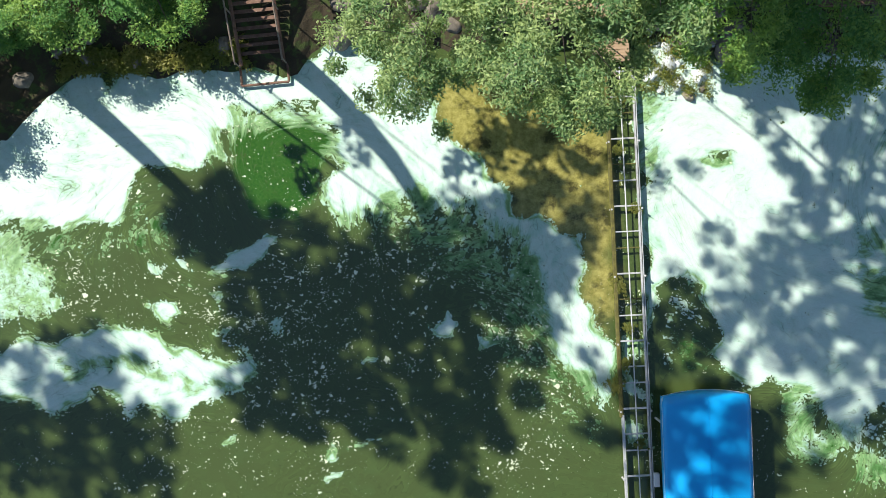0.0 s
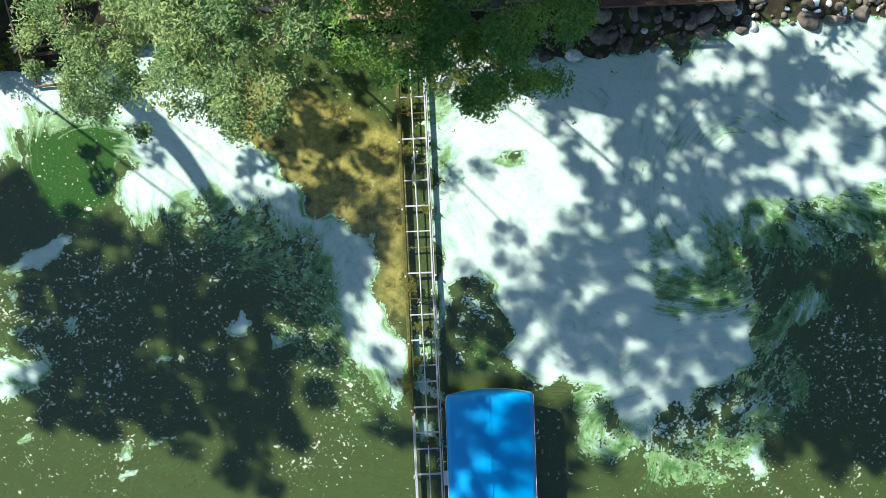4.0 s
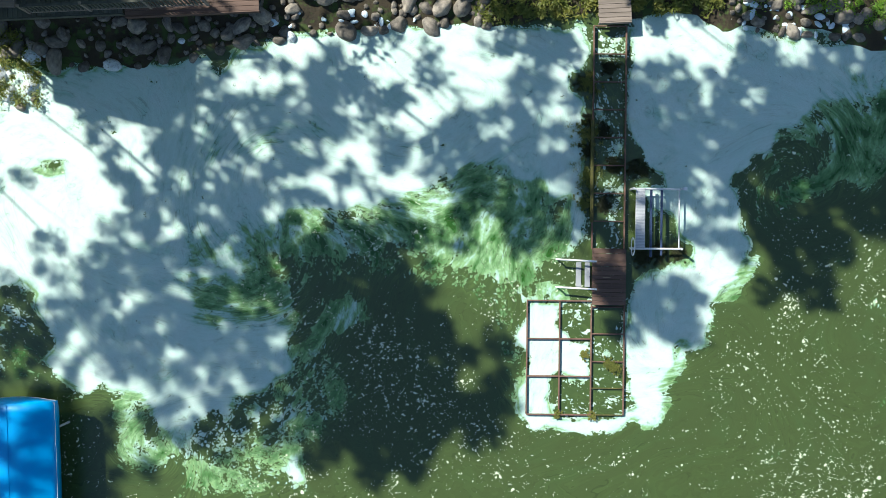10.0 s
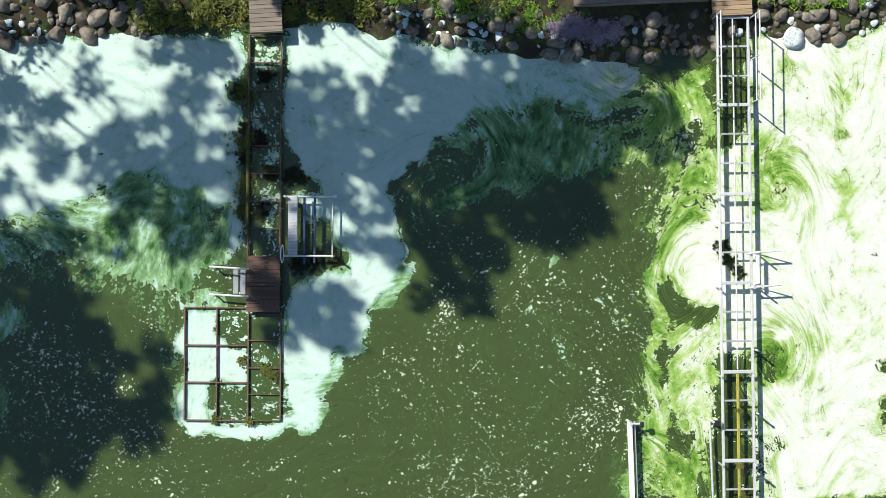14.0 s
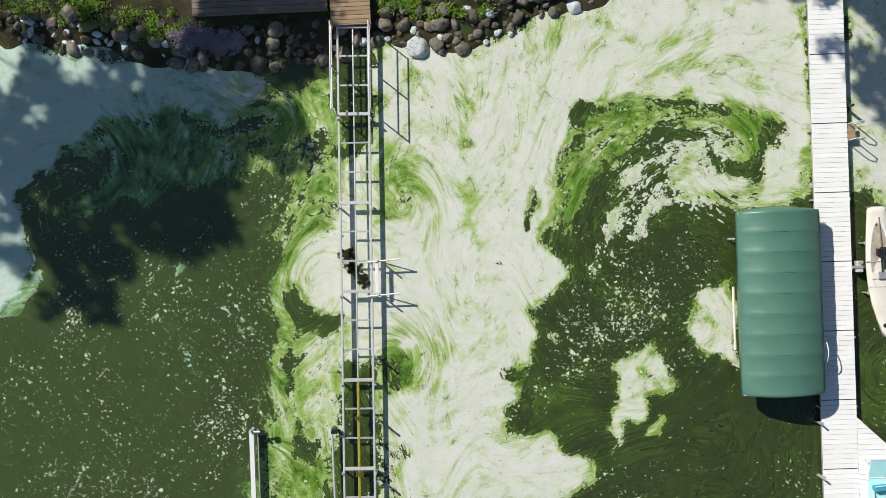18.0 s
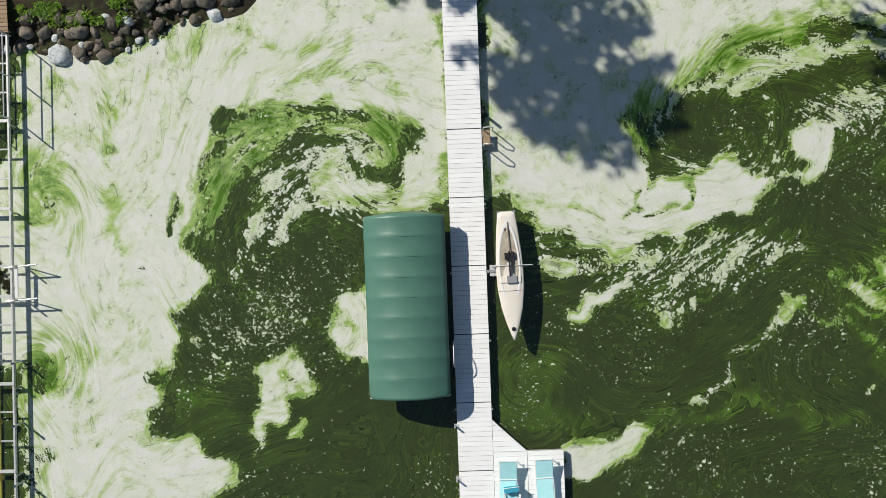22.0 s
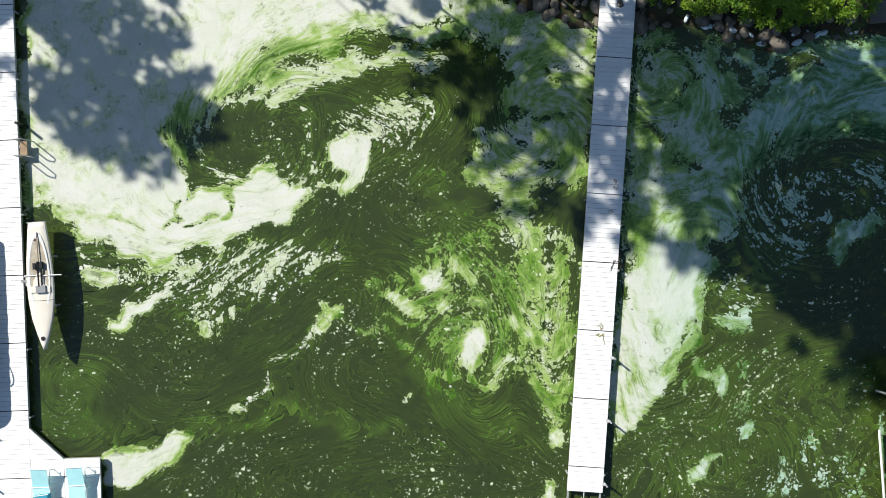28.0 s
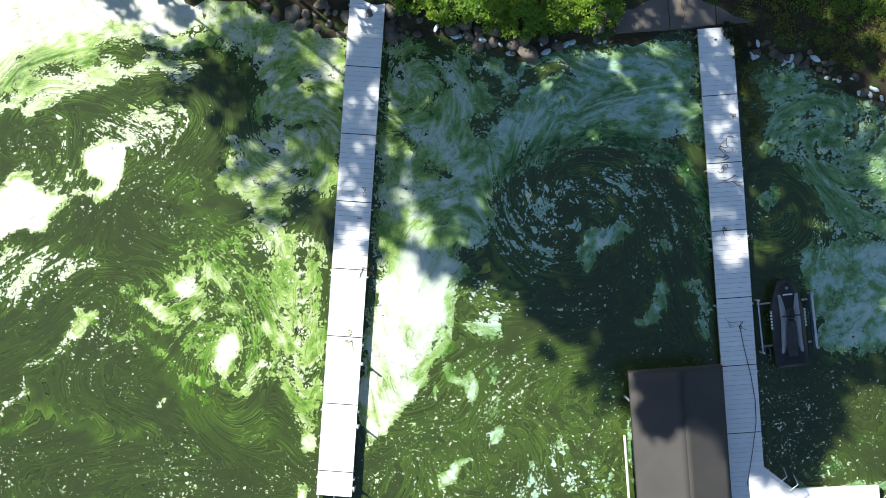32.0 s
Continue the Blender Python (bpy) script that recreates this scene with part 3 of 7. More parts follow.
sandbar(0.95, 0.25, -1.37, 5.99, 0.11, 4.76, 0.45, 3.79, 1.56, 2.78, 3.01, 0.98, 5.06, -0.26, 4.97, -2.18, 5.69, -3.17, 6.04, 3.53, 2.64, 5.42, -0.05, 5.54)
raft(1, 0.12, 0.2, -15.75, 6.84, -13.49, 5.78, -12.09, 6.87, -10.96, 6.43, -9.61, 6.56, -5.95, 6.58, -4.63, 6.14, -3.03, 7.41, -1.88, 7.35, -1.55, 6.19, -0.62, 5.57, 0.11, 4.76, 0.27, 3.99, 1.2, 3.37, 1.56, 2.78, 2.47, 1.78, 3.01, 0.98, 4.14, 0.55, 5.05, -0.45, 4.8, -1.78, 5.5, -3.16, 5.92, -3.37, 5.81, -5.67, 4.81, -5.62, 4.08, -5.01, 3.93, -4.05, 3.39, -3.25, 2.28, -2.44, 1.58, -0.87, 0.47, 0.14, -1.03, 0.79, -2.56, 0.86, -3.51, 1.09, -3.86, 1.88, -3.23, 3, -3.39, 3.77, -3.92, 4.76, -5.06, 5.2, -6.61, 4.88, -7.03, 4.13, -6.87, 3.36, -8.6, 3.25, -9.57, 3.1, -9.99, 2.35, -10.99, 1.63, -12.54, 1.22, -14.08, 1.19, -16.01, 1.09)
raft(0.64, 0.56, 0.3, -3.32, 1.18, -0.98, 1.84, 1.12, 1.55, 2.42, 0.63, 3.49, -0.96, 3.39, -3.25, 4.07, -5.2, 2.59, -3.99, 1.51, -2.4, 0.43, -0.82, -1.06, 0.21, -2.57, 0.76)
raft(0.8, 0.5, 0.25, -6.99, 4.9, -5.05, 5.29, -3.73, 4.75, -3.21, 3.57, -3.82, 2.83, -4.35, 3.82, -5.48, 4.25, -6.66, 3.73)
raft(0.97, 1.35, 0.3, -6.45, 4.11, -5.1, 4.28, -3.96, 3.99, -3.62, 3.02, -4.05, 2.08, -4.86, 1.15, -6, 1.4, -6.82, 2.4, -6.68, 3.35)
raft(0.6, 0.68, 0.3, -11, 1.24, -9.8, 2.34, -9.07, 1.54, -9.3, 0.59, -10.65, 0.46)
raft(0.6, 0.62, 0.3, -13.9, 0.99, -11, 1.24, -9.89, 0.42, -12.6, -0.03, -13.75, 0.02)
raft(0.8, 0.3, 0.3, -16, 1.28, -14.09, 1.1, -13.74, 0.21, -12.83, -0.98, -13.85, -2.09, -16.17, -2.37)
raft(1, 0.12, 0.2, -16.17, -2.37, -15.03, -2.61, -13.86, -2.47, -12.9, -2.32, -11.73, -1.99, -10.58, -2.23, -10.03, -2.64, -8.69, -2.9, -7.38, -3.53, -6.42, -3.58, -6.63, -4.14, -7.63, -4.87, -8.23, -5.51, -8.99, -5.19, -9.94, -4.95, -10.91, -5.2, -12.21, -4.27, -13.21, -5, -14.54, -4.74, -16.27, -4.67)
streak(0.85, 0.5, 0.22, -13.12, -3.08, -11.22, -3.55, -9.49, -3.63, -7.8, -4.47)
streak(0.52, 0.25, 0.4, -7.72, -2.75, -6.78, -3.18)
streak(0.5, 0.6, 0.8, 1.89, -2.42, 3.34, -4.4, 4.8, -6)
raft(0.42, 0.6, 0.4, -2.57, 0.76, -0.3, -0.02, 1.56, -1.25, 2.62, -3.22, 1.51, -2.4, -0.71, -0.57)
raft(1, 0.08, 0.1, -7.53, -0.65, -7.02, 0.1, -6.42, 0.55, -5.47, 0.41, -5.88, -0.34, -6.86, -0.68)
raft(1, 0.08, 0.1, -7.85, -1.21, -7.26, -0.95, -7.37, -1.33, -7.76, -1.4)
raft(1, 0.08, 0.1, -9.9, -1.88, -9.58, -1.32, -9.01, -1.44, -8.74, -1.93, -9.43, -2.19)
raft(1, 0.08, 0.1, -0.32, -2.51, 0.19, -1.96, 0.45, -2.55, 0.23, -3.21, -0.34, -2.99)
raft(1, 0.12, 0.1, 1.28, -3.16, 1.86, -3.19, 1.74, -3.66, 1.36, -3.64)
streak(1, 0.1, 0.13, -7.31, -6.22, -7.01, -6.14)
streak(1, 0.1, 0.16, -3.87, -6.67, -3.79, -6.58)
streak(0.95, 0.4, 0.12, -2.8, -6.49, -2.22, -6.42)
streak(1, 0.1, 0.13, -4.1, -7.62, -3.87, -7.45)
streak(0.9, 0.1, 0.12, -2.77, -3.55, -2.39, -3.66)
streak(0.8, 0.1, 0.2, -5.69, -2.46, -5.4, -2.39)
streak(0.6, 0.15, 0.25, -9.72, -0.16, -8.75, 0.08, -8.48, -0.41)
flecks(0.55, 0.6, -13.33, 0.77, -5.27, 0.6, 0.47, -0.05, 3.39, -3.25, 5.55, -6.42, 2.02, -7.99, -7.53, -6.98, -10.36, -5.7, -6.23, -3.78, -8.07, -1.97, -13.06, -1.74)
eddy(-5.36, 2.71, 3.4, 2.6)
eddy(-8.49, 1.51, 2.6, -2.2)
eddy(-0.41, -2.31, 4, 1.8)
current(3, 1.4, -3.92, 4.76, -1.33, 2.72, 1.63, 0.28, 3.75, -3.66, 5.18, -6.02)
current(2.5, 1.2, -15.59, 1.84, -11.9, 2.63, -8.36, 4.39, -6.61, 4.88)
current(2.2, 1.2, -15.82, -3.15, -11.23, -3.74, -6.66, -4.72)
current(1.8, 1.6, -7.25, -0.85, -2.44, -0.69, 1.28, -3.16)

raft(1, 0.06, 0.2, 7.07, 6.49, 8.51, 6.33, 9.65, 5.8, 10.82, 6, 14.3, 6.03, 16.24, 6.18, 17.22, 6.62, 19.17, 6.92, 22.07, 6.98, 24, 7.08, 27.84, 6.72, 28.4, 5.44, 27.76, 4.89, 28.23, 4.1, 28.04, 1.6, 28, -0.91, 27.11, -1.06, 27.37, 0.47, 26.44, 1.28, 25.31, 1.72, 23.56, 1.6, 21.41, 0.93, 19.47, 0.63, 17.92, 0.5, 16.53, -0.4, 15.91, -1.15, 16.24, -2.51, 17.75, -3.16, 17.71, -4.12, 16.89, -5.25, 15.7, -5.97, 14.1, -7.25, 13.32, -7.22, 12.61, -5.83, 11.67, -5.21, 10.32, -5.15, 9, -4.51, 8.93, -3.74, 9.44, -3.18, 8.17, -1.38, 7.38, -1.73, 7.12, -3.27, 6.95, -4.81, 6.77, -3.25)
streak(0.92, 0.36, 0.45, 7.31, 5.42, 7.46, 3.48, 7.5, 2.32)
streak(0.92, 0.3, 0.25, 7.33, 1.55, 7.34, -0.38)
streak(1, 0.2, 0.5, 14.1, 1.64, 15.71, 2.92, 18.62, 3.37)
raft(0.95, 0.34, 0.5, 14.03, -0.1, 15.99, 0.59, 17.13, 0.15, 16.3, -1.16, 15.45, -2.86, 14.29, -2.81, 13.77, -1.63)
raft(0.93, 0.62, 0.3, 15.91, -1.15, 16.53, -0.21, 17.93, 0.7, 19.46, 0.43, 21.41, 0.93, 23.56, 1.6, 25.31, 1.72, 26.44, 1.28, 27.26, 0.09, 27.3, -1.07, 26.51, -1.62, 25.52, -2.15, 25.11, -2.71, 23.6, -1.87, 21.68, -1.79, 20.35, -1.34, 19, -1.28, 18.01, -1.82, 17.75, -3.16, 16.22, -2.9, 15.06, -3.04, 14.41, -2.43, 14.83, -1.68)
raft(0.5, 0.62, 0.25, 16.71, -0.6, 19.02, -0.71, 20.96, -0.6, 23.63, -1.3, 25.54, -1.77, 25.12, -2.52, 22.63, -2.02, 20.13, -1.91, 17.82, -1.62, 16.68, -1.37)
raft(0.92, 0.55, 0.15, 18.76, -2.24, 19.73, -2.09, 20.39, -2.5, 19.78, -3.25, 19.09, -3.61, 18.68, -4.17, 18.08, -4.53, 17.71, -4.12, 18.14, -3.18)
streak(0.32, 0.6, 0.1, 17.66, -1.03, 17.79, -2.39, 18.25, -2.99)
streak(0.32, 0.6, 0.13, 19.35, -2.07, 18.34, -2.99, 18.03, -3.56)
raft(0.6, 0.5, 0.3, 16.89, -5.25, 17.69, -4.51, 19.07, -3.99, 19.61, -4.79, 19.19, -5.73, 19.15, -6.51, 18.14, -7.43, 17.71, -8.57, 16.93, -8.73, 15.94, -9.26, 14.41, -8.81, 12.91, -7.87, 13.32, -7.22, 14.49, -7.07, 15.7, -5.97)
raft(0.55, 0.1, 0.3, 13.54, -6.65, 15.68, -6.35, 17.45, -5.66, 17.63, -6.05, 15.65, -7.12, 13.7, -7.43)
raft(1, 0.1, 0.1, 17.47, -7.4, 17.86, -7.41, 17.92, -8.19, 17.51, -8.65, 17.23, -8.55)
raft(0.8, 0.6, 0.2, 11.09, -5.38, 12.25, -5.24, 12.6, -6.22, 13.32, -7.22, 12.9, -7.97, 11.75, -7.92, 11.4, -6.94, 11.24, -6.16)
raft(0.05, 0.5, 0.15, 7.96, -1.76, 8.92, -1.8, 9.28, -2.59, 9.43, -3.37, 8.92, -4.12, 8.97, -5.09, 7.03, -5.2, 6.99, -4.04, 7.54, -2.52)
raft(0.5, 0.08, 0.15, 7.56, -1.94, 8.35, -1.78, 9.08, -2.58, 9.34, -3.37, 8.47, -3.33, 7.92, -2.73)
raft(0.5, 0.1, 0.1, 7.2, -3.66, 7.83, -2.53, 7.86, -4.08, 7.23, -5.01)
raft(0.5, 0.8, 0.2, 7.89, -3.3, 8.85, -3.54, 8.8, -4.7, 7.63, -4.84)
raft(0.03, 0.5, 0.3, 20.29, -2.69, 21.66, -2.17, 24.16, -2.29, 24.89, -3.28, 25.23, -4.46, 25.32, -6.78, 24.8, -9.65, 18.64, -9.38, 18.33, -7.63, 19.54, -6.52, 19.81, -4.8, 19.67, -3.63)
flecks(0.5, 0.5, 19.69, -3.05, 24.54, -2.49, 25, -9.47, 13.63, -8.97, 18.54, -7.25)
streak(0.6, 0.62, 0.3, 24.54, -2.49, 25.06, -3.87, 25.29, -5.23)
raft(0.35, 0.6, 0.15, 9.33, 3.01, 10, 2.79, 9.78, 2.31, 9.21, 2.53)
eddy(17.84, -1.23, 3.2, 2.4)
eddy(25.2, -0.59, 2.6, -1.6)
eddy(15.84, 1.56, 3.6, 2)
eddy(10.63, 1.79, 3.4, -1.4)
eddy(22.52, 4.16, 4.2, 1.6)
eddy(12.94, -7.2, 1.6, 2.4)
current(1.6, 1.2, 14.17, -5.51, 16.99, -2.93, 19.02, -0.71, 22.67, -1.06, 25.52, -2.15)
current(2.6, 1.3, 8.77, -1.02, 11.52, -4.24, 15.72, -5.39)
current(2, 1.6, 12.32, 5, 16.14, 4.06, 20.98, 4.23, 26.74, 3.58)
current(2, 1, 25.1, -2.91, 25.49, -7.17, 28.17, -7.67, 29.97, -6.21, 31.59, -4.35)

raft(1, 0.06, 0.12, 29.61, 7, 31.3, 6.92, 32.84, 6.65, 35.33, 5.75, 37.08, 5.86, 39.97, 5.34, 41.7, 5.06, 41.65, 3.99, 41.24, 3.43, 39.51, 3.71, 37.57, 3.9, 36, 3.49, 35.19, 2.75, 33.99, 2.03, 33.2, 1.67, 33.14, 0.51, 33.27, -0.86, 33, -2.6, 31.98, -3.53, 31.56, -4.09, 30.76, -4.64, 30.61, -5.8, 29.68, -6.84, 28.68, -7.38, 27.5, -7.52, 25.77, -7.05, 25.31, -6.44, 25.49, -4.59, 25.58, -2.65, 26.86, -2.61, 26.79, -4.07, 27.86, -4.12, 27.8, -5.29, 26.62, -5.43, 26.56, -6.69, 28.8, -6.8, 29.07, -3.2, 29.32, -2.04, 31.49, -1.56, 31.14, -0.57, 29.31, 1.08, 29.88, 1.64, 29.43, 2.82, 29.5, 4.77)
raft(0.45, 0.1, 0.08, 28.4, 6.57, 29.57, 6.51, 29.09, -2.81, 28.8, -6.8, 26.66, -6.7, 26.71, -5.63, 27.8, -5.29, 27.86, -4.12, 26.79, -3.97, 26.85, -2.71, 27.92, -2.76)
raft(0.03, 0.5, 0.1, 27.6, 4.86, 28.32, 5.6, 28.09, -0.03, 27.82, 1.34, 28.04, 3.86)
raft(0.03, 0.5, 0.1, 29.45, 2.82, 29.88, 1.64, 30.44, 1.03, 29.31, 0.98)
raft(0.03, 0.5, 0.1, 29.25, -1.16, 31.4, -1.26, 31.09, -1.63, 29.53, -1.76)
streak(0.97, 0.36, 0.22, 30.61, -5.8, 30.94, -5.04, 31.56, -4.09)
streak(0.97, 0.34, 0.25, 32.78, -2.98, 33.43, -1.65)
streak(0.95, 0.34, 0.2, 29.48, -6.92, 30.5, -6.09)
streak(0.9, 0.45, 0.25, 25.69, -2.55, 26.19, -2.25, 26.67, -2.5)
streak(0.5, 0.65, 0.25, 24.98, -3.01, 25.06, -4.57, 25.2, -5.75)
streak(0.97, 0.34, 0.12, 29.51, -2.15, 30.69, -1.91, 31.49, -1.56)
raft(0.96, 0.28, 0.3, 36.05, 4.46, 38.02, 5.14, 41.5, 4.78, 41.44, 3.42, 38.94, 3.93, 36.39, 3.47)
raft(0.92, 0.66, 0.3, 34.37, 1.81, 35.19, 2.75, 36.39, 3.47, 37.95, 3.69, 39.88, 3.3, 41.62, 3.22, 41.87, 4.37, 43.82, 4.67, 44.26, 3.68, 44.12, 0.58, 42.31, 1.25, 41.73, 1.27, 39.8, 1.56, 37.83, 0.87, 35.86, 0.38, 34.3, 0.26, 33.55, 0.88)
raft(0.6, 0.5, 0.4, 40.44, 2.89, 44.14, 3.1, 44.07, 1.74, 41.54, 1.48, 40.2, 1.93)
raft(0.4, 0.62, 0.2, 34.78, 2.18, 36.34, 2.5, 36.1, 1.34, 35.1, 0.81, 33.69, -0.3, 33.54, 0.69)
raft(0.05, 0.5, 0.3, 33.86, -0.69, 35.84, -0.01, 38.2, 0.47, 40.75, 1.12, 42.11, 1.25, 42.45, 0.07, 41.58, -2.02, 41.85, -4.57, 40.96, -7.25, 40.44, -10.15, 27.6, -9.57, 29.64, -7.71, 31.53, -4.87, 33.16, -3.39, 33.81, -1.86)
flecks(0.5, 0.5, 33.86, -0.69, 35.84, -0.01, 38.2, 0.47, 40.75, 1.12, 42.11, 1.25, 42.45, 0.07, 41.58, -2.02, 41.85, -4.57, 40.96, -7.25, 40.44, -10.15, 25.65, -9.49, 29.64, -7.71, 31.53, -4.87, 33.16, -3.39, 33.81, -1.86)
raft(0.7, 0.62, 0.3, 42.31, 1.25, 44.07, 1.74, 44.16, -0.78, 42.58, -1.29, 42.15, -2.25, 42.28, -3.81, 41.84, -4.96, 41.57, -6.5, 42.08, -8.08, 43.23, -8.52, 43.73, -10.3, 40.24, -10.14, 40.96, -7.25, 41.47, -4.55, 41.76, -2.23, 41.66, -0.28)
raft(0.92, 0.3, 0.3, 42.84, -4.22, 44.02, -3.89, 43.94, -7.78, 43.23, -8.52, 42.33, -6.93, 42.3, -5.37)
raft(1, 0.14, 0.15, 42.26, -2.06, 42.98, -1.12, 44.15, -0.98, 44.26, -2.73, 44.04, -3.31, 42.89, -3.06)
streak(0.9, 0.5, 0.12, 42.16, -2.05, 42.99, -0.92, 43.97, -0.68)
streak(0.96, 0.6, 0.2, 41.96, -2.24, 42.08, -3.8, 41.62, -5.34, 41.77, -6.51)
streak(0.95, 0.6, 0.35, 41.96, -6.52, 41.89, -8.07, 42.6, -9.67)
streak(0.55, 0.2, 0.18, 40.08, -2.93, 40.72, -3.93)
streak(0.5, 0.2, 0.15, 37.64, -3.2, 38.57, -4.22, 38.71, -5.4)
streak(0.9, 0.4, 0.14, 38.49, -1.69, 38.68, -1.6)
eddy(38.29, 2.6, 3, 2.4)
eddy(35.14, 1.58, 1.8, -2.4)
eddy(41.44, 3.62, 1.4, 3)
eddy(32.3, -5.1, 3, 1.4)
eddy(43.31, -2.3, 1.7, 3)
eddy(37.55, -5.15, 5, 1.6)
current(2.6, 1.2, 34.01, 2.41, 36.98, 3.63, 41.44, 3.62)
current(2.4, 1, 42.31, 1.25, 41.96, -2.24, 42.03, -4.96, 41.52, -7.67, 42.77, -10.06)
current(2.4, 1.2, 28.07, -7.84, 30.85, -6.79, 32.71, -4.54, 34.16, -2.65, 36.92, -2)

raft(1, 0.15, 0.22, 45.53, 6.06, 47.28, 5.79, 49.23, 5.89, 50.82, 6.4, 52.21, 7.12, 54.19, 7.8, 60.6, 7.5, 60.44, -0.38, 57.72, -0.26, 56.37, -0, 58.52, 0.1, 59.16, 1.43, 59.4, 2.39, 57.87, 3.05, 55.94, 3.33, 54, 3.52, 52.62, 3.29, 51.98, 1.96, 51.72, 0.61, 51.46, -0.75, 51.6, -2.12, 51.77, -2.52, 50.96, -3.26, 50.9, -4.43, 50.28, -5.38, 49.83, -6.53, 49.58, -7.69, 50.95, -7.75, 52.46, -8.8, 51.62, -10.13, 51.02, -10.49, 44.97, -10.22, 45.21, -5.15, 43.84, -5.09, 43.94, -2.94, 42.02, -2.27, 42.46, -1.11, 43.86, -0.59, 44.15, 1.54, 45.37, 2.66)
raft(0.88, 0.52, 0.25, 45.47, 2.65, 46.71, 2.01, 47.23, 0.62, 46.8, -0.34, 45.62, -0.48, 45.36, 0.31)
raft(0.82, 0.62, 0.2, 45.55, 2.26, 46.31, 1.83, 46.75, 0.84, 46.43, 0.07, 45.56, 0.31)
raft(0.88, 0.48, 0.25, 45.22, -4.17, 46.64, -3.85, 47.28, -4.66, 46.94, -5.81, 45.94, -6.35, 45.13, -6.12)
raft(0.45, 0.7, 0.12, 45.26, -4.95, 46.4, -4.81, 46.45, -5.69, 45.55, -6.14)
streak(1, 0.08, 0.15, 45.82, -4.59, 46.22, -4.51)
streak(0.97, 0.34, 0.25, 48.65, 6.02, 48.72, 3.28, 48.44, 1.34, 48.7, -1.4)
streak(0.97, 0.36, 0.2, 46.69, 5.72, 47.19, 3.94, 47.75, 3.33)
streak(0.97, 0.32, 0.2, 45.69, -7.51, 47.12, -6.02, 47.83, -3.31)
streak(0.97, 0.33, 0.3, 54.42, 4.18, 56.58, 4.67, 58.7, 4.18, 59.03, 2.8)
streak(0.97, 0.3, 0.2, 53.34, 6.18, 54.67, 5.34, 57.02, 5.62)
streak(0.97, 0.32, 0.2, 49.77, 4.79, 51.77, 5.87, 53.16, 6.58)
streak(0.97, 0.3, 0.2, 45.84, 4.2, 47.32, 2.57, 47.78, -0.19, 46.74, -1.51)
raft(0.88, 0.32, 0.3, 42.32, -4.23, 43.91, -3.72, 43.72, -7.82, 42.96, -7.39, 42.43, -6)
raft(0.82, 0.7, 0.25, 52.38, 2.33, 53.6, 3.44, 55.93, 3.14, 57.86, 2.85, 59.01, 2.41, 58.75, 1.06, 57.96, 0.71, 57.42, 1.71, 55.9, 2.56, 54.31, 1.85, 53.5, 1.11, 52.65, -0.41, 52.01, -1.55, 51.68, -0.37, 51.94, 1.18)
raft(0.06, 0.6, 0.22, 51.77, -2.52, 52.05, -0.78, 52.89, 0.55, 53.71, 1.49, 55.89, 2.36, 56.83, 1.54, 57.77, 0.71, 56.56, -0.2, 57.69, -0.84, 57.4, -7.26, 60.12, -7.39, 60.16, -10.9, 52.57, -10.56, 52.46, -8.8, 50.95, -7.75, 49.78, -7.7, 49.94, -6.34, 50.9, -4.63, 51.34, -3.47)
raft(0.6, 0.1, 0.35, 53.7, 1.29, 55.5, 2.38, 57.08, 2.7, 58.38, 1.47, 57.58, 0.92, 56.77, 0.18, 57.71, -0.45, 57.5, -0.83, 55.37, -0.54, 54.54, -1.67, 53.18, -1.61, 52.83, -0.81, 53.85, 0.31)
raft(0.95, 0.27, 0.25, 56.44, 1.46, 57.59, 1.11, 58.53, 0.48, 58.31, -0.09, 56.18, 0.11, 55.82, 0.81)
raft(0.1, 0.8, 0.1, 57.4, 1.22, 58.37, 1.08, 57.96, 0.71, 57.48, 0.83)
streak(0.5, 0.1, 0.35, 53.18, -1.61, 52.56, -2.36)
streak(0.5, 0.1, 0.2, 51.28, -4.64, 51.62, -5.83, 52.6, -5.68)
streak(0.42, 0.1, 0.2, 52.91, -3.16, 54.45, -3.62, 55.58, -4.45)
flecks(0.65, 0.5, 51.76, -2.71, 53.78, -1.25, 57.49, -1.03, 57.4, -2.97, 55.6, -4.06, 53.6, -5.14, 51.6, -6.22, 51.28, -4.64)
raft(1, 0.18, 0.12, 55.79, -4.07, 56.23, -3.11, 57.61, -2.69, 57.5, -5.9, 56.52, -5.27, 55.87, -4.66)
streak(0.6, 0.62, 0.09, 56.48, -4.1, 56.86, -4.22)
raft(1, 0.2, 0.12, 53.38, -5.72, 54.39, -4.98, 55.33, -5.61, 55.49, -6.4, 54.49, -6.94, 54.26, -7.71, 52.96, -8.53, 53.32, -7.08)
streak(0.7, 0.5, 0.1, 54.16, -5.75, 54.9, -6.56)
streak(1, 0.2, 0.12, 54.95, -7.54, 54.83, -8.22)
raft(0.3, 0.95, 0.4, 49.97, -5.75, 51.43, -5.82, 52.72, -7.44, 50.75, -7.74)
raft(0.62, 0.13, 0.2, 45.05, -7.68, 46.04, -8.31, 45.56, -10.24, 44.94, -10.22)
streak(0.98, 0.1, 0.3, 46.41, -8.72, 46.74, -10.1)
streak(0.45, 0.5, 0.15, 50.93, 0.45, 50.68, -0.71)
streak(0.4, 0.5, 0.12, 50.55, -3.73, 50.93, -3.85)
eddy(46.46, 0.85, 1.9, 3.4)
eddy(46.09, -5.19, 1.6, -3.6)
eddy(48.47, -2.17, 3.4, 1.4)
eddy(57.57, 0.72, 1.6, -3.4)
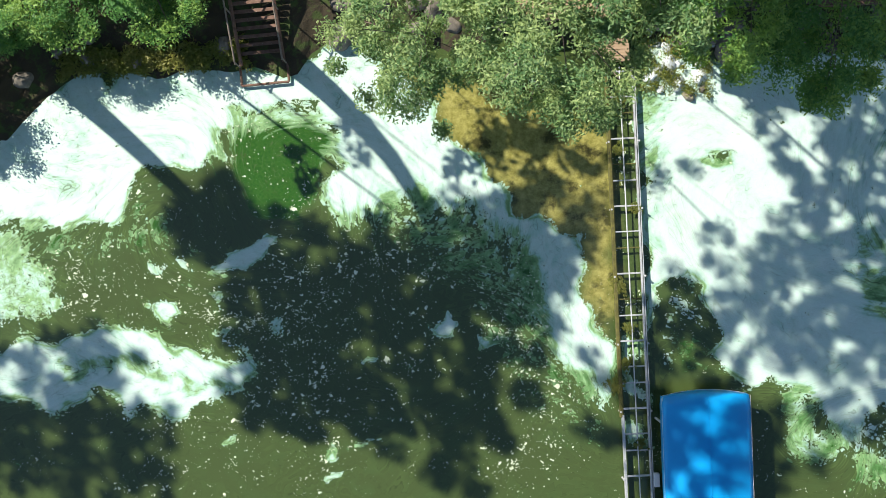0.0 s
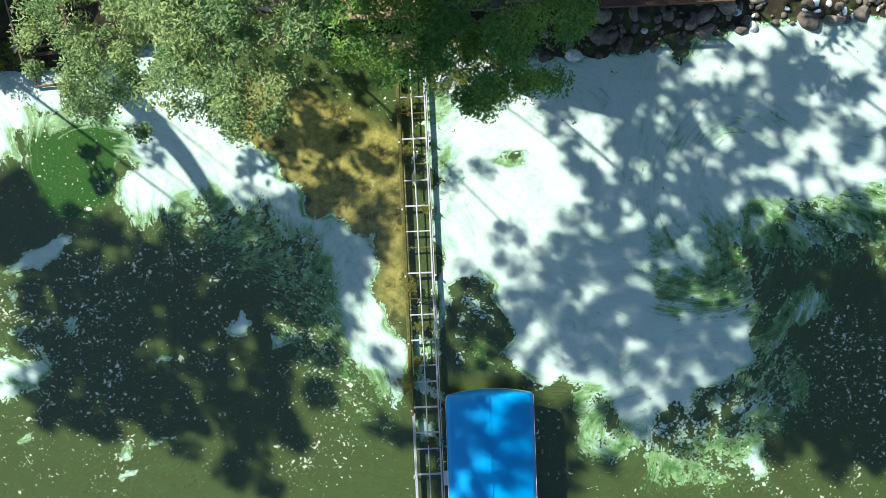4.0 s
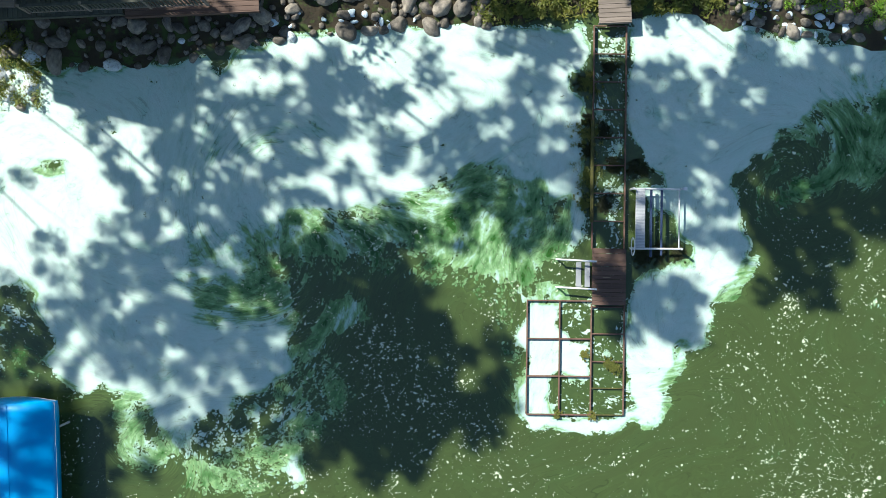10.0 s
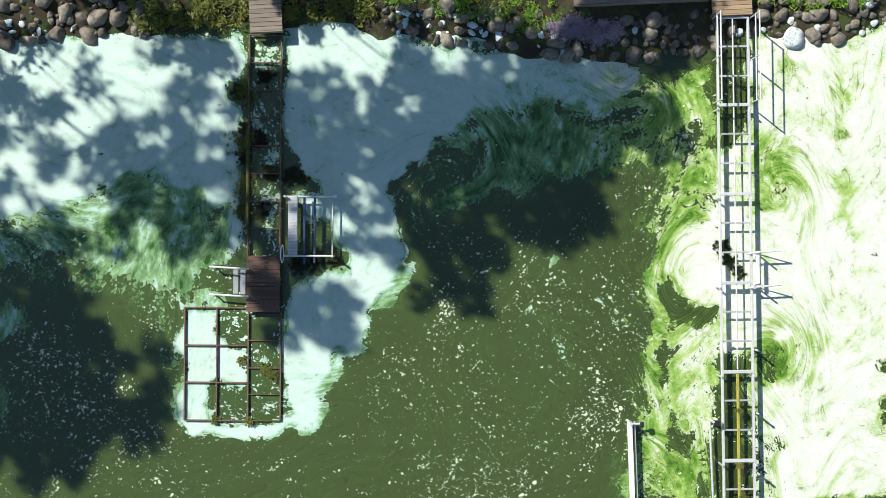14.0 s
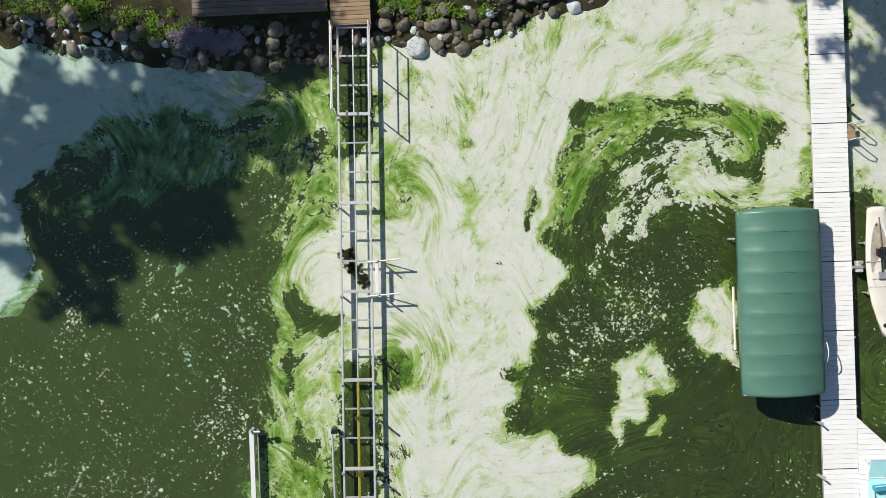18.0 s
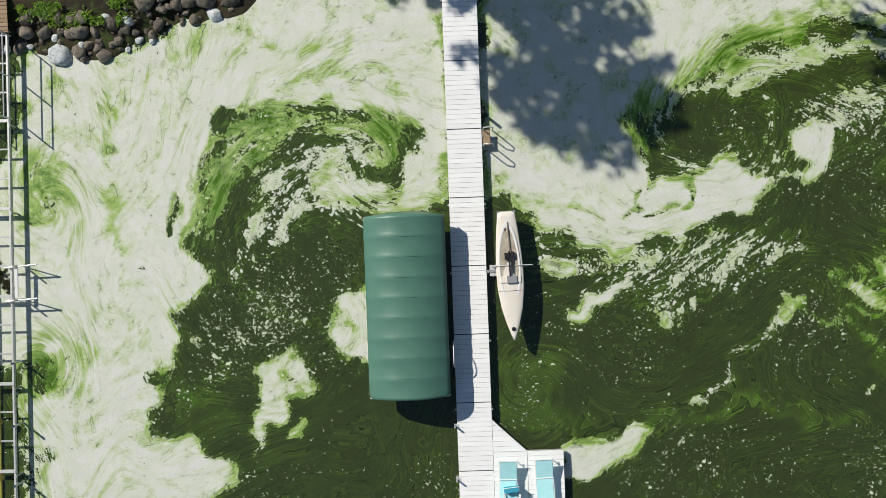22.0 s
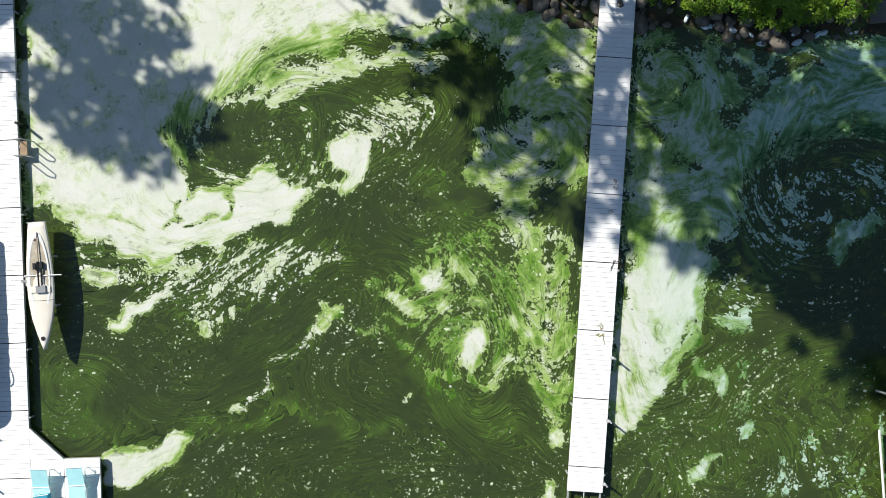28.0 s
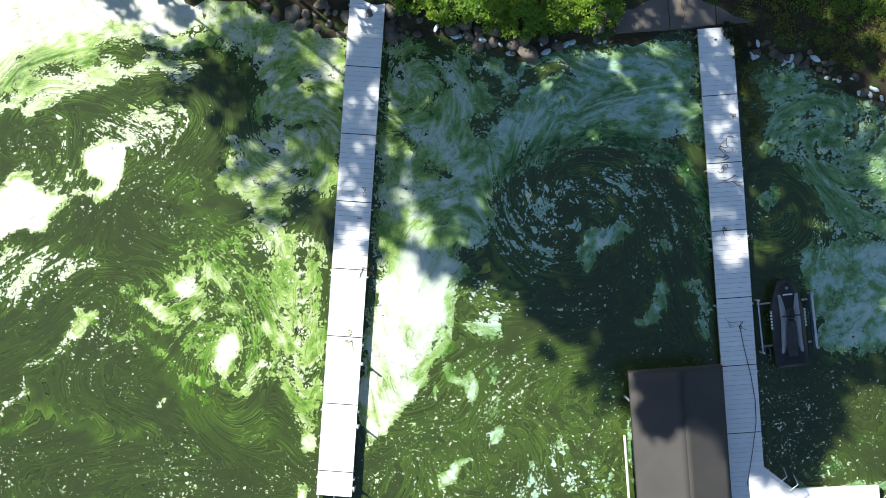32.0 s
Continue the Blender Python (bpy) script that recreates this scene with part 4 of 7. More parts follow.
eddy(54.68, -2.85, 5, 1.8)
eddy(56.56, -4.3, 1.4, 3)
eddy(54.13, -6.33, 1.6, 2.4)
eddy(58.3, -8.86, 2.6, 2)
current(3.4, 1.1, 49.11, 7.55, 49.11, 3.26, 48.72, -1.01, 47.76, -4.87, 46.77, -9.52)
current(2.6, 1, 51.36, 5.5, 50.99, 1.61, 51.02, -1.9, 50.28, -5.38, 49.58, -7.69)
current(2.6, 1, 60.4, 3.13, 57.54, 4.43, 54.02, 4.01, 52.19, 2.34, 51.6, -1.93)
current(2.4, 1.2, 52.47, -8.6, 55.44, -7.56, 60.12, -7.39)

raft(1, 0.12, 0.25, 61.67, 8.15, 77.75, 7.35, 76.87, 5.71, 73.69, 5.67, 71.3, 5.59, 69.86, 4.66, 68.44, 4.14, 66.98, 2.82, 66.9, 1.23, 67.26, 0.42, 68.65, 0.35, 69.47, 0.91, 70.65, 0.65, 72.02, 0.18, 70.59, -0.74, 69.37, -1.28, 67.75, -1.79, 67.12, -2.36, 66.32, -2.52, 65.34, -2.07, 64.57, -1.64, 63.38, -1.58, 63.22, -0.77, 62.65, -0.15, 61.46, -0.09)
streak(0.97, 0.38, 0.4, 69.47, 4.88, 68.44, 4.14, 67.17, 2.61)
streak(0.97, 0.42, 0.25, 70.49, 5.43, 73.89, 5.66, 76.65, 5.32)
streak(0.97, 0.3, 0.2, 62.08, 0.48, 63.82, -0.6, 65.8, -0.9)
raft(0.82, 0.72, 0.25, 69.45, 4.49, 70.49, 5.43, 72.88, 5.51, 73.66, 5.17, 71.66, 4.77, 70.02, 3.86, 68.81, 3.52, 68.21, 3.55)
streak(0.75, 0.72, 0.35, 66.97, 2.62, 67.1, 1.22)
raft(0.07, 0.7, 0.25, 68.75, 2.33, 69.77, 2.88, 71.57, 2.99, 71.93, 2.38, 72.29, 1.56, 71.86, 0.79, 70.66, 0.85, 69.68, 1.1, 69.08, 0.93, 68.49, 1.15)
raft(0.78, 0.1, 0.22, 69.61, 3.68, 71.25, 4.6, 73.65, 4.87, 75.64, 4.97, 76.81, 4.52, 76, 4.16, 74.01, 4.06, 72.39, 3.55, 70.78, 3.23, 69.38, 3.1, 68.38, 2.95, 67.94, 2.18, 68.08, 0.98, 67.7, 1.19, 67.67, 2.59, 68.4, 3.35)
raft(0.5, 0.13, 0.3, 71.94, 2.57, 74.36, 3.25, 76.75, 3.33, 76.69, 2.14, 75.86, 1.39, 74.65, 1.05, 73.65, 0.9, 73.51, 2.1)
streak(0.45, 0.13, 0.22, 71.17, 3.01, 71.7, 1.59, 72.24, 0.57)
streak(0.45, 0.13, 0.22, 69.7, 1.49, 71.06, 0.83, 72.03, 0.28)
streak(0.55, 0.1, 0.2, 68.28, 0.97, 69.07, 0.73, 69.48, 1.1)
raft(1, 0.1, 0.1, 72.31, 1.96, 73.12, 2.32, 73.9, 1.88, 73.63, 0.5, 72.8, -0.25, 72.22, 0.17, 72.85, 0.74, 72.28, 1.36)
raft(1, 0.1, 0.1, 69.28, 0.92, 70.65, 0.55, 71.52, 0.11, 70.6, -0.54, 69.37, -1.28, 67.96, -1.6, 68.19, -0.82, 69.03, -0.07, 68.96, 0.53)
raft(1, 0.1, 0.1, 67.24, 0.12, 68.05, 0.28, 68.31, -0.43, 67.6, -0.69, 67.12, -0.37)
streak(0.5, 0.6, 0.08, 68.29, -0.83, 68.94, 0.14, 69.27, 0.72)
streak(0.5, 0.6, 0.06, 67.19, -0.97, 67.99, -0.81)
streak(0.5, 0.6, 0.05, 66.84, 0.04, 67.11, -0.67, 66.6, -0.84)
raft(0.52, 0.1, 0.3, 63.18, -1.57, 66.12, -2.51, 67.74, -1.99, 69.55, -1.48, 72.53, -1.63, 72.49, -2.42, 70.46, -3.32, 68.82, -4.23, 68, -4.79, 66.46, -3.72, 64.49, -3.23, 63.31, -2.97)
raft(1, 0.1, 0.1, 64.03, -4.4, 64.86, -3.84, 66.09, -3.01, 66.38, -3.32, 65.85, -3.89, 64.62, -4.63)
raft(1, 0.2, 0.1, 63.24, -2.37, 64.52, -2.63, 64.59, -3.13, 63.51, -2.88)
streak(1, 0.2, 0.14, 71.57, -4.97, 72.21, -4.2, 72.03, -3.79)
streak(0.62, 0.15, 0.2, 71.57, -4.97, 70.33, -5.9, 69.89, -6.67, 68.67, -7.31)
streak(1, 0.1, 0.13, 74.92, -7.56, 74.94, -7.32)
streak(1, 0.1, 0.1, 69.53, -8.01, 69.63, -8)
streak(0.9, 0.1, 0.14, 67.8, -4.68, 67.72, -4.38)
streak(1, 0.1, 0.12, 68.71, -4.43, 68.78, -4.19)
streak(0.9, 0.12, 0.12, 72.4, -4.21, 72.51, -4.12)
streak(0.6, 0.13, 0.2, 71.28, -2.76, 70.45, -3.52, 69.84, -3.69)
streak(0.7, 0.1, 0.12, 75.68, -0.39, 75.64, -1.09)
streak(0.7, 0.2, 0.25, 76.75, -0.84, 76.49, -2.02)
raft(0.56, 0.66, 0.35, 74.04, -3.3, 75.29, -2.16, 76.52, -1.43, 78.51, -1.33, 80.03, -2.79, 80.8, -3.23, 80.12, -9.16, 79.36, -8.33, 79.02, -7.12, 77.85, -6.66, 76.64, -7, 75.49, -6.15, 74.78, -4.53, 74.19, -4.3)
raft(0.72, 0.52, 0.35, 79.06, -2.35, 80.8, -3.23, 80.22, -8.97, 79.63, -8.94, 79.4, -7.54, 78.74, -4.72)
raft(1, 0.15, 0.1, 75.25, -2.96, 76.26, -2.61, 76.21, -3.6, 75.42, -3.56)
raft(1, 0.3, 0.1, 74.22, -3.7, 74.81, -3.73, 75.08, -4.34, 74.38, -4.51)
raft(1, 0.15, 0.1, 76.32, -5.4, 77.33, -5.25, 77.49, -5.85, 76.87, -6.42, 76.29, -5.99)
streak(0.95, 0.2, 0.14, 76.85, -2.84, 77.02, -3.44)
streak(0.95, 0.2, 0.13, 75.98, -4.29, 75.79, -4.18)
streak(0.95, 0.25, 0.12, 77.45, -6.84, 78.66, -6.31)
streak(0.95, 0.2, 0.13, 78.45, -4.71, 79.11, -5.33)
streak(0.95, 0.2, 0.11, 77.18, -4.25, 77.47, -4.36)
raft(0.3, 0.95, 0.3, 72.83, -3.63, 74.38, -4.51, 76.25, -6.98, 78.21, -7.48, 79.7, -9.54, 76.17, -8.57, 74.29, -6.29)
streak(0.6, 0.8, 0.25, 73.45, -3.27, 74.45, -3.12)
streak(0.75, 0.8, 0.12, 72.39, -4.41, 73.96, -4.88, 75.36, -4.75)
streak(0.7, 0.8, 0.14, 73.57, -4.86, 75.09, -6.13, 76.23, -7.38)
streak(0.75, 0.7, 0.13, 75.48, -6.35, 77.44, -7.04, 79.04, -6.72, 79.98, -7.96)
raft(0.88, 0.34, 0.4, 76.85, 5.31, 78.4, 4.44, 78.7, 2.44, 77.84, 1.29, 77.18, -0.07, 78.14, -0.71, 81.57, 0.31, 82.11, 6.44, 76.94, 7.09)
raft(0.8, 0.36, 0.3, 77.49, 2.1, 78.66, 1.64, 78.97, -0.16, 81.02, -2.84, 79.26, -2.36, 77.73, -1.09)
streak(0.5, 0.6, 0.12, 78.32, 2.85, 79.67, 1.99, 80.69, 2.54)
streak(0.5, 0.6, 0.1, 79.59, 4.38, 80.74, 3.53)
streak(0.5, 0.6, 0.12, 79.8, 0.59, 80.62, 1.15)
streak(0.3, 0.9, 0.6, 75.62, 0.6, 76.54, -1.03)
streak(0.78, 0.52, 0.22, 77.86, 1.68, 77.59, 0.11)
raft(1, 0.12, 0.1, 63.91, -8.77, 64.83, -8.42, 67.02, -8.33, 67.21, -8.54, 65.56, -9.65, 64.95, -10.02, 64.14, -10.18)
raft(0.28, 0.98, 0.4, 61.57, -5.67, 63.98, -5.39, 64.23, -8.39, 62.23, -8.49, 61.46, -7.86)
streak(0.32, 0.95, 0.3, 67.23, -8.14, 70.24, -7.69, 72.6, -8.2, 74.18, -8.48)
streak(0.95, 0.3, 0.2, 79.73, -8.94, 79.91, -9.35)
streak(1, 0.2, 0.2, 79.42, -11.12, 79.74, -10.74)
flecks(0.42, 0.5, 67.25, -7.74, 74.18, -8.48, 80.04, -10.75, 80, -11.54, 64.11, -10.78)
flecks(0.45, 0.5, 63.12, -2.76, 70.52, -2.13, 72.47, -2.82, 70.37, -5.11, 64.41, -4.81)
flecks(0.5, 0.5, 71.76, 2.78, 77.33, 2.9, 76.9, -1.85, 72.53, -1.63)
eddy(70.71, 1.84, 3, 2.6)
eddy(73.07, 1.13, 1.8, -2.6)
eddy(67.43, -0.19, 1.6, 2.4)
eddy(75.84, -3.19, 1.5, 3.2)
eddy(76.9, -5.82, 1.6, -3.4)
eddy(74.38, -4.51, 1.6, 2.6)
eddy(76.82, -7.41, 1.6, -2.4)
eddy(62.92, -6.73, 1.8, 3.2)
eddy(79.67, 1.99, 2.4, 2.2)
current(3.2, 1.1, 63.32, -2.77, 67.12, -2.36, 70.98, -0.76, 74.27, 1.27, 76.74, 3.13)
current(2.4, 0.9, 76.75, 3.33, 73.63, 4.48, 70.44, 4.24, 68.16, 2.56)
current(3, 1, 68.66, -7.41, 71.56, -5.16, 72.83, -3.63, 75.67, -2.58)
current(2.6, 1.1, 64.19, -9.19, 68.64, -7.81, 74.18, -8.48, 79.64, -10.73)
current(2.4, 1, 79.63, -2.78, 79.87, -5.97, 79.92, -9.15)

raft(0.88, 0.42, 0.4, 83.11, 5.53, 84.78, 4.65, 87.57, 4.31, 90.59, 4.47, 94.21, 4.79, 94.44, 0.97, 93.43, 0.82, 90.44, 1.37, 88.2, 0.67, 86.74, -0.46, 86.45, -2.46, 85.24, -2.4, 82.31, -2.86)
raft(0.98, 0.42, 0.3, 85.15, -0.19, 86.4, 0.76, 87.46, 1.91, 89.54, 3.42, 92.58, 4.07, 94.33, 2.98, 93.45, 1.42, 90.46, 1.77, 88.02, 1.08, 86.55, -0.25, 86.45, -2.46, 85.05, -2.19)
streak(0.5, 0.6, 0.13, 83.37, 4.52, 84.76, 4.25, 85.32, 3.42, 84.89, 2.84)
streak(0.5, 0.6, 0.13, 83.28, 2.72, 85.07, 2.43)
streak(0.4, 0.4, 0.35, 86.34, 3.77, 87.51, 2.91, 86.45, 1.76)
streak(0.5, 0.6, 0.2, 84.39, 0.65, 85.17, 0.21)
streak(0.5, 0.7, 0.18, 83.06, 2.33, 83.83, 1.69, 83.61, 1.29)
streak(0.45, 0.3, 0.3, 87.94, 3.49, 88.76, 3.86, 89.55, 3.62)
raft(1, 0.18, 0.2, 82.18, -3.46, 83.23, -2.5, 85.26, -2.1, 85.4, -3.41, 84.92, -5, 83.83, -6.76, 83.35, -8.34, 82.9, -9.33, 81.89, -9.38, 81.74, -8.27)
streak(0.92, 0.5, 0.14, 85.44, -3.41, 84.9, -5.4, 83.81, -7.16)
streak(0.98, 0.34, 0.1, 82.56, -3.88, 82.84, -6.31, 82.33, -8.7)
streak(0.7, 0.75, 0.4, 87.37, 0.11, 88.61, 0.85, 90.64, 1.36, 93.02, 0.64, 94.15, -0.82, 94.25, -3.03)
raft(0.05, 0.5, 0.4, 88.47, -2.15, 89.88, -2.02, 89.61, -3.41, 91.23, -3.29, 91.73, -5.32, 93.94, -5.23, 94.67, -6.87, 91.46, -6.92, 88.94, -4.99)
raft(0.46, 0.1, 0.4, 86.73, -0.66, 88.38, 0.26, 91.4, 0.32, 93.16, -0.57, 92.93, -1.16, 91.3, -1.69, 89.67, -2.21, 88.81, -3.38, 87.13, -4.9, 85.7, -5.44, 85.57, -4.02, 86.66, -2.27)
raft(0.95, 0.3, 0.15, 85.51, -5.23, 86.74, -4.78, 87.1, -5.5, 86.09, -5.66)
raft(1, 0.42, 0.1, 89.63, -3.01, 90.07, -2.23, 91.31, -1.59, 91.59, -1.9, 90.85, -2.67, 90.02, -3.33)
raft(0.9, 0.44, 0.12, 91.64, -5.12, 92.82, -3.57, 93.1, -3.98, 92.34, -5.25, 91.73, -5.32)
streak(0.6, 0.4, 0.35, 92.26, -2.74, 93.07, -2.37)
streak(0.78, 0.4, 0.25, 94, -4.03, 94.11, -5.84)
streak(0.42, 0.1, 0.15, 92.35, -0.73, 92.91, -1.56, 93.26, -2.78)
raft(0.2, 0.95, 0.4, 83.33, -8.74, 85.07, -6.01, 89.1, -5.8, 91.46, -6.92, 91.23, -11.73, 81.8, -11.29)
streak(0.7, 0.62, 0.25, 84.84, -6.6, 85.61, -7.44)
streak(0.6, 0.62, 0.25, 86.65, -6.69, 86.37, -8.28)
streak(1, 0.15, 0.12, 85.68, -6.64, 85.5, -7.54)
raft(1, 0.3, 0.1, 85.94, -8.87, 86.45, -8.59, 86.42, -9.29, 85.91, -9.47)
raft(1, 0.2, 0.1, 84.46, -10.41, 85.28, -10.04, 85.35, -10.75, 84.53, -10.91)
streak(0.9, 0.25, 0.1, 87.06, -6.41, 87.16, -6.51)
streak(0.8, 0.2, 0.1, 84.4, -7.39, 84.51, -7.19)
streak(0.6, 0.7, 0.13, 83.54, -8.55, 84.31, -9.19, 83.69, -9.57)
streak(0.8, 0.12, 0.12, 85.03, -6.81, 85.33, -6.93)
raft(0.42, 0.1, 0.35, 86.66, -10.51, 88.94, -9.21, 90.48, -10.49, 90.63, -11.7, 86.42, -11.5)
streak(0.9, 0.45, 0.14, 91.31, -9.12, 91.26, -11.13)
raft(0.72, 0.46, 0.4, 96.17, 3.69, 98.36, 3.39, 100.85, 1.86, 102.29, 1.79, 102.06, -3.01, 100.46, -2.93, 98.87, -2.65, 97.39, -0.17, 96.24, 0.88)
raft(0.3, 0.6, 0.3, 95.8, 0.1, 97.39, -0.17, 97.89, -2.2, 97.65, -3.2, 95.76, -2.9)
streak(0.8, 0.4, 0.2, 96.56, -0.74, 96.74, -1.15)
streak(0.8, 0.38, 0.3, 97.96, -0.8, 98.73, -1.44)
raft(0.95, 0.4, 0.25, 97.23, -3.58, 98.07, -2.82, 99.47, -2.88, 101.27, -2.77, 101.87, -7.21, 97.89, -6.62, 97.94, -5.42)
raft(0.05, 0.5, 0.3, 95.87, -6.93, 97.88, -6.82, 101.87, -7.21, 101.76, -9.62, 96.14, -9.75)
raft(0.65, 0.8, 0.25, 97.09, -10.8, 98.52, -10.27, 98.89, -10.89, 97.27, -11.21)
streak(0.9, 0.3, 0.12, 97.26, -11.41, 100.06, -11.54)
flecks(0.5, 0.5, 81.88, -5.46, 91.46, -6.92, 91.24, -11.53, 81.61, -11.08)
flecks(0.5, 0.5, 95.87, -6.93, 100.27, -7.14, 100.04, -11.95, 95.64, -11.74)
eddy(89.31, -1.39, 4, 2)
eddy(84.32, 3.47, 1.8, 2.6)
eddy(84.11, -9.18, 1.8, -2.8)
eddy(86.3, -9.69, 1.8, 2.2)
eddy(96.93, -1.36, 1.8, 2.8)
eddy(97.99, -10.84, 1.3, 3.4)
eddy(99.03, 0.75, 2.4, -2)
current(3, 1.1, 83.2, -3.11, 83.47, -5.93, 82.71, -9.12)
current(2.6, 1.2, 85.26, -2, 87.01, 0.93, 89.51, 2.82, 93.53, 3.02)
current(2.4, 1.2, 85.07, -6.01, 88.12, -5.35, 92.1, -5.94, 94.27, -6.85)
current(2.4, 1.2, 82.81, -11.13, 86, -7.66, 88.08, -6.15)

streak(1, 0, 0.3, 33.81, 6.6, 35.35, 6.2, 37.01, 6.35, 37.97, 6.07)
streak(1, 0, 0.2, 38.46, 6.38, 39.23, 6.05)
streak(1, 0, 0.2, 40.07, 5.33, 40.45, 5.22)

raft(0.08, 0.6, 0.06, 5.93, 5.68, 6.82, 5.64, 6.92, -5.19, 6.6, -8.85, 5.79, -8.82, 5.8, -5.14, 5.78, -1.28)

streak(1, 0.1, 0.22, 6.29, -3.62, 6.34, -4.16)
streak(0.9, 0.1, 0.25, 6.35, -4.69, 6.48, -5.31)
streak(0.9, 0.4, 0.12, 6.78, -3.64, 6.8, -4.18)
raft(0.95, 0.12, 0.12, 5.89, -6.44, 6.7, -6.32, 6.86, -7.06, 6.08, -7.25)

F_FLECK = np.clip(F_FLECK + 0.30 * hills(GX, GY, 2.5, 9), 0.0, 0.8)
DU, DV = carried_back(VX, VY, 0.58, 12)
FU, FV = carried_back(VX, VY, 1.7, 20)

ny, nx = GX.shape
me = bpy.data.meshes.new("water")
idx = np.arange(nx * ny).reshape(ny, nx)
quads = np.stack((idx[:-1, :-1], idx[:-1, 1:], idx[1:, 1:], idx[1:, :-1]), -1).reshape(-1, 4)
me.vertices.add(nx * ny)
me.vertices.foreach_set("co", np.stack((GX, GY, np.zeros_like(GX)), -1).ravel())
me.loops.add(len(quads) * 4)
me.loops.foreach_set("vertex_index", quads.ravel())
me.polygons.add(len(quads))
me.polygons.foreach_set("loop_start", np.arange(len(quads)) * 4)
me.update(calc_edges=True)
for key, field in (("mat", F_MAT), ("hue", F_HUE), ("shoal", F_SHOAL), ("fleck", F_FLECK)):
    me.attributes.new(key, "FLOAT", "POINT").data.foreach_set("value", field.astype(np.float32).ravel())
me.attributes.new("flow", "FLOAT_VECTOR", "POINT").data.foreach_set("vector", np.stack((FU, FV, np.zeros_like(FU)), -1).astype(np.float32).ravel())
me.attributes.new("drag", "FLOAT_VECTOR", "POINT").data.foreach_set("vector", np.stack((DU, DV, np.zeros_like(DU)), -1).astype(np.float32).ravel())
me.materials.append(M_WATER)
tagged(new("water", me), "murky green lake water with drifting rafts of pale algae scum", "water", kind="structure")

# ---- the bank ----
bx = np.concatenate(([-900, -200, -60], np.arange(-30, 116.01, 0.5), [140, 300, 900]))
by = np.concatenate((np.arange(-0.9, 6.01, 0.3), [7, 9, 12, 20, 40, 120, 900]))
bm = bmesh.new()
rows = []
for x in bx:
    s = shore(x)
    rows.append([])
    for d in by:
        n = noise.noise((x * 0.9, d * 0.9, 1.5)) * 0.14 + noise.noise((x * 2.7, d * 2.7, 7.5)) * 0.06
        z = -0.25 + 0.30 * (d + 0.9) if d < 3.2 else 0.98 + 0.02 * min(d, 20)
        rows[-1].append(bm.verts.new((x, s + d, z + n)))
for a, b in zip(rows, rows[1:]):
    for j in range(len(by) - 1):
        bm.faces.new((a[j], b[j], b[j + 1], a[j + 1]))
tagged(part("ground", bm, M_SOIL), "dark soil bank with moss and dead leaves", "ground", kind="structure")


# ---- boulders of the shore ----
def boulder_mesh(seed, material):
    bm = bmesh.new()
    bmesh.ops.create_icosphere(bm, subdivisions=3, radius=1.0)
    rng = random.Random(seed)
    cuts = [(Vector((rng.uniform(-1, 1), rng.uniform(-1, 1), rng.uniform(-0.3, 1))).normalized(), rng.uniform(0.6, 0.88)) for _ in range(9)]
    for v in bm.verts:
        for n, d in cuts:
            over = v.co.dot(n) - d
            if over > 0:
                v.co -= n * over * 0.85
        v.co *= 1 + 0.10 * noise.noise(v.co * 1.7 + Vector((seed, 0, 0))) + 0.03 * noise.noise(v.co * 6)
    me = bpy.data.meshes.new("boulder")
    for f in bm.faces:
        f.smooth = True
    bm.to_mesh(me)
    bm.free()
    me.materials.append(material)
    return me


BOULDERS = [boulder_mesh(i, M_ROCK) for i in range(7)]
PALE = [boulder_mesh(20 + i, M_ROCKLITE) for i in range(3)]


def rocks(x0, x1, count, near, far, small, large, pale, seed, joined=False):
    rng = random.Random(seed)
    placed, heap = [], bmesh.new()
    for _ in range(count * 6):
        if len(placed) >= count:
            break
        x, d = rng.uniform(x0, x1), rng.uniform(near, far)
        r = small + (large - small) * rng.random() ** 1.6
        if any((x - a) ** 2 + (d - b) ** 2 < (0.6 * (r + c)) ** 2 for a, b, c in placed):
            continue
        placed.append((x, d, r))
        white = rng.random() < pale * (1.0 if d < 0.5 else 0.25)
        me = rng.choice(PALE if white else BOULDERS)
        z = max(0.02, -0.25 + 0.3 * (d + 0.9)) + 0.12 * r
        m = pose(x, shore(x) + d, z, rng.uniform(-14, 14), rng.uniform(-14, 14), rng.uniform(0, 360)) @ Matrix.Diagonal((r * rng.uniform(0.9, 1.3), r * rng.uniform(0.75, 1.0), r * rng.uniform(0.6, 0.85), 1))
        if joined:
            n = len(heap.verts)
            heap.from_mesh(me)
            heap.verts.ensure_lookup_table()
            bmesh.ops.transform(heap, matrix=m, verts=heap.verts[n:])
            continue
        o = new("boulder", me)
        o.matrix_basis = m
        tagged(o, "pale scum-coated boulder at the water's edge" if white else "brown-grey rounded boulder on the lake shore", "rock", "shoreline boulders")
    if joined:
        tagged(part("shore_stones", heap, M_ROCK), "brown-grey stones along the shaded bank", "rocks", kind="stuff")
    else:
        heap.free()


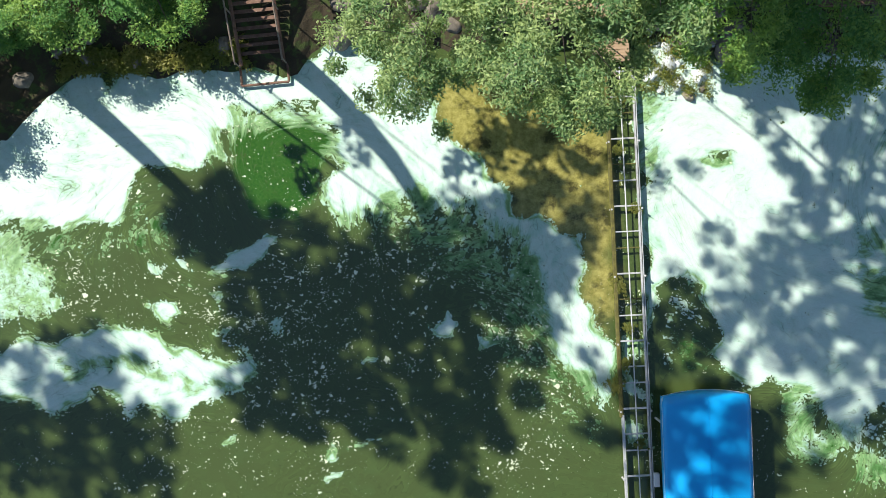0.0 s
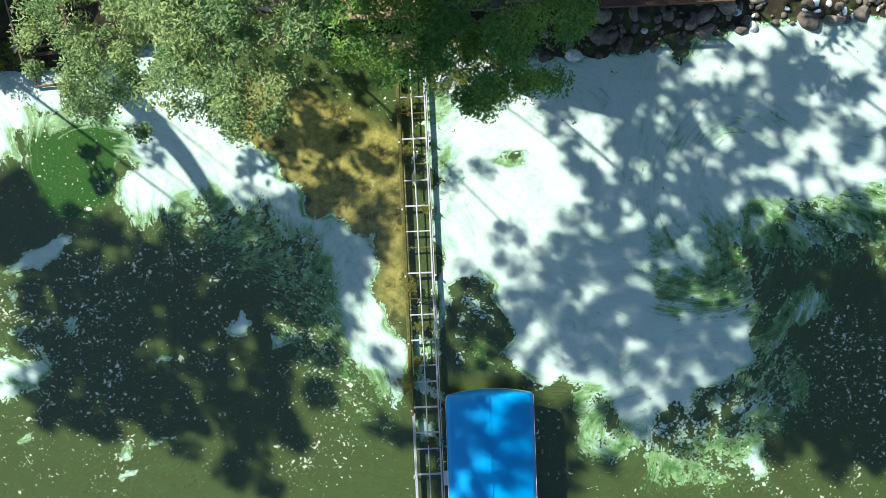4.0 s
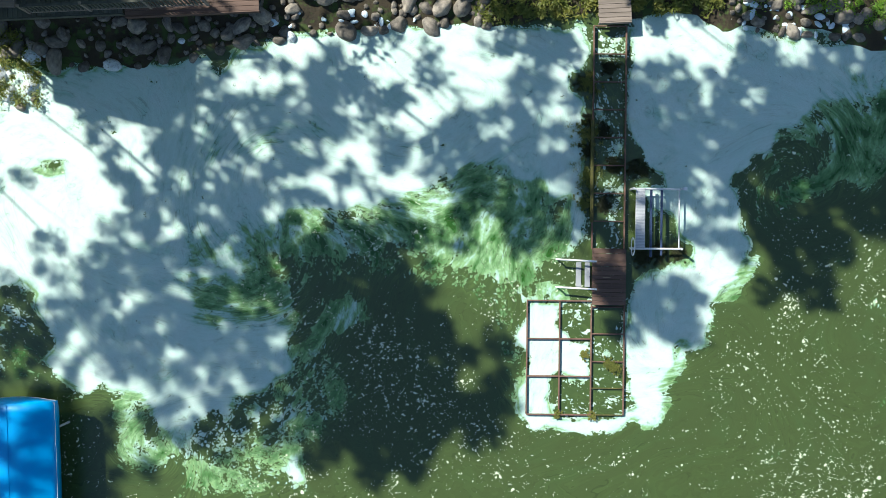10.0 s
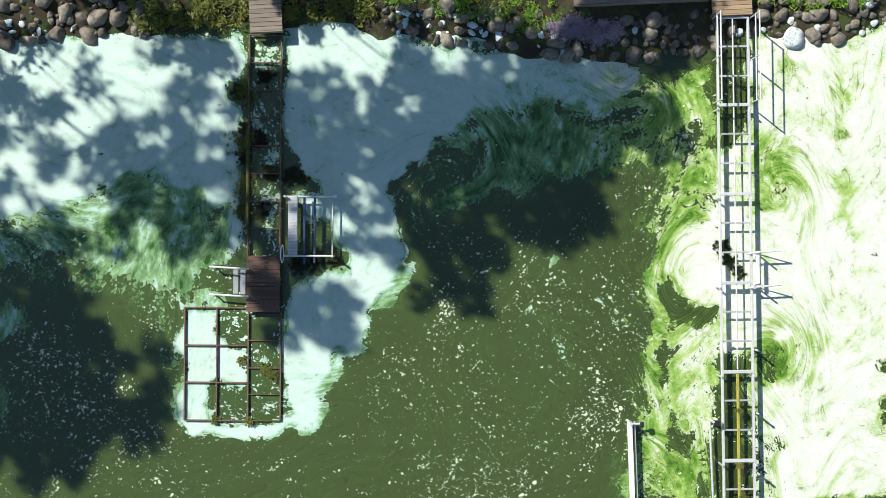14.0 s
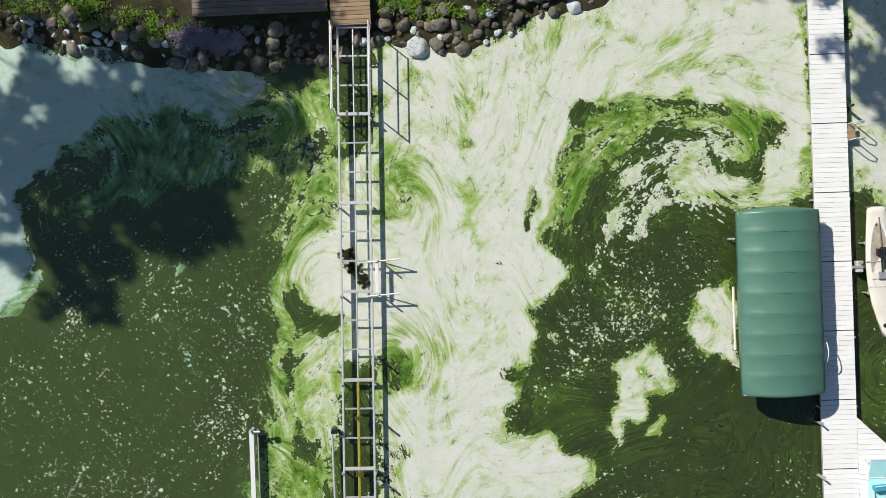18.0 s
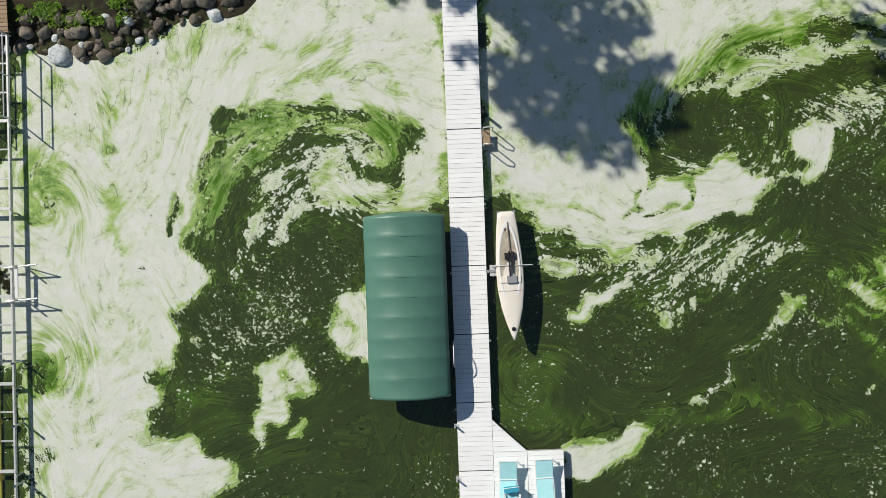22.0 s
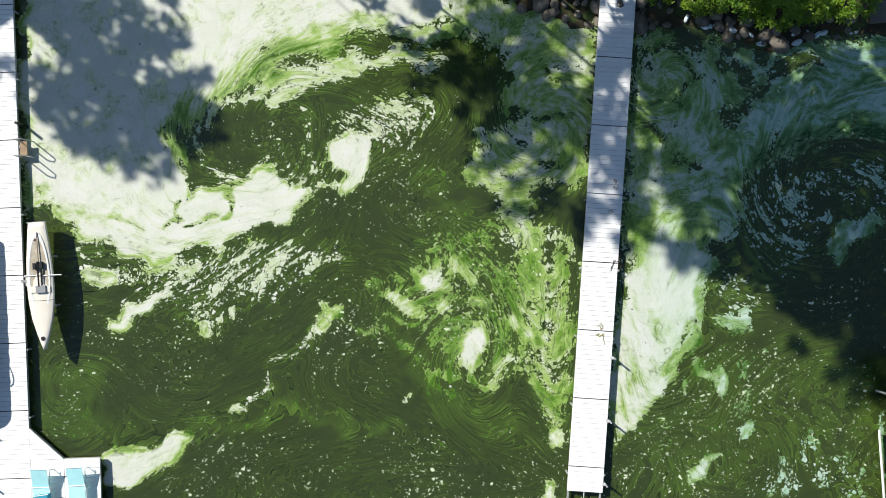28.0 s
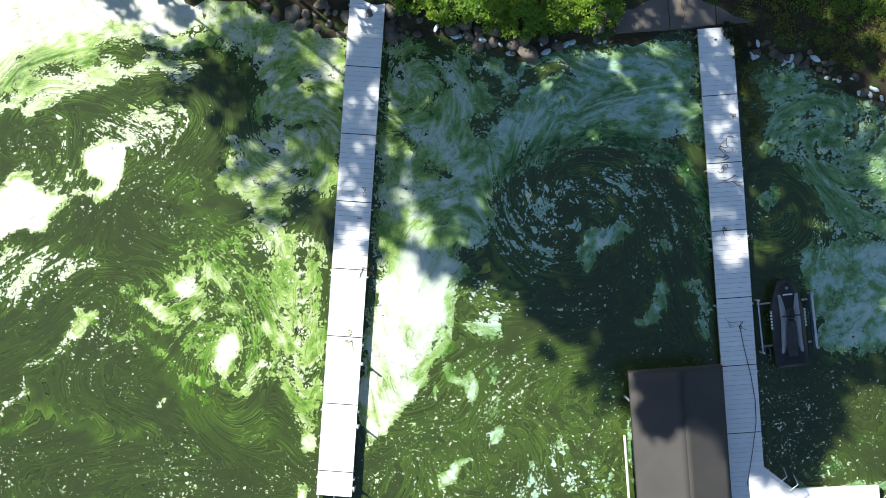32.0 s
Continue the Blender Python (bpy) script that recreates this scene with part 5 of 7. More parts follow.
rocks(7.4, 25.0, 135, -0.25, 1.5, 0.09, 0.42, 0.1, 1)
rocks(33.0, 45.2, 80, -0.15, 1.2, 0.12, 0.36, 0.12, 2)
rocks(7.2, 9.5, 16, -1.9, -0.3, 0.12, 0.30, 0.75, 8)
rocks(45.6, 53.5, 56, -0.15, 1.3, 0.12, 0.5, 0.15, 3)
rocks(79.0, 91.5, 62, -0.15, 0.9, 0.12, 0.36, 0.22, 4, True)
rocks(96.0, 102.0, 34, -0.1, 0.7, 0.08, 0.22, 0.4, 5, True)
rocks(33.0, 45.0, 90, -0.1, 1.3, 0.06, 0.16, 0.0, 9, True)
rocks(7.6, 25.0, 150, -0.1, 1.5, 0.06, 0.14, 0.0, 10, True)
rocks(45.8, 53.4, 60, -0.1, 1.2, 0.06, 0.15, 0.0, 11, True)
rocks(-3.5, 3.0, 12, 0.2, 1.6, 0.3, 0.6, 0.0, 6, True)
rocks(-14.0, -6.5, 8, 0.3, 1.2, 0.2, 0.45, 0.0, 7, True)


# ---- foam washed in between the stones ----
M_FOAM = surface("dried_foam", (0.50, 0.62, 0.66), (0.74, 0.82, 0.84), 3.0, 0.85, vary=0.0, fine=18, dirt=(0.30, 0.42, 0.42), dirt_at=0.62, bump=0.02)


def foam(x0, x1, count, near, far, seed):
    rng = random.Random(seed)
    bm = bmesh.new()
    for _ in range(count):
        x, d = rng.uniform(x0, x1), rng.uniform(near, far)
        n = len(bm.verts)
        bm.from_mesh(BOULDERS[rng.randrange(7)])
        bm.verts.ensure_lookup_table()
        z = max(0.03, -0.25 + 0.3 * (d + 0.9)) + 0.03
        r = rng.uniform(0.06, 0.22)
        bmesh.ops.transform(bm, matrix=pose(x, shore(x) + d, z, 12, 0, rng.uniform(0, 360)) @ Matrix.Diagonal((r, r * rng.uniform(0.4, 0.8), 0.05, 1)), verts=bm.verts[n:])
    tagged(part("shore_foam", bm, M_FOAM), "bluish-white dried foam between the stones", "foam", kind="stuff")


foam(33.4, 37.2, 34, -0.2, 0.8, 1)
foam(37.5, 39.2, 10, -0.1, 0.6, 2)
foam(84.0, 91.0, 22, -0.15, 0.35, 3)
foam(96.0, 101.5, 30, -0.1, 0.5, 4)
foam(17.5, 22.5, 16, -0.15, 0.6, 5)


# ---- foliage ----
def leaf_cloud(name, clumps, per, size, material, parent, seed, spread=0.55, tall=2.1):
    """A crown of many single leaves gathered in clumps. clumps: rows of x, y, z, radius."""
    rng = np.random.RandomState(seed)
    c = np.repeat(np.asarray(clumps, float), per, axis=0)
    n = len(c)
    off = rng.normal(size=(n, 3))
    off /= np.linalg.norm(off, axis=1)[:, None] + 1e-9
    ctr = c[:, :3] + off * (rng.rand(n, 1) ** 0.6) * c[:, 3:4] * (1, 1, spread)
    up = np.stack((rng.normal(0, 0.45, n), rng.normal(0, 0.45, n), np.ones(n)), -1)
    up /= np.linalg.norm(up, axis=1)[:, None]
    ang = rng.rand(n) * 2 * np.pi
    a = np.stack((np.cos(ang), np.sin(ang), np.zeros(n)), -1)
    a -= up * (a * up).sum(1)[:, None]
    a /= np.linalg.norm(a, axis=1)[:, None]
    b = np.cross(up, a)
    s = size * (0.6 + 0.8 * rng.rand(n, 1))
    v = np.stack((ctr - a * s * tall / 2, ctr + b * s * 0.5 - up * s * 0.1, ctr + a * s * tall / 2 - up * s * 0.25, ctr - b * s * 0.5 - up * s * 0.1), 1).reshape(-1, 3)
    me = bpy.data.meshes.new(name)
    me.vertices.add(4 * n)
    me.vertices.foreach_set("co", v.ravel())
    me.loops.add(4 * n)
    me.loops.foreach_set("vertex_index", np.arange(4 * n))
    me.polygons.add(n)
    me.polygons.foreach_set("loop_start", np.arange(n) * 4)
    me.update(calc_edges=True)
    me.materials.append(material)
    o = new(name, me)
    o.parent = parent
    return o


def tree(x, y, height, trunk_r, blobs, clumps, per, leaf, material, label, seed, clump_r=0.8, hollow=0.35, low=0):
    """A tree: tapered trunk, limbs to its masses, crown of leaves. blobs: rows of centre and radii round the trunk's foot."""
    rng = random.Random(seed)
    t = thing("tree", x, y, 0.8, 0, label, "tree")
    n = len(blobs)
    mx, my, mz = (sum(q[i] for q in blobs) / n for i in range(3))

    def along(f):
        return Vector((mx * f ** 2.6 + 0.25 * math.sin(f * 3 + seed), my * f ** 2.6 + 0.2 * math.sin(f * 2.3 + 2 * seed), mz * f - 0.4 * (1 - f)))

    bm = bmesh.new()
    rings = []
    for k in range(11):
        f = k / 10
        r = trunk_r * (1.15 - 0.95 * f ** 0.5) * (1.3 if k == 0 else 1)
        rings.append([along(f) + Vector((r * math.cos(a), r * math.sin(a), 0)) for a in np.linspace(0, 2 * math.pi, 11)[:-1]])
    shape(bm, rings)
    part("trunk", bm, M_BARK, t)
    cl = []
    total = sum(q[3] * q[4] * q[5] for q in blobs)
    for bx_, by_, bz_, rx, ry, rz in blobs:
        part("limb", T(along(0.8), (bx_, by_, bz_), trunk_r * 0.36, trunk_r * 0.08, 7), M_BARK, t)
        for _ in range(int(clumps * rx * ry * rz / total)):
            while True:
                p = Vector((rng.uniform(-1, 1), rng.uniform(-1, 1), rng.uniform(-1, 1)))
                if hollow < p.length < 1:
                    break
            cl.append((bx_ + p.x * rx, by_ + p.y * ry, bz_ + p.z * rz, clump_r * rng.uniform(0.6, 1.3)))
    # leaf clumps added along the trunk to break up its shadow line
    for k in range(low):
        p = along(rng.uniform(0.25, 0.9))
        cl.append((p.x + rng.uniform(-0.9, 0.9), p.y + rng.uniform(-0.9, 0.9), p.z, clump_r * rng.uniform(0.6, 1.3)))
    for c in cl[:: max(1, len(cl) // 40)]:
        b = min(blobs, key=lambda q: (q[0] - c[0]) ** 2 + (q[1] - c[1]) ** 2)
        part("branch", T(b[:3], c[:3], trunk_r * 0.10, 0.012, 5), M_BARK, t)
    leaf_cloud("crown", cl, per, leaf, material, t, seed, 0.55, 2.8 if leaf < 0.06 else 2.1)
    return t


def shade_tree(sx, sy, height, r, seed, clumps=170, foot_at=None, trunk=0.07, per=60, low=16):
    """A tall tree added on the bank, out of view, to throw shade round (sx, sy)."""
    hc = height * 0.68
    cx, cy = sx - SHADE[0] * hc / TAN, sy - SHADE[1] * hc / TAN
    fx, foot = foot_at or (cx, max(cy, shore(cx) + 1.5))
    rng = random.Random(seed)
    blobs = []
    for k in range(5):
        a = k * 2.4 + seed
        blobs.append((cx - fx + r * 0.5 * math.cos(a), cy - foot + r * 0.5 * math.sin(a), hc - 0.8 + rng.uniform(-0.5, 0.5) * r, r * 0.62, r * 0.62, r * 0.5))
    return tree(fx, foot, height, trunk, blobs, clumps, per, 0.17, M_LEAF, "unseen tall tree added on the bank for its shade", seed, 0.52, 0.3, low)


tree(0.2, 9.0, 16.5, 0.07, [(-0.2, -4.2, 10.3, 2.2, 2.4, 1.8), (2.6, -4.2, 12.6, 2.4, 2.7, 2.0), (1.4, -1.0, 13.0, 2.8, 2.4, 2.2), (4.4, -3.4, 14.6, 2.2, 2.4, 1.8)], 400, 300, 0.034, M_LEAFGREY, "large grey-green leafy tree leaning over the water", 1, 0.40, 0.3, 26)
tree(4.6, 9.9, 16.0, 0.06, [(2.0, -4.1, 13.4, 2.2, 2.8, 1.9), (4.1, -5.1, 12.4, 1.9, 2.6, 1.6), (3.2, -1.5, 13.6, 2.6, 2.4, 2.0), (1.6, -2.1, 11.8, 1.6, 2.0, 1.4)], 360, 300, 0.034, M_LEAF, "fresh green leafy tree leaning over the dock's head", 4, 0.42, 0.3, 0)
tree(-10.0, 9.3, 8.0, 0.22, [(-6.1, -3.3, 0.9, 1.5, 1.7, 0.7), (-2.6, -1.0, 1.3, 2.4, 1.6, 0.9), (1.3, -0.7, 1.2, 1.9, 1.5, 0.8), (-5.2, -0.1, 1.3, 2.0, 1.6, 0.8)], 360, 220, 0.038, M_LEAF, "bright green leafy tree on the stony bank", 2, 0.45, 0.3)
tree(101.6, 6.8, 7.0, 0.2, [(-1.2, -0.6, 5.0, 1.6, 1.6, 1.0), (0.8, 0.2, 5.2, 2.0, 1.8, 1.2)], 120, 80, 0.09, M_LEAF, "leafy tree over the low bank", 3, 0.5, 0.3)
shade_tree(-5.0, -2.9, 25, 3.3, 11, 130, (-16.6, 10.1), 0.62, low=0)
shade_tree(-0.5, -3.5, 26, 4.0, 12, 130, (-7.8, 9.5), 0.62, low=0)
shade_tree(-12.6, -5.4, 27, 3.0, 13, 110, per=36)
shade_tree(1.8, -0.6, 24, 1.8, 42, 60, per=34, low=4)
shade_tree(-7.4, 0.9, 25, 1.4, 44, 60, per=44, low=0)
shade_tree(3.6, 3.0, 15, 2.4, 45, 40, per=30, low=0)
shade_tree(3.2, 0.2, 23, 2.2, 46, 84, per=36, low=0)
shade_tree(14.6, -0.4, 22, 3.0, 50, 66, per=34, low=0)
shade_tree(87.2, -2.8, 26, 2.0, 49, 70, per=42)
shade_tree(98.6, 6.2, 24, 3.2, 51, 120, per=42)
shade_tree(9.0, -8.0, 34, 2.8, 31, 70, per=44)
shade_tree(14.4, 3.8, 21, 2.7, 40, 60, per=34)
shade_tree(16.6, 4.2, 22, 2.8, 47, 34, per=36, low=2)
shade_tree(21.0, -4.8, 26, 3.3, 14, 220, low=0)
shade_tree(19.5, 2.0, 24, 4.2, 16, 92, per=36, low=2)
shade_tree(25.5, 3.0, 24, 3.8, 17, 105, per=36)
shade_tree(29.5, -2.4, 26, 1.7, 36, 44, per=44)
shade_tree(31.0, 2.0, 24, 3.4, 18, 105, per=36)
shade_tree(36.3, 3.4, 22, 2.9, 19, 120)
shade_tree(39.4, 3.6, 20, 2.8, 20, 120)
shade_tree(42.2, 7.6, 16, 2.2, 33, 90)
shade_tree(34.8, -0.6, 25, 2.2, 21, 70, per=46)
shade_tree(38.2, 1.2, 24, 2.2, 30, 80)
shade_tree(64.4, 5.2, 20, 3.5, 22, 150, per=42)
shade_tree(60.6, 8.2, 20, 2.0, 43, 36, per=36)
shade_tree(66.5, 3.4, 20, 1.6, 34, 36, per=40)
shade_tree(79.0, 4.9, 22, 3.0, 23, 84, trunk=0.035, per=36)
shade_tree(80.9, 0.5, 25, 2.5, 24, 74, trunk=0.035, per=38)
shade_tree(85.0, 3.0, 23, 3.6, 25, 115, trunk=0.035, per=38)
shade_tree(90.0, 0.8, 25, 4.2, 26, 260, per=48)
shade_tree(95.2, -4.6, 29, 3.8, 27, 250, per=48)
shade_tree(91.4, -4.9, 28, 3.1, 38, 170, per=50)
shade_tree(98.8, 0.0, 25, 3.4, 39, 120, per=40)
shade_tree(97.5, 2.5, 23, 4.2, 28, 110, per=34)
shade_tree(99.5, -4.5, 27, 3.8, 29, 170, per=44)
shade_tree(96.4, -8.4, 31, 2.2, 41, 190, per=50)
shade_tree(93.9, -8.9, 30, 1.3, 48, 80, per=50)


# ---- bank plants ----
def tuft_patch(name, x0, x1, near, far, count, per, size, material, label, seed, tall=3.0, h=0.25):
    rng = random.Random(seed)
    cl = []
    for _ in range(count):
        x, d = rng.uniform(x0, x1), rng.uniform(near, far)
        cl.append((x, shore(x) + d, max(0.05, -0.25 + 0.3 * (d + 0.9)) + h * 0.5, rng.uniform(0.15, 0.4)))
    o = leaf_cloud(name, cl, per, size, material, None, seed, 0.6, tall)
    return tagged(o, label, "plants", kind="stuff")


tuft_patch("moss_bank", -12.5, -6.2, 0.05, 0.8, 150, 50, 0.05, M_GRASS, "yellow-green moss and grass along the bank", 31)
tuft_patch("shore_grass", 7.1, 9.4, -1.9, 0.6, 80, 60, 0.03, M_GRASS, "yellowish grass among the stones", 32)
tuft_patch("shore_grass", 24.5, 33.0, 0.0, 0.8, 110, 50, 0.05, M_GRASS, "dry yellow grass at the water's edge", 33)
tuft_patch("shore_grass", 45.5, 50.5, 0.9, 1.6, 22, 50, 0.04, M_SHRUB, "bright green grass above the boulders", 34, 4.0)
tuft_patch("shore_grass", 33.0, 39.0, 0.6, 1.8, 60, 50, 0.035, M_SHRUB, "low green plants above the stones", 35)
tuft_patch("lavender", 38.7, 41.0, 0.45, 1.1, 60, 110, 0.022, M_LAVENDER, "pale purple ground-cover flowers", 36)
tuft_patch("shore_grass", 95.6, 101.5, 0.7, 3.0, 90, 50, 0.03, M_GRASS, "brown-green grass on the low bank", 37)
tuft_patch("lawn", 96.0, 102.0, 1.8, 4.5, 150, 60, 0.03, M_SHRUB, "shaded green lawn above the bank", 38)
tuft_patch("marsh_grass", 95.8, 96.4, -3.2, -0.2, 26, 30, 0.016, M_GRASS, "thin marsh grass beside the dock", 39, 14.0, 0.1)


def shrub(x, y, r, seed, h=0.9):
    rng = random.Random(seed)
    s = thing("shrub", x, y, 0.2, 0, "dense bright green shrub on the stony bank", "shrub", "bank shrubs")
    part("stem", T((0, 0, -0.1), (0.05, 0.03, h * 0.8), 0.05, 0.02, 6), M_BARK, s)
    cl = []
    for _ in range(int(46 * r)):
        a, q = rng.uniform(0, 6.28), rng.random() ** 0.5
        cl.append((r * q * math.cos(a), r * q * 0.8 * math.sin(a), h * (1.1 - 0.7 * q * q) + rng.uniform(-0.1, 0.15), rng.uniform(0.16, 0.3)))
    leaf_cloud("foliage", cl, 70, 0.06, M_SHRUB, s, seed, 0.7, 1.5)


for k, (x, y, r) in enumerate([(84.3, 6.5, 0.8), (85.5, 6.2, 0.95), (86.8, 5.9, 1.0), (88.2, 5.5, 1.0), (89.3, 5.7, 0.9), (90.6, 5.7, 0.9), (91.0, 6.6, 0.8), (87.4, 6.8, 1.0), (85.9, 7.1, 0.9), (89.2, 6.9, 0.9)]):
    shrub(x, y, r, 60 + k)

# ---- docks ----
def planks(parent, x0, x1, y0, y1, z, pitch, gap, thick, material, name="board"):
    """Deck boards across a dock, each a piece of its own."""
    n = max(1, round((y1 - y0) / pitch))
    step = (y1 - y0) / n
    first = part(name, B(x0, 0, -thick, x1, step - gap, 0, 0.004), material, parent)
    first.matrix_basis = pose(0, y0, z)
    for k in range(1, n):
        share(first, name, pose(0, y0 + k * step, z + 0.0015 * ((k * 7) % 5 - 2)), parent)


def pile(parent, x, y, z, r=0.035, material=None, name="post"):
    return part(name, T((x, y, -0.9), (x, y, z), r), material or M_ALU_DULL, parent)


def white_dock(x, y, rz, width, y0, y1, z, section, label):
    d = thing("dock", x, y, 0, rz, label, "dock")
    part("side_beam", B(0.0, y0, z - 0.17, 0.05, y1, z - 0.032), M_ALU_DULL, d)
    part("side_beam", B(width - 0.05, y0, z - 0.17, width, y1, z - 0.032), M_ALU_DULL, d)
    ys, k = y1, 0
    while ys > y0 + 0.3:
        ye = max(y0, ys - section)
        s = thing("section", 0, 0, 0)
        s.parent = d
        planks(s, -0.01, width + 0.01, ye + 0.012, ys - 0.012, z, 0.168, 0.007, 0.03, M_WHITE)
        part("joint_bar", B(0.02, ys - 0.02, z - 0.05, width - 0.02, ys + 0.02, z - 0.02), M_DARK, d)
        for px in (-0.04, width + 0.04):
            pile(d, px, ys - 0.25, z - 0.02)
        ys = ye
    return d


DECK = 0.36
dock_boat = white_dock(60.35, 0, -0.7, 1.18, -13.2, 9.4, DECK, 2.36, "long white boarded dock beside a green boat canopy")
dock_mid = white_dock(81.33, 0, -6.65, 1.22, -10.92, 9.0, DECK, 2.38, "long white boarded dock with weed scraps on it")
dock_end = white_dock(94.345, 0, 1.38, 1.21, -13.0, 4.9, DECK, 2.38, "pale grey-white boarded dock in tree shade")

# cleats and mooring posts of the docks
def bracket(parent, x, y, side, z=DECK, lean=0.35):
    b = part("post_bracket", B(x - 0.07, y - 0.05, z - 0.12, x + 0.07, y + 0.05, z + 0.02), M_ALU, parent)
    part("mooring_post", T((x + side * 0.07, y, -0.9), (x + side * 0.07, y, z + lean), 0.032), M_ALU_DULL, parent)


for x, y in ((1.24, -6.2), (1.24, -8.4), (1.24, -10.6)):
    bracket(dock_mid, x, y, 1)
for y in (-7.9, -9.75):
    bracket(dock_boat, -0.02, y, -1)

# end step of the middle dock: lower frame with moss
part("end_frame", B(0.02, -12.2, 0.16, 0.08, -10.94, 0.26), M_ALU_DULL, dock_mid)
part("end_frame", B(1.14, -12.2, 0.16, 1.2, -10.94, 0.26), M_ALU_DULL, dock_mid)
for k in range(4):
    part("end_slat", B(0.08, -11.3 - 0.3 * k, 0.18, 1.14, -11.24 - 0.3 * k, 0.24), M_MOSS, dock_mid)
part("end_rail", B(0.58, -12.2, 0.2, 0.62, -10.94, 0.27), M_ALU, dock_mid)

# platform of the boat dock
plat = thing("dock_platform", 60.35, 0, 0, -0.7, "white boarded sunbathing platform joined to the dock", "platform")
bm = bmesh.new()
ring = [(1.2, -7.75), (2.36, -8.85), (3.6, -8.85), (3.6, -13.2), (1.2, -13.2)]
shape(bm, [[(x, y, DECK - 0.16) for x, y in ring], [(x, y, DECK - 0.035) for x, y in ring]])
bm.faces.new([bm.verts.new((x, y, DECK - 0.035)) for x, y in reversed(ring)])
bmesh.ops.recalc_face_normals(bm, faces=bm.faces)
part("platform_frame", bm, M_ALU_DULL, plat)
planks(plat, 1.2, 2.36, -13.2, -8.86, DECK + 0.004, 0.168, 0.006, 0.03, M_WHITE)
planks(plat, 2.375, 3.62, -13.2, -8.86, DECK + 0.004, 0.168, 0.006, 0.03, M_WHITE)
for k in range(6):
    a, b = -8.85 + k * 0.183, -8.85 + (k + 1) * 0.183 - 0.01
    xa, xb = 1.2 + 1.16 * (1 - k * 0.183 / 1.1), 1.2 + 1.16 * max(0.02, 1 - (k + 1) * 0.183 / 1.1)
    bm = bmesh.new()
    shape(bm, [[(1.2, a, DECK - 0.03), (xa, a, DECK - 0.03), (xb, b, DECK - 0.03), (1.2, b, DECK - 0.03)], [(1.2, a, DECK + 0.004), (xa, a, DECK + 0.004), (xb, b, DECK + 0.004), (1.2, b, DECK + 0.004)]])
    bm.faces.ensure_lookup_table()
    bm.faces.new([v for v in bm.verts][4:8])
    part("corner_board", bm, M_WHITE, plat)


def lounger(x, y, rz, label):
    l = thing("sun_lounger", x, y, DECK + 0.004, rz, label, "lounger", "loungers on the platform")
    for sx in (-0.3, 0.3):
        part("side_rail", T((sx, -1.75, 0.3), (sx, 0.0, 0.3), 0.018), M_PAINT, l)
        for sy in (-1.6, -0.75, -0.1):
            part("leg", T((sx, sy, 0.0), (sx, sy, 0.3), 0.016), M_PAINT, l)
    part("seat_fabric", B(-0.28, -1.72, 0.305, 0.28, -0.68, 0.325), M_AQUA, l)
    bm = bmesh.new()
    shape(bm, [[(-0.28, -0.66, 0.31), (0.28, -0.66, 0.31), (0.28, -0.66, 0.33), (-0.28, -0.66, 0.33)], [(-0.28, -0.02, 0.5), (0.28, -0.02, 0.5), (0.28, -0.02, 0.52), (-0.28, -0.02, 0.52)]])
    bmesh.ops.holes_fill(bm, edges=bm.edges)
    part("backrest_fabric", bm, M_AQUA, l)
    part("crossbar", T((-0.3, -0.67, 0.335), (0.3, -0.67, 0.335), 0.02), M_PAINT, l)
    part("head_bar", T((-0.33, 0.0, 0.53), (0.33, 0.0, 0.53), 0.018), M_PAINT, l)
    return l


lounger(61.92, -9.1, -2, "white tubular lounger with aqua fabric on the platform")
lounger(63.13, -9.1, 1, "white tubular lounger with pale aqua fabric")


def folding_chair(x, y, rz):
    c = thing("beach_chair", x, y, DECK + 0.004, rz, "low white folding chair with teal fabric", "chair")
    for sx in (-0.27, 0.27):
        part("leg", T((sx, -0.3, 0.0), (sx, 0.25, 0.3), 0.014), M_PAINT, c)
        part("leg", T((sx, 0.28, 0.0), (sx, -0.28, 0.28), 0.014), M_PAINT, c)
        part("armrest", B(sx - 0.03, -0.25, 0.42, sx + 0.03, 0.2, 0.445), M_PAINT, c)
        part("arm_post", T((sx, -0.22, 0.26), (sx, -0.22, 0.43), 0.012), M_PAINT, c)
    part("seat", B(-0.25, -0.28, 0.27, 0.25, 0.2, 0.29), M_AQUA, c)
    part("backrest", B(-0.25, 0.2, 0.30, 0.25, 0.36, 0.6), M_TEAL, c)
    part("top_bar", T((-0.27, 0.37, 0.6), (0.27, 0.37, 0.6), 0.015), M_PAINT, c)


folding_chair(62.0, -10.35, 5)


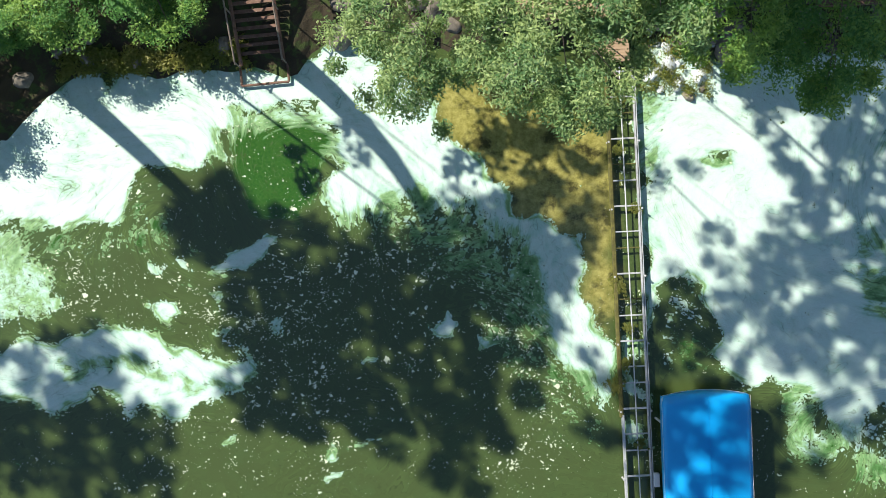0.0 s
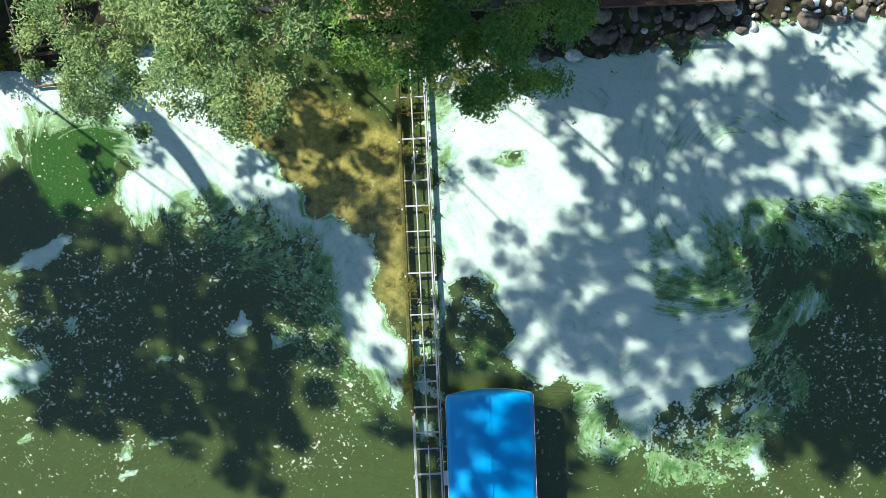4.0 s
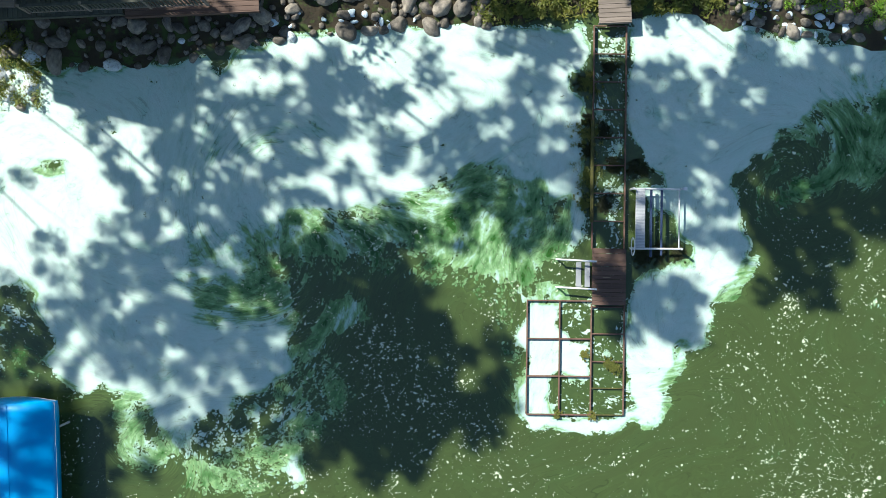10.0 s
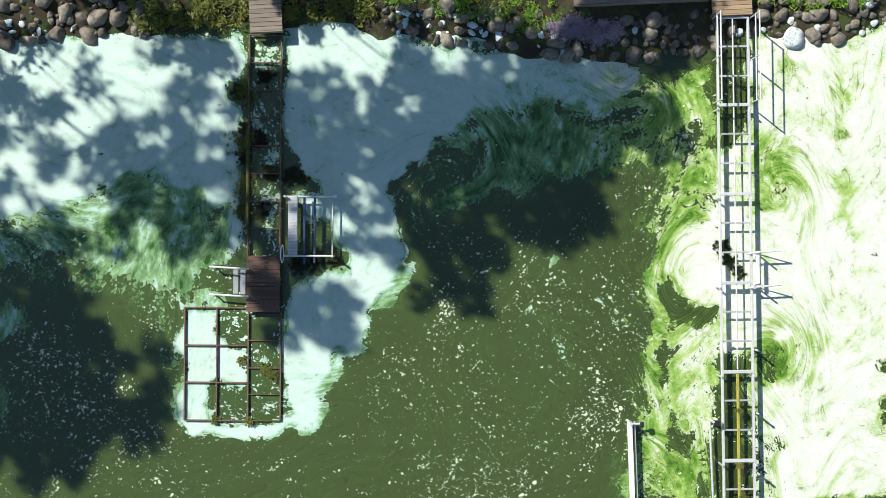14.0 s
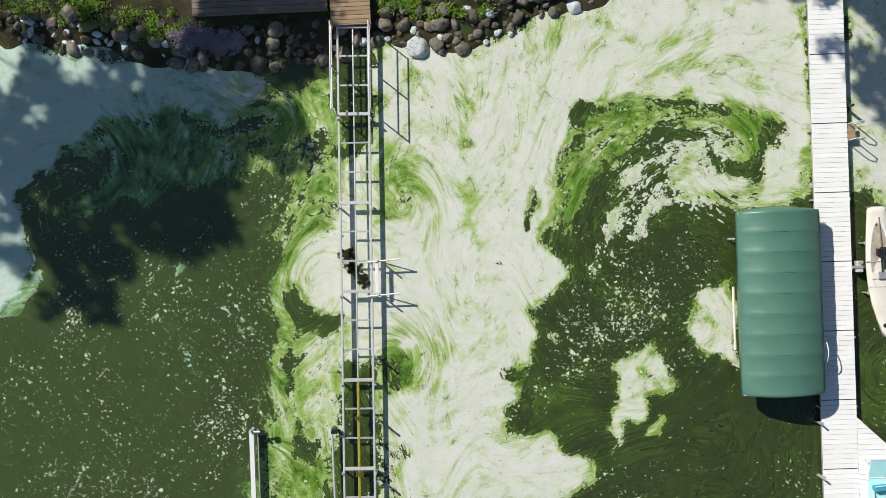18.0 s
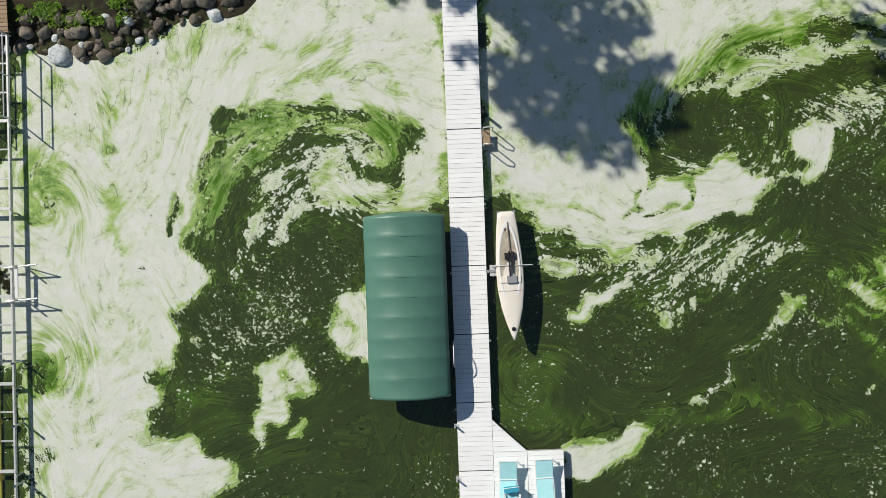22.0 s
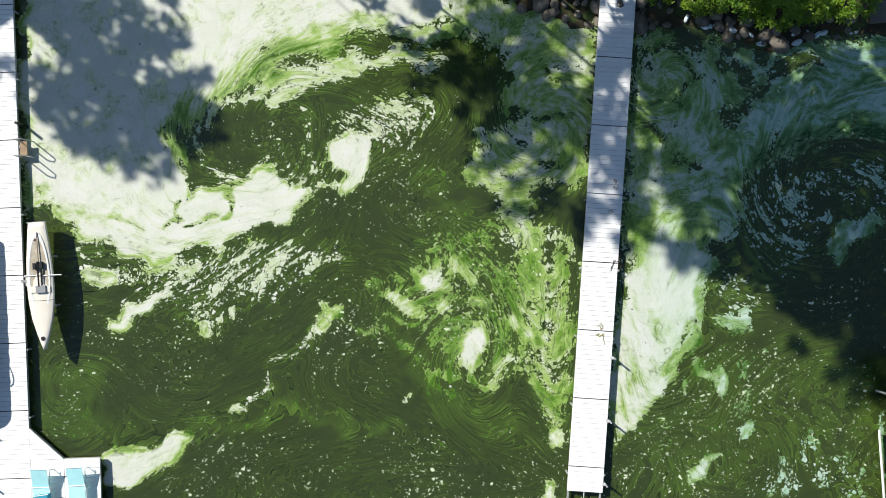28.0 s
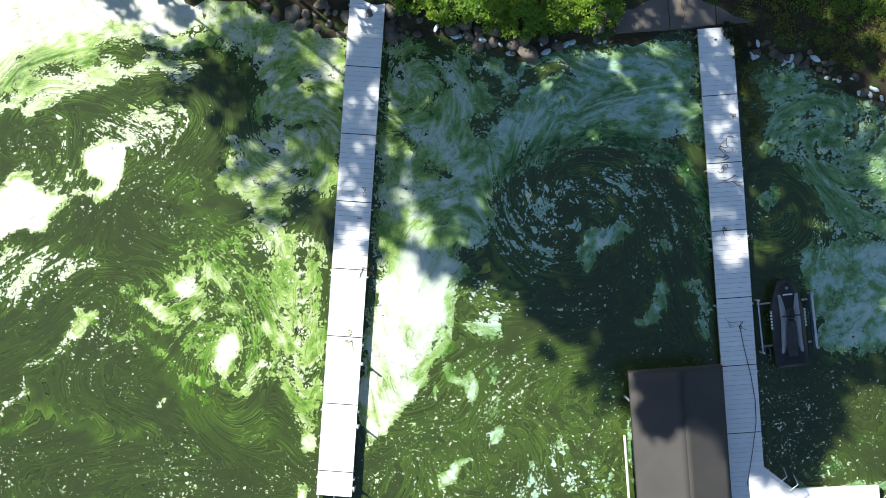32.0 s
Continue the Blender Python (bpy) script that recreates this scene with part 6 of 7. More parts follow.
# ---- boat canopies ----
def canopy(name, x0, x1, y0, y1, eave, rise, material, ribs, label, parts_label, drop=0.35, sag=0.034):
    c = thing(name, (x0 + x1) / 2, (y0 + y1) / 2, 0, -0.6, label, "boat canopy")
    w, h = (x1 - x0) / 2, (y1 - y0) / 2
    bm = bmesh.new()
    ny_, nx_ = ribs * 8 + 1, 20
    rings = []
    for j in range(ny_ + 2):
        f = min(max((j - 1) / (ny_ - 1), 0), 1)
        y = -h + 2 * h * f
        end = j in (0, ny_ + 1)
        droop = sag * abs(math.sin(math.pi * f * ribs)) ** 0.7
        row = []
        for i in range(nx_ + 3):
            g = min(max((i - 1) / nx_, 0), 1)
            u = 2 * g - 1
            z = eave + rise * (1 - abs(u) ** 2.2) - droop * (1 - u * u * 0.6) + 0.006 * noise.noise((u * 3, y * 1.5, eave)) + 0.022 * abs(u) ** 5 * noise.noise((u * 5 + y * 4, y * 9, eave))
            x = w * u * (1 - 0.006 * abs(math.sin(math.pi * f * ribs))) * (1 - 0.035 * max(0.0, abs(2 * f - 1) - 0.94) / 0.06)
            yy = y
            if i in (0, nx_ + 2):
                z = eave - drop
            if end:
                z = min(z, eave) - drop * (0.6 + 0.4 * (1 - u * u)) if i not in (0, nx_ + 2) else eave - drop
                yy = y + (-1 if j == 0 else 1) * 0.16 * (1 - u * u)
            row.append((x, yy, z))
        rings.append(row)
    shape(bm, rings, close=False)
    for f in bm.faces:
        f.smooth = True
    cover = part("cover", bm, material, c, parts_label)
    mod = cover.modifiers.new("thickness", "SOLIDIFY")
    mod.thickness = 0.008
    for sx in (-w + 0.05, w - 0.05):
        part("eave_rail", T((sx, -h + 0.05, eave - 0.05), (sx, h - 0.05, eave - 0.05), 0.025), M_ALU, c)
        for sy in (-h + 0.9, h - 0.9):
            part("post", T((sx, sy, -0.9), (sx, sy, eave - 0.05), 0.04), M_ALU, c)
    for k in range(ribs + 1):
        y = -h + 0.02 + (2 * h - 0.04) * k / ribs
        pts = [((w - 0.03) * u, y, eave + rise * (1 - abs(u) ** 2.2) - 0.03) for u in np.linspace(-1, 1, 9)]
        wire("bow", pts, 0.015, M_ALU, c)
        if 0 < k < ribs and ribs > 4:
            wire("seam", [(x * 0.985, y, z + 0.038) for x, y, z in pts], 0.007, material, c)
    return c, w, h


green, gw, gh = canopy("boat_canopy", 57.38, 60.12, -6.72, -0.6, 1.30, 0.52, M_GREEN, 9, "dark green ribbed canvas boat canopy over a lift", "taut green canvas with ribs")
part("seam_bar", T((-gw - 0.02, gh * -0.52, 0.62), (-gw - 0.02, gh * 0.18, 0.62), 0.045), M_CREAM, green, "cream bunk bar beside the canopy")
wire("crank_wheel", [(gw + 0.14, -gh + 1.35 + 0.42 * math.cos(a), 0.85 + 0.42 * math.sin(a)) for a in np.linspace(0, 6.28, 17)[:-1]], 0.02, M_PAINT, green, "white lift wheel", True)
blue, bw, bh = canopy("boat_canopy", 7.02, 9.9, -11.9, -5.22, 1.35, 0.32, M_BLUE, 3, "bright blue vinyl boat canopy beside the old dock", "smooth blue vinyl with a centre seam", 0.4, 0.02)
for sx in (-1, 1):
    wire("piping", [(sx * (bw + 0.006), y, 1.345 + 0.012 * math.sin(7 * y)) for y in np.linspace(-bh + 0.02, bh - 0.02, 40)], 0.006, M_PAINT, blue, "thin white edge piping")
wire("piping", [(u * bw * 0.97, bh + 0.17 * (1 - u * u), 1.10 + 0.012 * math.sin(11 * u)) for u in np.linspace(-1, 1, 24)], 0.006, M_PAINT, blue, "thin white edge piping")
wire("centre_seam", [(0.0, y, 1.682 - 0.02 * abs(math.sin(math.pi * ((y + bh) / (2 * bh)) * 3)) ** 0.7) for y in np.linspace(-bh, bh, 25)], 0.008, M_BLUE, blue)

# gabled grey canopy by the last dock
gab = thing("boat_canopy", 92.72, -10.2, 0, 1.4, "grey gabled canvas boat canopy beside the shaded dock", "boat canopy")
for side in (-1, 1):
    bm = bmesh.new()
    rings = []
    for j in range(25):
        y = -3.3 + 6.65 * j / 24
        rings.append([(side * 1.58 * f, y, 2.3 - 0.78 * f ** 1.05 - 0.025 * math.sin(math.pi * (j % 8) / 8) * f * (1 - f) * 4 + 0.006 * noise.noise((f * 4, y * 2, side))) for f in np.linspace(0, 1, 9)] + [(side * 1.59, y, 1.2)])
    shape(bm, rings, close=False)
    for f in bm.faces:
        f.smooth = True
    o = part("roof_slope", bm, M_GREYROOF, gab)
    o.modifiers.new("thickness", "SOLIDIFY").thickness = 0.008
    part("eave_rail", T((side * 1.55, -3.3, 1.5), (side * 1.55, 3.3, 1.5), 0.025), M_ALU, gab)
    for sy in (-2.3, 2.3):
        part("post", T((side * 1.55, sy, -0.9), (side * 1.55, sy, 1.5), 0.04), M_ALU, gab)
bm = bmesh.new()
bm.faces.new([bm.verts.new(p) for p in ((-1.58, 3.36, 1.2), (1.58, 3.36, 1.2), (1.58, 3.35, 1.53), (0, 3.35, 2.3), (-1.58, 3.35, 1.53))])
part("end_flap", bm, M_GREYROOF, gab).modifiers.new("thickness", "SOLIDIFY").thickness = 0.01
part("bunk_bar", T((-1.72, -3.0, 0.4), (-1.72, 1.0, 0.4), 0.045), M_PAINT, gab)


# ---- sailing dinghy on its mooring ----
def dinghy(x, y, rz):
    d = thing("sailing_dinghy", x, y, 0.5, rz, "cream sailing dinghy moored beside the white dock", "boat")
    L = 4.38
    def half(f):
        return float(np.interp(f, [0, 0.15, 0.3, 0.45, 0.6, 0.75, 0.88, 0.96, 1], [0.29, 0.37, 0.43, 0.465, 0.45, 0.36, 0.21, 0.09, 0.02]))
    bm = bmesh.new()
    rings = []
    for k in range(25):
        f = k / 24
        w, yy = max(0.015, half(f)), -L * f
        rise = 0.07 * f * f
        rings.append([(-w, yy, 0.30 + rise), (-w * 0.97, yy, 0.2 + rise), (-w * 0.6, yy, 0.02 + rise * 1.5), (0, yy, -0.03 + rise * 2), (w * 0.6, yy, 0.02 + rise * 1.5), (w * 0.97, yy, 0.2 + rise), (w, yy, 0.30 + rise), (w * 0.92, yy, 0.325 + rise), (w * 0.45, yy, 0.345 + rise), (0, yy, 0.35 + rise), (-w * 0.45, yy, 0.345 + rise), (-w * 0.92, yy, 0.325 + rise)])
    vs = shape(bm, rings)
    bm.faces.new(list(reversed(vs[0])))
    bm.faces.new(vs[-1])
    bmesh.ops.recalc_face_normals(bm, faces=bm.faces)
    for f in bm.faces:
        f.smooth = True
    part("hull", bm, M_CREAM, d, "cream gelcoat hull and deck")
    bm = bmesh.new()
    well = lambda z, s: [(0.33 * s * math.cos(a) * (1 - 0.16 * math.sin(a)), -1.72 + 1.25 * s * math.sin(a), z) for a in np.linspace(0, 2 * math.pi, 25)[:-1]]
    shape(bm, [well(0.368, 1.12), well(0.375, 1.04), well(0.372, 0.98), well(0.352, 0.9)])
    part("cockpit_coaming", bm, M_PAINT, d)
    bm = bmesh.new()
    bm.faces.new([bm.verts.new((p[0], p[1], 0.3595)) for p in well(0, 0.97)])
    part("cockpit_floor", bm, surface("cockpit_lining", (0.30, 0.25, 0.17), (0.52, 0.47, 0.38), 5, 0.6), d, "mottled tan cockpit floor")
    part("thwart", B(-0.33, -2.42, 0.36, 0.36, -2.2, 0.40), M_CREAM, d)
    part("gear_box", B(-0.12, -2.43, 0.385, 0.22, -2.18, 0.46), M_GREYP, d)
    part("tiller", T((0.02, -0.35, 0.40), (0.03, -1.5, 0.44), 0.018), M_OLDWOOD, d)
    part("gear_block", B(-0.15, -1.62, 0.37, -0.05, -1.4, 0.52), M_DARK, d)
    part("gear_block", B(0.07, -1.58, 0.37, 0.17, -1.36, 0.5), M_DARK, d)
    part("gear_bar", T((0.0, -2.2, 0.45), (0.0, -1.35, 0.47), 0.03), M_DARK, d)
    part("gear_bar", T((0.1, -2.1, 0.43), (0.1, -1.45, 0.45), 0.025), M_DARK, d)
    part("outrigger_bar", T((-0.5, -1.82, 0.37), (0.78, -1.86, 0.4), 0.018), M_ALU, d)
    part("hatch", T((0.0, -4.0, 0.37), (0.0, -4.0, 0.42), 0.075, n=14), M_DARK, d, "dark round hatch cover")
    part("hatch", T((-0.08, -0.6, 0.345), (-0.08, -0.6, 0.372), 0.05, n=12), M_RUST, d)
    part("hatch", T((-0.1, -3.45, 0.36), (-0.1, -3.45, 0.388), 0.03, n=10), M_RUST, d)
    part("transom_cap", B(-0.33, -0.02, 0.25, 0.33, 0.02, 0.335), M_GREYP, d)
    wire("deck_line", [(-0.44, -2.68, 0.36), (0.0, -2.7, 0.39), (0.45, -2.69, 0.36)], 0.006, M_DARK, d)
    return d


dinghy(62.24, -0.62, 1.2)
cradle = thing("boat_cradle", 62.24, -0.62, 0, 1.2, "low aluminium cradle carrying the dinghy", "boat lift")
for y in (-1.2, -2.9):
    part("bunk", B(-0.36, y - 0.05, 0.44, 0.36, y + 0.05, 0.5), M_ALU_DULL, cradle)
    for sx in (-0.32, 0.32):
        part("leg", T((sx, y, -0.9), (sx, y, 0.45), 0.03), M_ALU_DULL, cradle)
part("keel_beam", B(-0.04, -3.3, 0.36, 0.04, -0.8, 0.44), M_ALU_DULL, cradle)
mooring = thing("mooring_clamp", 61.6, -2.62, 0, -0.7, "grey mooring clamp between dock and dinghy", "clamp")
part("arm", B(-0.12, -0.06, 0.4, 0.34, 0.04, 0.47), M_GREYP, mooring)
part("clamp_box", B(0.02, -0.18, 0.3, 0.26, 0.2, 0.44), M_ALU, mooring)
part("pole", T((0.12, 0.16, -0.9), (0.12, 0.16, 0.75), 0.03), M_ALU_DULL, mooring)
part("pole", T((0.12, -0.16, -0.9), (0.12, -0.16, 0.62), 0.03), M_ALU_DULL, mooring)

ladder = thing("dock_ladder", 61.6, 2.0, 0, -0.7, "small metal swim ladder with wooden step on the dock", "ladder")
part("step", B(0.0, -0.28, 0.28, 0.26, 0.24, 0.32), M_TAN, ladder)
for sy in (-0.3, 0.26):
    wire("hand_loop", [(0.02, sy, 0.2), (0.02, sy, 0.95), (0.18, sy, 1.05), (0.34, sy, 0.9), (0.36, sy, -0.5)], 0.02, M_ALU, ladder)
part("pole", T((0.05, 0.85, -0.9), (0.05, 0.85, 0.7), 0.05), M_DARK, ladder)

# ---- old metal dock frame by the sandbar ----
old = thing("old_dock", 5.9, 0, 0, 0.0, "stripped metal dock frame with a mossy side beam", "dock")
part("moss_beam", B(-0.06, -6.0, 0.18, 0.08, 5.8, 0.34, 0.03), M_MOSS, old, "moss-covered side beam")
part("side_beam", B(0.0, -13.0, 0.2, 0.09, -5.9, 0.34), M_ALU_DULL, old)
part("side_beam", B(0.87, -13.0, 0.2, 0.925, 5.8, 0.34), M_ALU_DULL, old)
part("side_rail", B(0.95, -13.0, 0.2, 0.98, 5.8, 0.33), M_ALU_DULL, old)
part("middle_rail", T((0.52, -13.0, 0.31), (0.45, 5.8, 0.31), 0.022), M_ALU_DULL, old)
for k in range(9):
    y = 5.65 - 2.27 * k
    part("crossbar", B(0.05, y - 0.028, 0.24, 0.87, y + 0.028, 0.32), M_ALU_DULL, old)
    for dy in (0.86, 1.41):
        if y - dy > -13:
            mossy = k in (0, 1, 2, 3) and (k + int(dy)) % 2
            part("crossbar", B(0.06, y - dy - 0.022, 0.25, 0.9, y - dy + 0.022, 0.31), M_MOSS if mossy else M_ALU_DULL, old)
    pile(old, -0.02, y - 0.1, 0.36)
    pile(old, 1.0, y - 0.1, 0.38)
part("bolt_plate", B(0.98, -8.35, 0.2, 1.16, -7.9, 0.42), M_PAINT, old)


def weed_heap(x, y, r, material, label, seed, h=0.08, z=0.0, n=26):
    rng = random.Random(seed)
    w = leaf_cloud("weed_heap", [(x + rng.gauss(0, r * 0.45), y + rng.gauss(0, r * 0.45), z + h * rng.random(), r * rng.uniform(0.12, 0.34)) for _ in range(n * 2)], 50, 0.016, material, None, seed, 0.35, 2.4)
    return tagged(w, label, "weed", kind="stuff")


for k, (x, y, r) in enumerate([(6.15, 4.6, 0.3), (6.2, 3.0, 0.22), (6.0, -1.6, 0.3), (6.1, -4.2, 0.25), (5.75, -4.9, 0.3), (6.3, -3.0, 0.2), (6.7, 1.0, 0.2), (6.5, -6.9, 0.2)]):
    weed_heap(x, y, r, M_GRASS, "yellow-green moss on the dock frame", 200 + k, 0.06, 0.28)

# square timber landing at the head of the old dock
land = thing("landing_frame", 5.45, 5.95, 0, 0, "sun-lit timber landing frame at the dock's head", "landing")
part("beam", B(0.0, 0.0, 0.3, 0.12, 0.95, 0.5), M_OLDWOOD, land)
part("beam", B(0.12, 0.83, 0.3, 1.3, 0.95, 0.5), M_OLDWOOD, land)
planks(land, 0.2, 1.25, 0.0, 0.82, 0.42, 0.2, 0.01, 0.04, M_TAN)

# ---- shore decks and house ----
def shore_deck(name, x0, x1, y0, y1, z, material, pitch, label, across=True, lip=True):
    d = thing(name, x0, y0, 0, 0, label, "deck")
    w, h = x1 - x0, y1 - y0
    if across:
        planks(d, 0, w, 0, h, z, pitch, 0.012, 0.04, material, "plank")
    else:
        n = round(w / pitch)
        first = part("plank", B(0, 0, -0.04, w / n - 0.012, h, 0, 0.004), material, d)
        first.matrix_basis = pose(0, 0, z)
        for k in range(1, n):
            share(first, "plank", pose(k * w / n, 0, z + 0.002 * (k % 3)), d)
    if lip:
        part("rim_joist", B(-0.01, -0.05, z - 0.24, w + 0.01, -0.004, z - 0.005), material, d)
    for k in range(int(w / 1.8) + 1):
        part("support_post", B(0.05 + k * 1.8, 0.3, -0.2, 0.15 + k * 1.8, 0.4, z - 0.045), M_OLDWOOD, d)
    return d


shore_deck("patio_deck", 2.6, 6.95, 7.35, 9.25, 1.2, M_TAN, 0.25, "sunlit tan plank patio above the stones")
dark_deck = shore_deck("house_deck", 7.0, 12.7, 7.5, 9.25, 1.15, M_DARKDECK, 0.16, "dark green-grey plank deck above the boulders", False)
shore_deck("brown_deck", 12.75, 17.2, 7.4, 11.0, 1.1, M_WOOD, 0.16, "brown plank deck above the boulders")
rail = thing("deck_railing", 9.6, 7.62, 1.15, 0, "slatted wooden deck railing above the boulders", "railing")
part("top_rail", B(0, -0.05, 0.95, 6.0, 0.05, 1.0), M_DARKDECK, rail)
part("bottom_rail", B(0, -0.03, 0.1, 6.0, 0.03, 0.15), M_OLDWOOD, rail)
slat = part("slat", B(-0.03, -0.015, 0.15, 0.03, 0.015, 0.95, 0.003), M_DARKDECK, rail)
for k in range(1, 43):
    share(slat, "slat", pose(0.02 + k * 0.14, 0, 0), rail)
for x in (0.0, 2.0, 4.0, 5.9):
    part("rail_post", B(x, -0.045, 0.0, x + 0.09, 0.045, 1.05), M_OLDWOOD, rail)
step_box = thing("deck_step", 8.0, 7.85, 1.15, -3, "weathered grey wooden step on the dark deck", "step")
planks(step_box, 0, 1.2, 0, 0.5, 0.2, 0.16, 0.01, 0.03, M_OLDWOOD, "slat")
part("frame", B(0.04, 0.03, 0.0, 1.16, 0.47, 0.165), M_OLDWOOD, step_box)

# block out of view, added and sized for the shadow it casts
house = thing("house", 7.6, 12.5, 1.0, 0, "unseen house block added to cast straight-edged shade", "house")
part("wall", B(-2.1, -3.2, -0.3, 2.1, 6.0, 4.6), M_SIDING, house)
bm = bmesh.new()
shape(bm, [[(x, y, z + lift) for x, y, z in ((-2.4, -3.6, 4.5), (0.0, -3.6, 6.0), (2.4, -3.6, 4.5), (2.4, 6.3, 4.5), (0.0, 6.3, 6.0), (-2.4, 6.3, 4.5))] for lift in (0.0, 0.15)])
bmesh.ops.holes_fill(bm, edges=bm.edges)
part("roof", bm, M_SHINGLE, house)
part("door", B(-0.45, -3.26, 0.2, 0.45, -3.2, 2.25), M_OLDWOOD, house)

# ---- stairs down the wooded bank ----
st = thing("bank_stairs", -5.6, 6.15, 0, 3, "dark timber stairs down the wooded bank", "stairs")
for s in (-0.72, 0.72):
    part("stringer", T((s, 0.3, 0.3), (s, 3.6, 1.9), 0.06), M_RUST, st)
for k in range(12):
    part("tread", B(-0.7, 0.62 + k * 0.25, 0.36 + k * 0.125, 0.7, 0.74 + k * 0.25, 0.40 + k * 0.125), M_RUST, st)
for a, b in (((-0.8, -0.35, 0.12), (0.8, -0.35, 0.12)), ((-0.8, -0.35, 0.12), (-0.8, 0.5, 0.12)), ((0.8, -0.35, 0.12), (0.8, 0.5, 0.12))):
    part("landing_edge", T(a, b, 0.045), M_RUST, st)
for s_ in (-1.25, 1.2):
    part("screen_rail", B(s_ - 0.04, 2.2, 2.1, s_ + 0.04, 3.7, 2.16), M_SIDING, st)
    for k in range(9):
        part("screen_slat", B(s_ - 0.22, 2.25 + 0.16 * k, 2.16, s_ + 0.22, 2.32 + 0.16 * k, 2.2), M_SIDING, st, "pale railing slat")
for s in (-0.78, 0.78):
    part("handrail", T((s, 0.2, 1.1), (s, 3.6, 2.7), 0.03), M_OLDWOOD, st)
    for f in (0.02, 0.5, 0.98):
        part("baluster", T((s, 0.2 + 3.4 * f, 0.2 + 1.6 * f), (s, 0.2 + 3.4 * f, 1.1 + 1.6 * f), 0.025), M_OLDWOOD, st)

# ---- sunken dock with the brown landing ----
sunk = thing("old_dock", 28.0, -1.0, 0, -3.15, "half-sunken rusty dock frame grown over with weed", "dock")
for x in (0.0, 1.1):
    part("side_beam", B(x - 0.025, 0.0, 0.05, x + 0.025, 7.62, 0.16), M_RUST, sunk)
part("moss_beam", B(-0.08, 0.9, 0.10, 0.04, 4.4, 0.2, 0.03), M_MOSS, sunk)
for k in range(9):
    y = 0.95 * k
    part("crossbar", B(0.02, min(y, 7.6) - 0.02, 0.06, 1.08, min(y, 7.6) + 0.02, 0.13), M_RUST, sunk)
deck = thing("dock_landing", 28.0, -1.0, 0, -3.15, "brown plank landing on the sunken dock", "landing")
planks(deck, -0.01, 1.14, -1.9, 0.0, 0.3, 0.146, 0.008, 0.03, M_WOOD, "plank")
for x in (0.05, 1.02):
    part("bearer", B(x, -1.88, 0.12, x + 0.06, -0.02, 0.265), M_OLDWOOD, deck)
    for y in (-1.75, -0.15):
        part("leg", T((x + 0.03, y, -0.9), (x + 0.03, y, 0.14), 0.03), M_RUST, deck)
part("scratch", B(0.35, -0.98, 0.302, 0.62, -0.95, 0.306, 0.0), M_TAN, deck)
head = shore_deck("walkway", 28.52, 29.62, 6.62, 10.2, 0.55, M_OLDWOOD, 0.15, "weathered grey plank walkway from the bank")
grid = thing("sunken_frame", 28.0, -1.0, 0, -3.15, "rusty square dock frame lying awash", "dock frame")
for x in (-2.17, -1.06, 0.02, 1.14):
    part("beam", B(x - 0.025, -5.67, 0.01, x + 0.025, -1.92 if x > 0 else -1.75, 0.09), M_RUST, grid)
for y in (-1.78, -3.08, -4.36, -5.67):
    part("beam", B(-2.17, y - 0.025, 0.02, 0.0, y + 0.025, 0.10), M_RUST, grid)
for y in (-1.98, -2.9, -3.85, -4.76, -5.67):
    part("crossbar", B(0.045, y - 0.02, 0.015, 1.115, y + 0.02, 0.085), M_RUST if y > -4 else M_MOSS, grid)
for k, (x, y, r) in enumerate([(27.6, -4.6, 0.16), (28.4, -4.95, 0.22), (28.65, -5.1, 0.2), (28.0, 3.0, 0.5), (28.0, 1.5, 0.5), (28.25, 4.6, 0.4), (27.8, 0.6, 0.3), (26.6, -6.6, 0.14), (27.75, -6.7, 0.14)]):
    weed_heap(x, y, r, M_GRASS, "yellow-green weed on the sunken frame", 230 + k, 0.05, 0.06)
for k, (x, y, r) in enumerate([(29.75, 1.6, 0.4), (28.0, 2.4, 0.25), (28.05, 3.4, 0.22), (30.3, -1.25, 0.35), (30.9, -1.25, 0.3), (29.7, -1.35, 0.3), (28.0, 4.7, 0.25), (28.9, 5.2, 0.3), (28.6, 3.0, 0.3), (28.9, 1.8, 0.3), (28.5, 0.5, 0.3)]):
    weed_heap(x, y, r, M_WEEDLEAF, "dark waterweed drifting round the old dock", 250 + k, 0.03, 0.01, 40)

lift = thing("watercraft_lift", 28.0, -1.0, 0, -3.15, "empty aluminium watercraft lift beside the sunken dock", "boat lift")
tread = part("ramp_board", B(1.42, 0.02, 0.40, 1.74, 2.08, 0.44), M_ALU, lift, "pale ribbed aluminium walk board")
rib = part("rib", B(1.43, 0, 0.44, 1.73, 0.03, 0.452, 0.0), M_ALU_DULL, lift)
rib.matrix_basis = pose(0, 0.06, 0)
for k in range(1, 40):
    share(rib, "rib", pose(0, 0.06 + k * 0.05, 0), lift)
part("end_bar", T((1.3, 0.03, 0.38), (2.98, 0.03, 0.38), 0.035), M_ALU, lift)
part("end_bar", T((1.3, 2.05, 0.38), (2.98, 2.05, 0.38), 0.035), M_ALU, lift)
part("bunk", B(1.92, -0.25, 0.28, 2.0, 2.1, 0.36), M_NAVY, lift)
part("bunk", B(2.28, -0.2, 0.28, 2.35, 2.1, 0.36), M_NAVY, lift)
part("outer_rail", T((2.92, 0.0, 0.3), (2.92, 2.08, 0.3), 0.025), M_ALU_DULL, lift)
